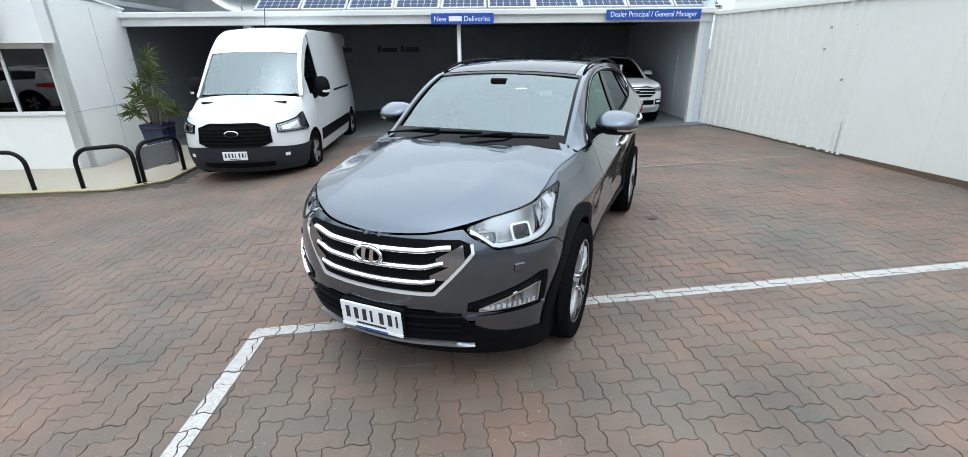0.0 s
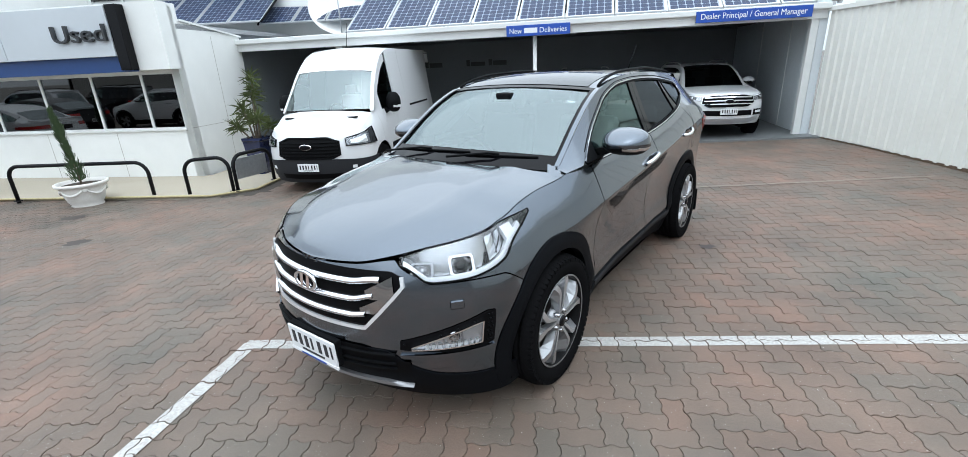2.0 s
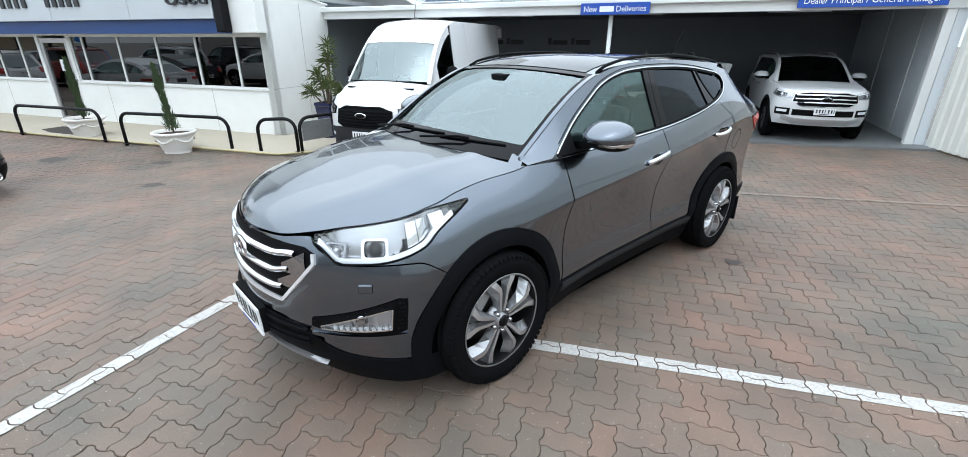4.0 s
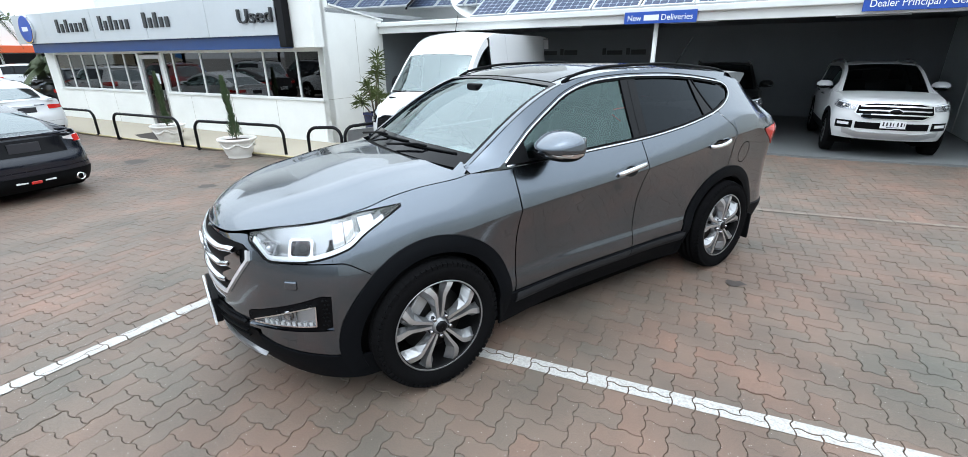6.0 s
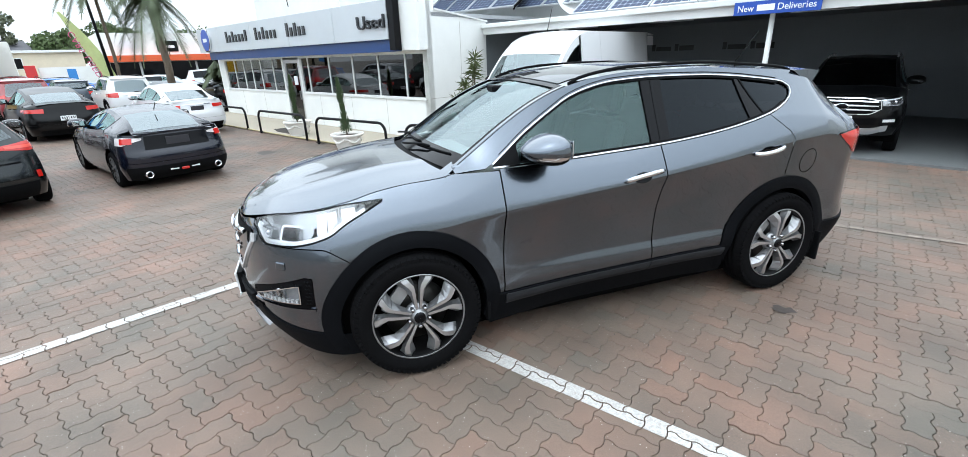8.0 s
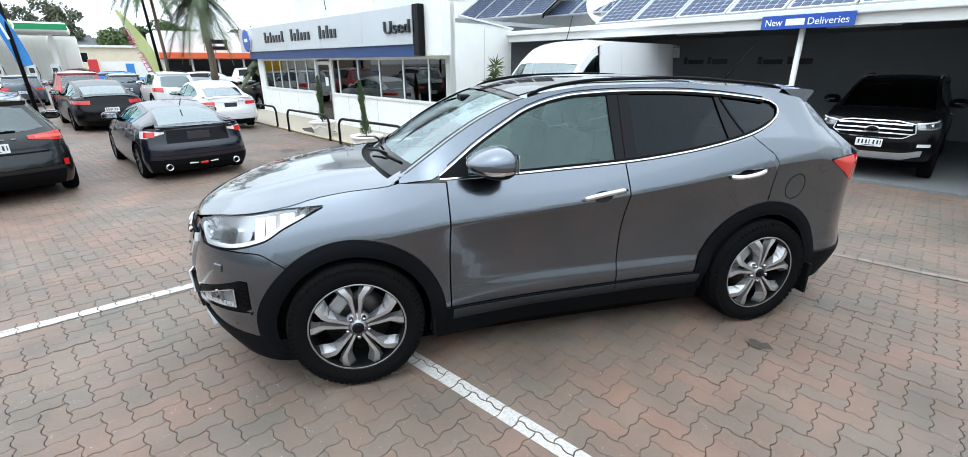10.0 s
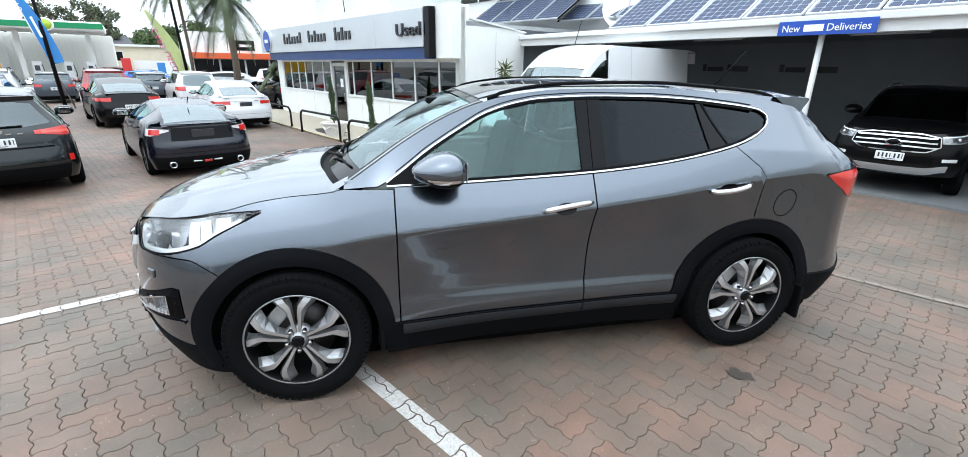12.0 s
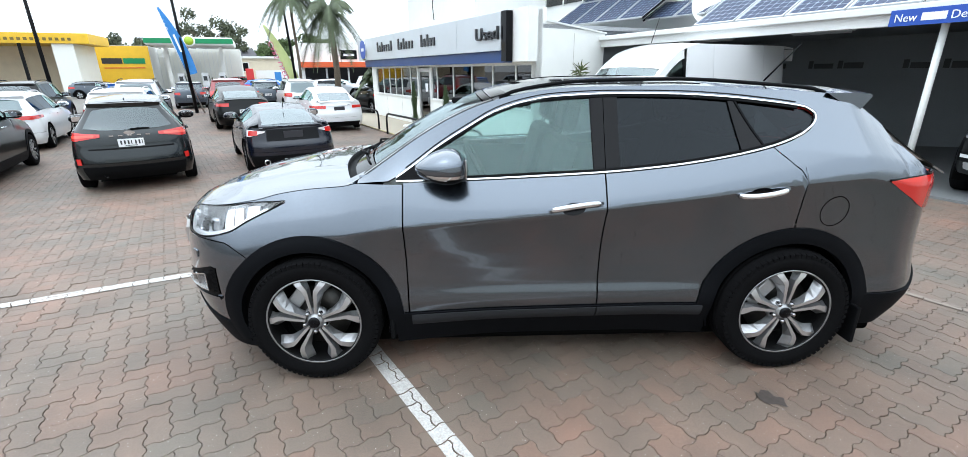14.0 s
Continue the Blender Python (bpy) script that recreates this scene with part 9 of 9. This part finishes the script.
def pavers():
    shapes = {}
    for h in (True, False):
        for par in (0, 1):
            q = shrink(paver_outline(par, 0, h) * UNIT, GAP / 2)
            c = shrink(q, 0.0024)
            shapes[h, par] = (q - np.array([par * UNIT, 0]), c - np.array([par * UNIT, 0]))
    n = len(shapes[True, 0][0])
    side_f = [(k, (k + 1) % n, n + (k + 1) % n, n + k) for k in range(n)]
    rim_f = [(n + k, n + (k + 1) % n, 2 * n + (k + 1) % n, 2 * n + k) for k in range(n)]
    top_f = tuple(range(2 * n, 3 * n))
    base = {}
    for key, (q, c) in shapes.items():
        me = bpy.data.meshes.new("paver")
        wq, wc = to_world(q), to_world(c)
        vs = [(x, y, -0.02) for x, y in wq] + [(x, y, -0.003) for x, y in wq] + [(x, y, 0.0) for x, y in wc]
        me.from_pydata(vs, [], side_f + rim_f + [top_f])
        me.materials.append(M_PAVER)
        base[key] = me
    floor = new("paving")
    tagged(floor, "weathered red-brown clay pavers in herringbone with wavy edges", "paving", kind="structure")
    V, F, nv = [], [], 0
    V2, F2, nv2 = [], [], 0
    paint_v, paint_f = {0: [], 1: [], 2: []}, {0: [], 1: [], 2: []}
    rng = np.random.RandomState(3)
    made = 0
    span_i = int(34 / UNIT)
    for i in range(-span_i, int(12 / UNIT)):
        for j in range(int(-7 / UNIT), int(17 / UNIT)):
            k = (i + j) % 4
            if k not in (1, 3):
                continue
            h, jj = k == 3, j
            x0, y0 = (i + 0.3) * UNIT, (j + 0.8) * UNIT
            wx, wy = x0 * PC - y0 * PS, x0 * PS + y0 * PC
            if wx < -30 or wx > 8.2 or wy < -6 or wy > 11.1 or not wall_side(wx, wy) or (wx < -3 and wy < -5):
                continue
            if wx < -5.3 and wy > 7.45 + 0.075 * (wx + 6):
                continue
            far = math.hypot(wx - 1.2, wy - 2.2)
            key = (h, (i + jj) % 2)
            q, c = shapes[key]
            z = ground_z(wx, wy)
            slope = np.array([ground_z(wx + 0.1, wy) - z, ground_z(wx, wy + 0.1) - z]) / 0.1
            tip = rng.normal(0, 0.0011)
            off = np.array([wx, wy])
            if 2.4 < wx < 4.0 and 0.2 < wy < 3.0 and made < 300:
                ob = new("paver", base[key])
                ob.parent = floor
                ob.location = (wx, wy, z + tip)
                made += 1
            elif far < 9.5:
                wq, wc = to_world(q) + off, to_world(c) + off
                sl = rng.normal(0, 0.006, 2)
                zq = z + (wq - off) @ slope
                zt = z + tip + (wc - off) @ (sl * 0.5 + slope)
                V += [(x, y, h_ - 0.02) for (x, y), h_ in zip(wq, zq)] + [(x, y, h_ + tip - 0.003) for (x, y), h_ in zip(wq, zq)] + [(x, y, t) for (x, y), t in zip(wc, zt)]
                F += [tuple(a + nv for a in f) for f in side_f] + [tuple(a + nv for a in f) for f in rim_f] + [tuple(a + nv for a in top_f)]
                nv += 3 * n
            else:
                wc = to_world(c) + off
                if far > 15:
                    wc = wc[::2]
                V2 += [(x, y, z + tip + h_) for (x, y), h_ in zip(wc, (wc - off) @ slope)]
                F2.append(tuple(range(nv2, nv2 + len(wc))))
                nv2 += len(wc)
            for li, (a, b) in enumerate(LINE):
                a, b = np.array(a), np.array(b)
                d = (b - a) / np.linalg.norm(b - a)
                nn = np.array([-d[1], d[0]])
                rel = off - a
                hw = 0.052 if li < 2 else 0.03
                if abs(rel @ nn) > 0.4 or not -0.4 < rel @ d < np.linalg.norm(b - a) + 0.4:
                    continue
                w = to_world(c) + off
                for keep in (lambda p: hw - (p - a) @ nn, lambda p: hw + (p - a) @ nn, lambda p: (p - a) @ d, lambda p: (b - p) @ d):
                    if len(w) > 2:
                        w = clip(w, keep)
                if len(w) > 2:
                    s0 = len(paint_v[li])
                    paint_v[li] += [(x, y, z + tip + h_ + 0.0035 + 0.002 * li) for (x, y), h_ in zip(w, (w - off) @ slope)]
                    paint_f[li].append(tuple(range(s0, s0 + len(w))))
    rest = mesh_ob("paver_field", V, F, M_PAVER, floor)
    tagged(rest, kind="stuff")
    rest = mesh_ob("paver_field", V2, F2, M_PAVER, floor)
    tagged(rest, kind="stuff")
    for li in range(3):
        ob = mesh_ob("bay_line", paint_v[li], paint_f[li], M_PAINT if li < 2 else M_FAINT)
        tagged(ob, ("worn white painted bay line across the pavers", "worn white painted bay line across the pavers", "faded thin white line behind the car")[li], "painted line", "bay lines")


M_FAINT = mat("faded_line_paint", (0.225, 0.19, 0.16), 0.8, grain=0.2, scale=60)
pavers()
# oil spots on the pavers
for x, y, r, sd in ((1.79, 5.08, 0.085, 1), (0.55, 1.35, 0.03, 2), (-9.5, 5.4, 0.3, 3), (-7.6, 6.2, 0.22, 4), (-6.0, 5.0, 0.2, 5)):
    rnd = random.Random(sd)
    vs = [(x + r * (0.5 + 0.8 * rnd.random()) * math.cos(a), y + 0.8 * r * (0.5 + 0.8 * rnd.random()) * math.sin(a), ground_z(x, y) + 0.005) for a in linspace(0, 6.283, 15)[:-1]]
    o = mesh_ob("oil_spot", vs, [tuple(range(14))], mat("oil_stain", (0.045, 0.035, 0.03), 0.6, grain=0.3, scale=60))
    tagged(o, "dark oil spot soaked into the pavers", "stain", "oil spots")
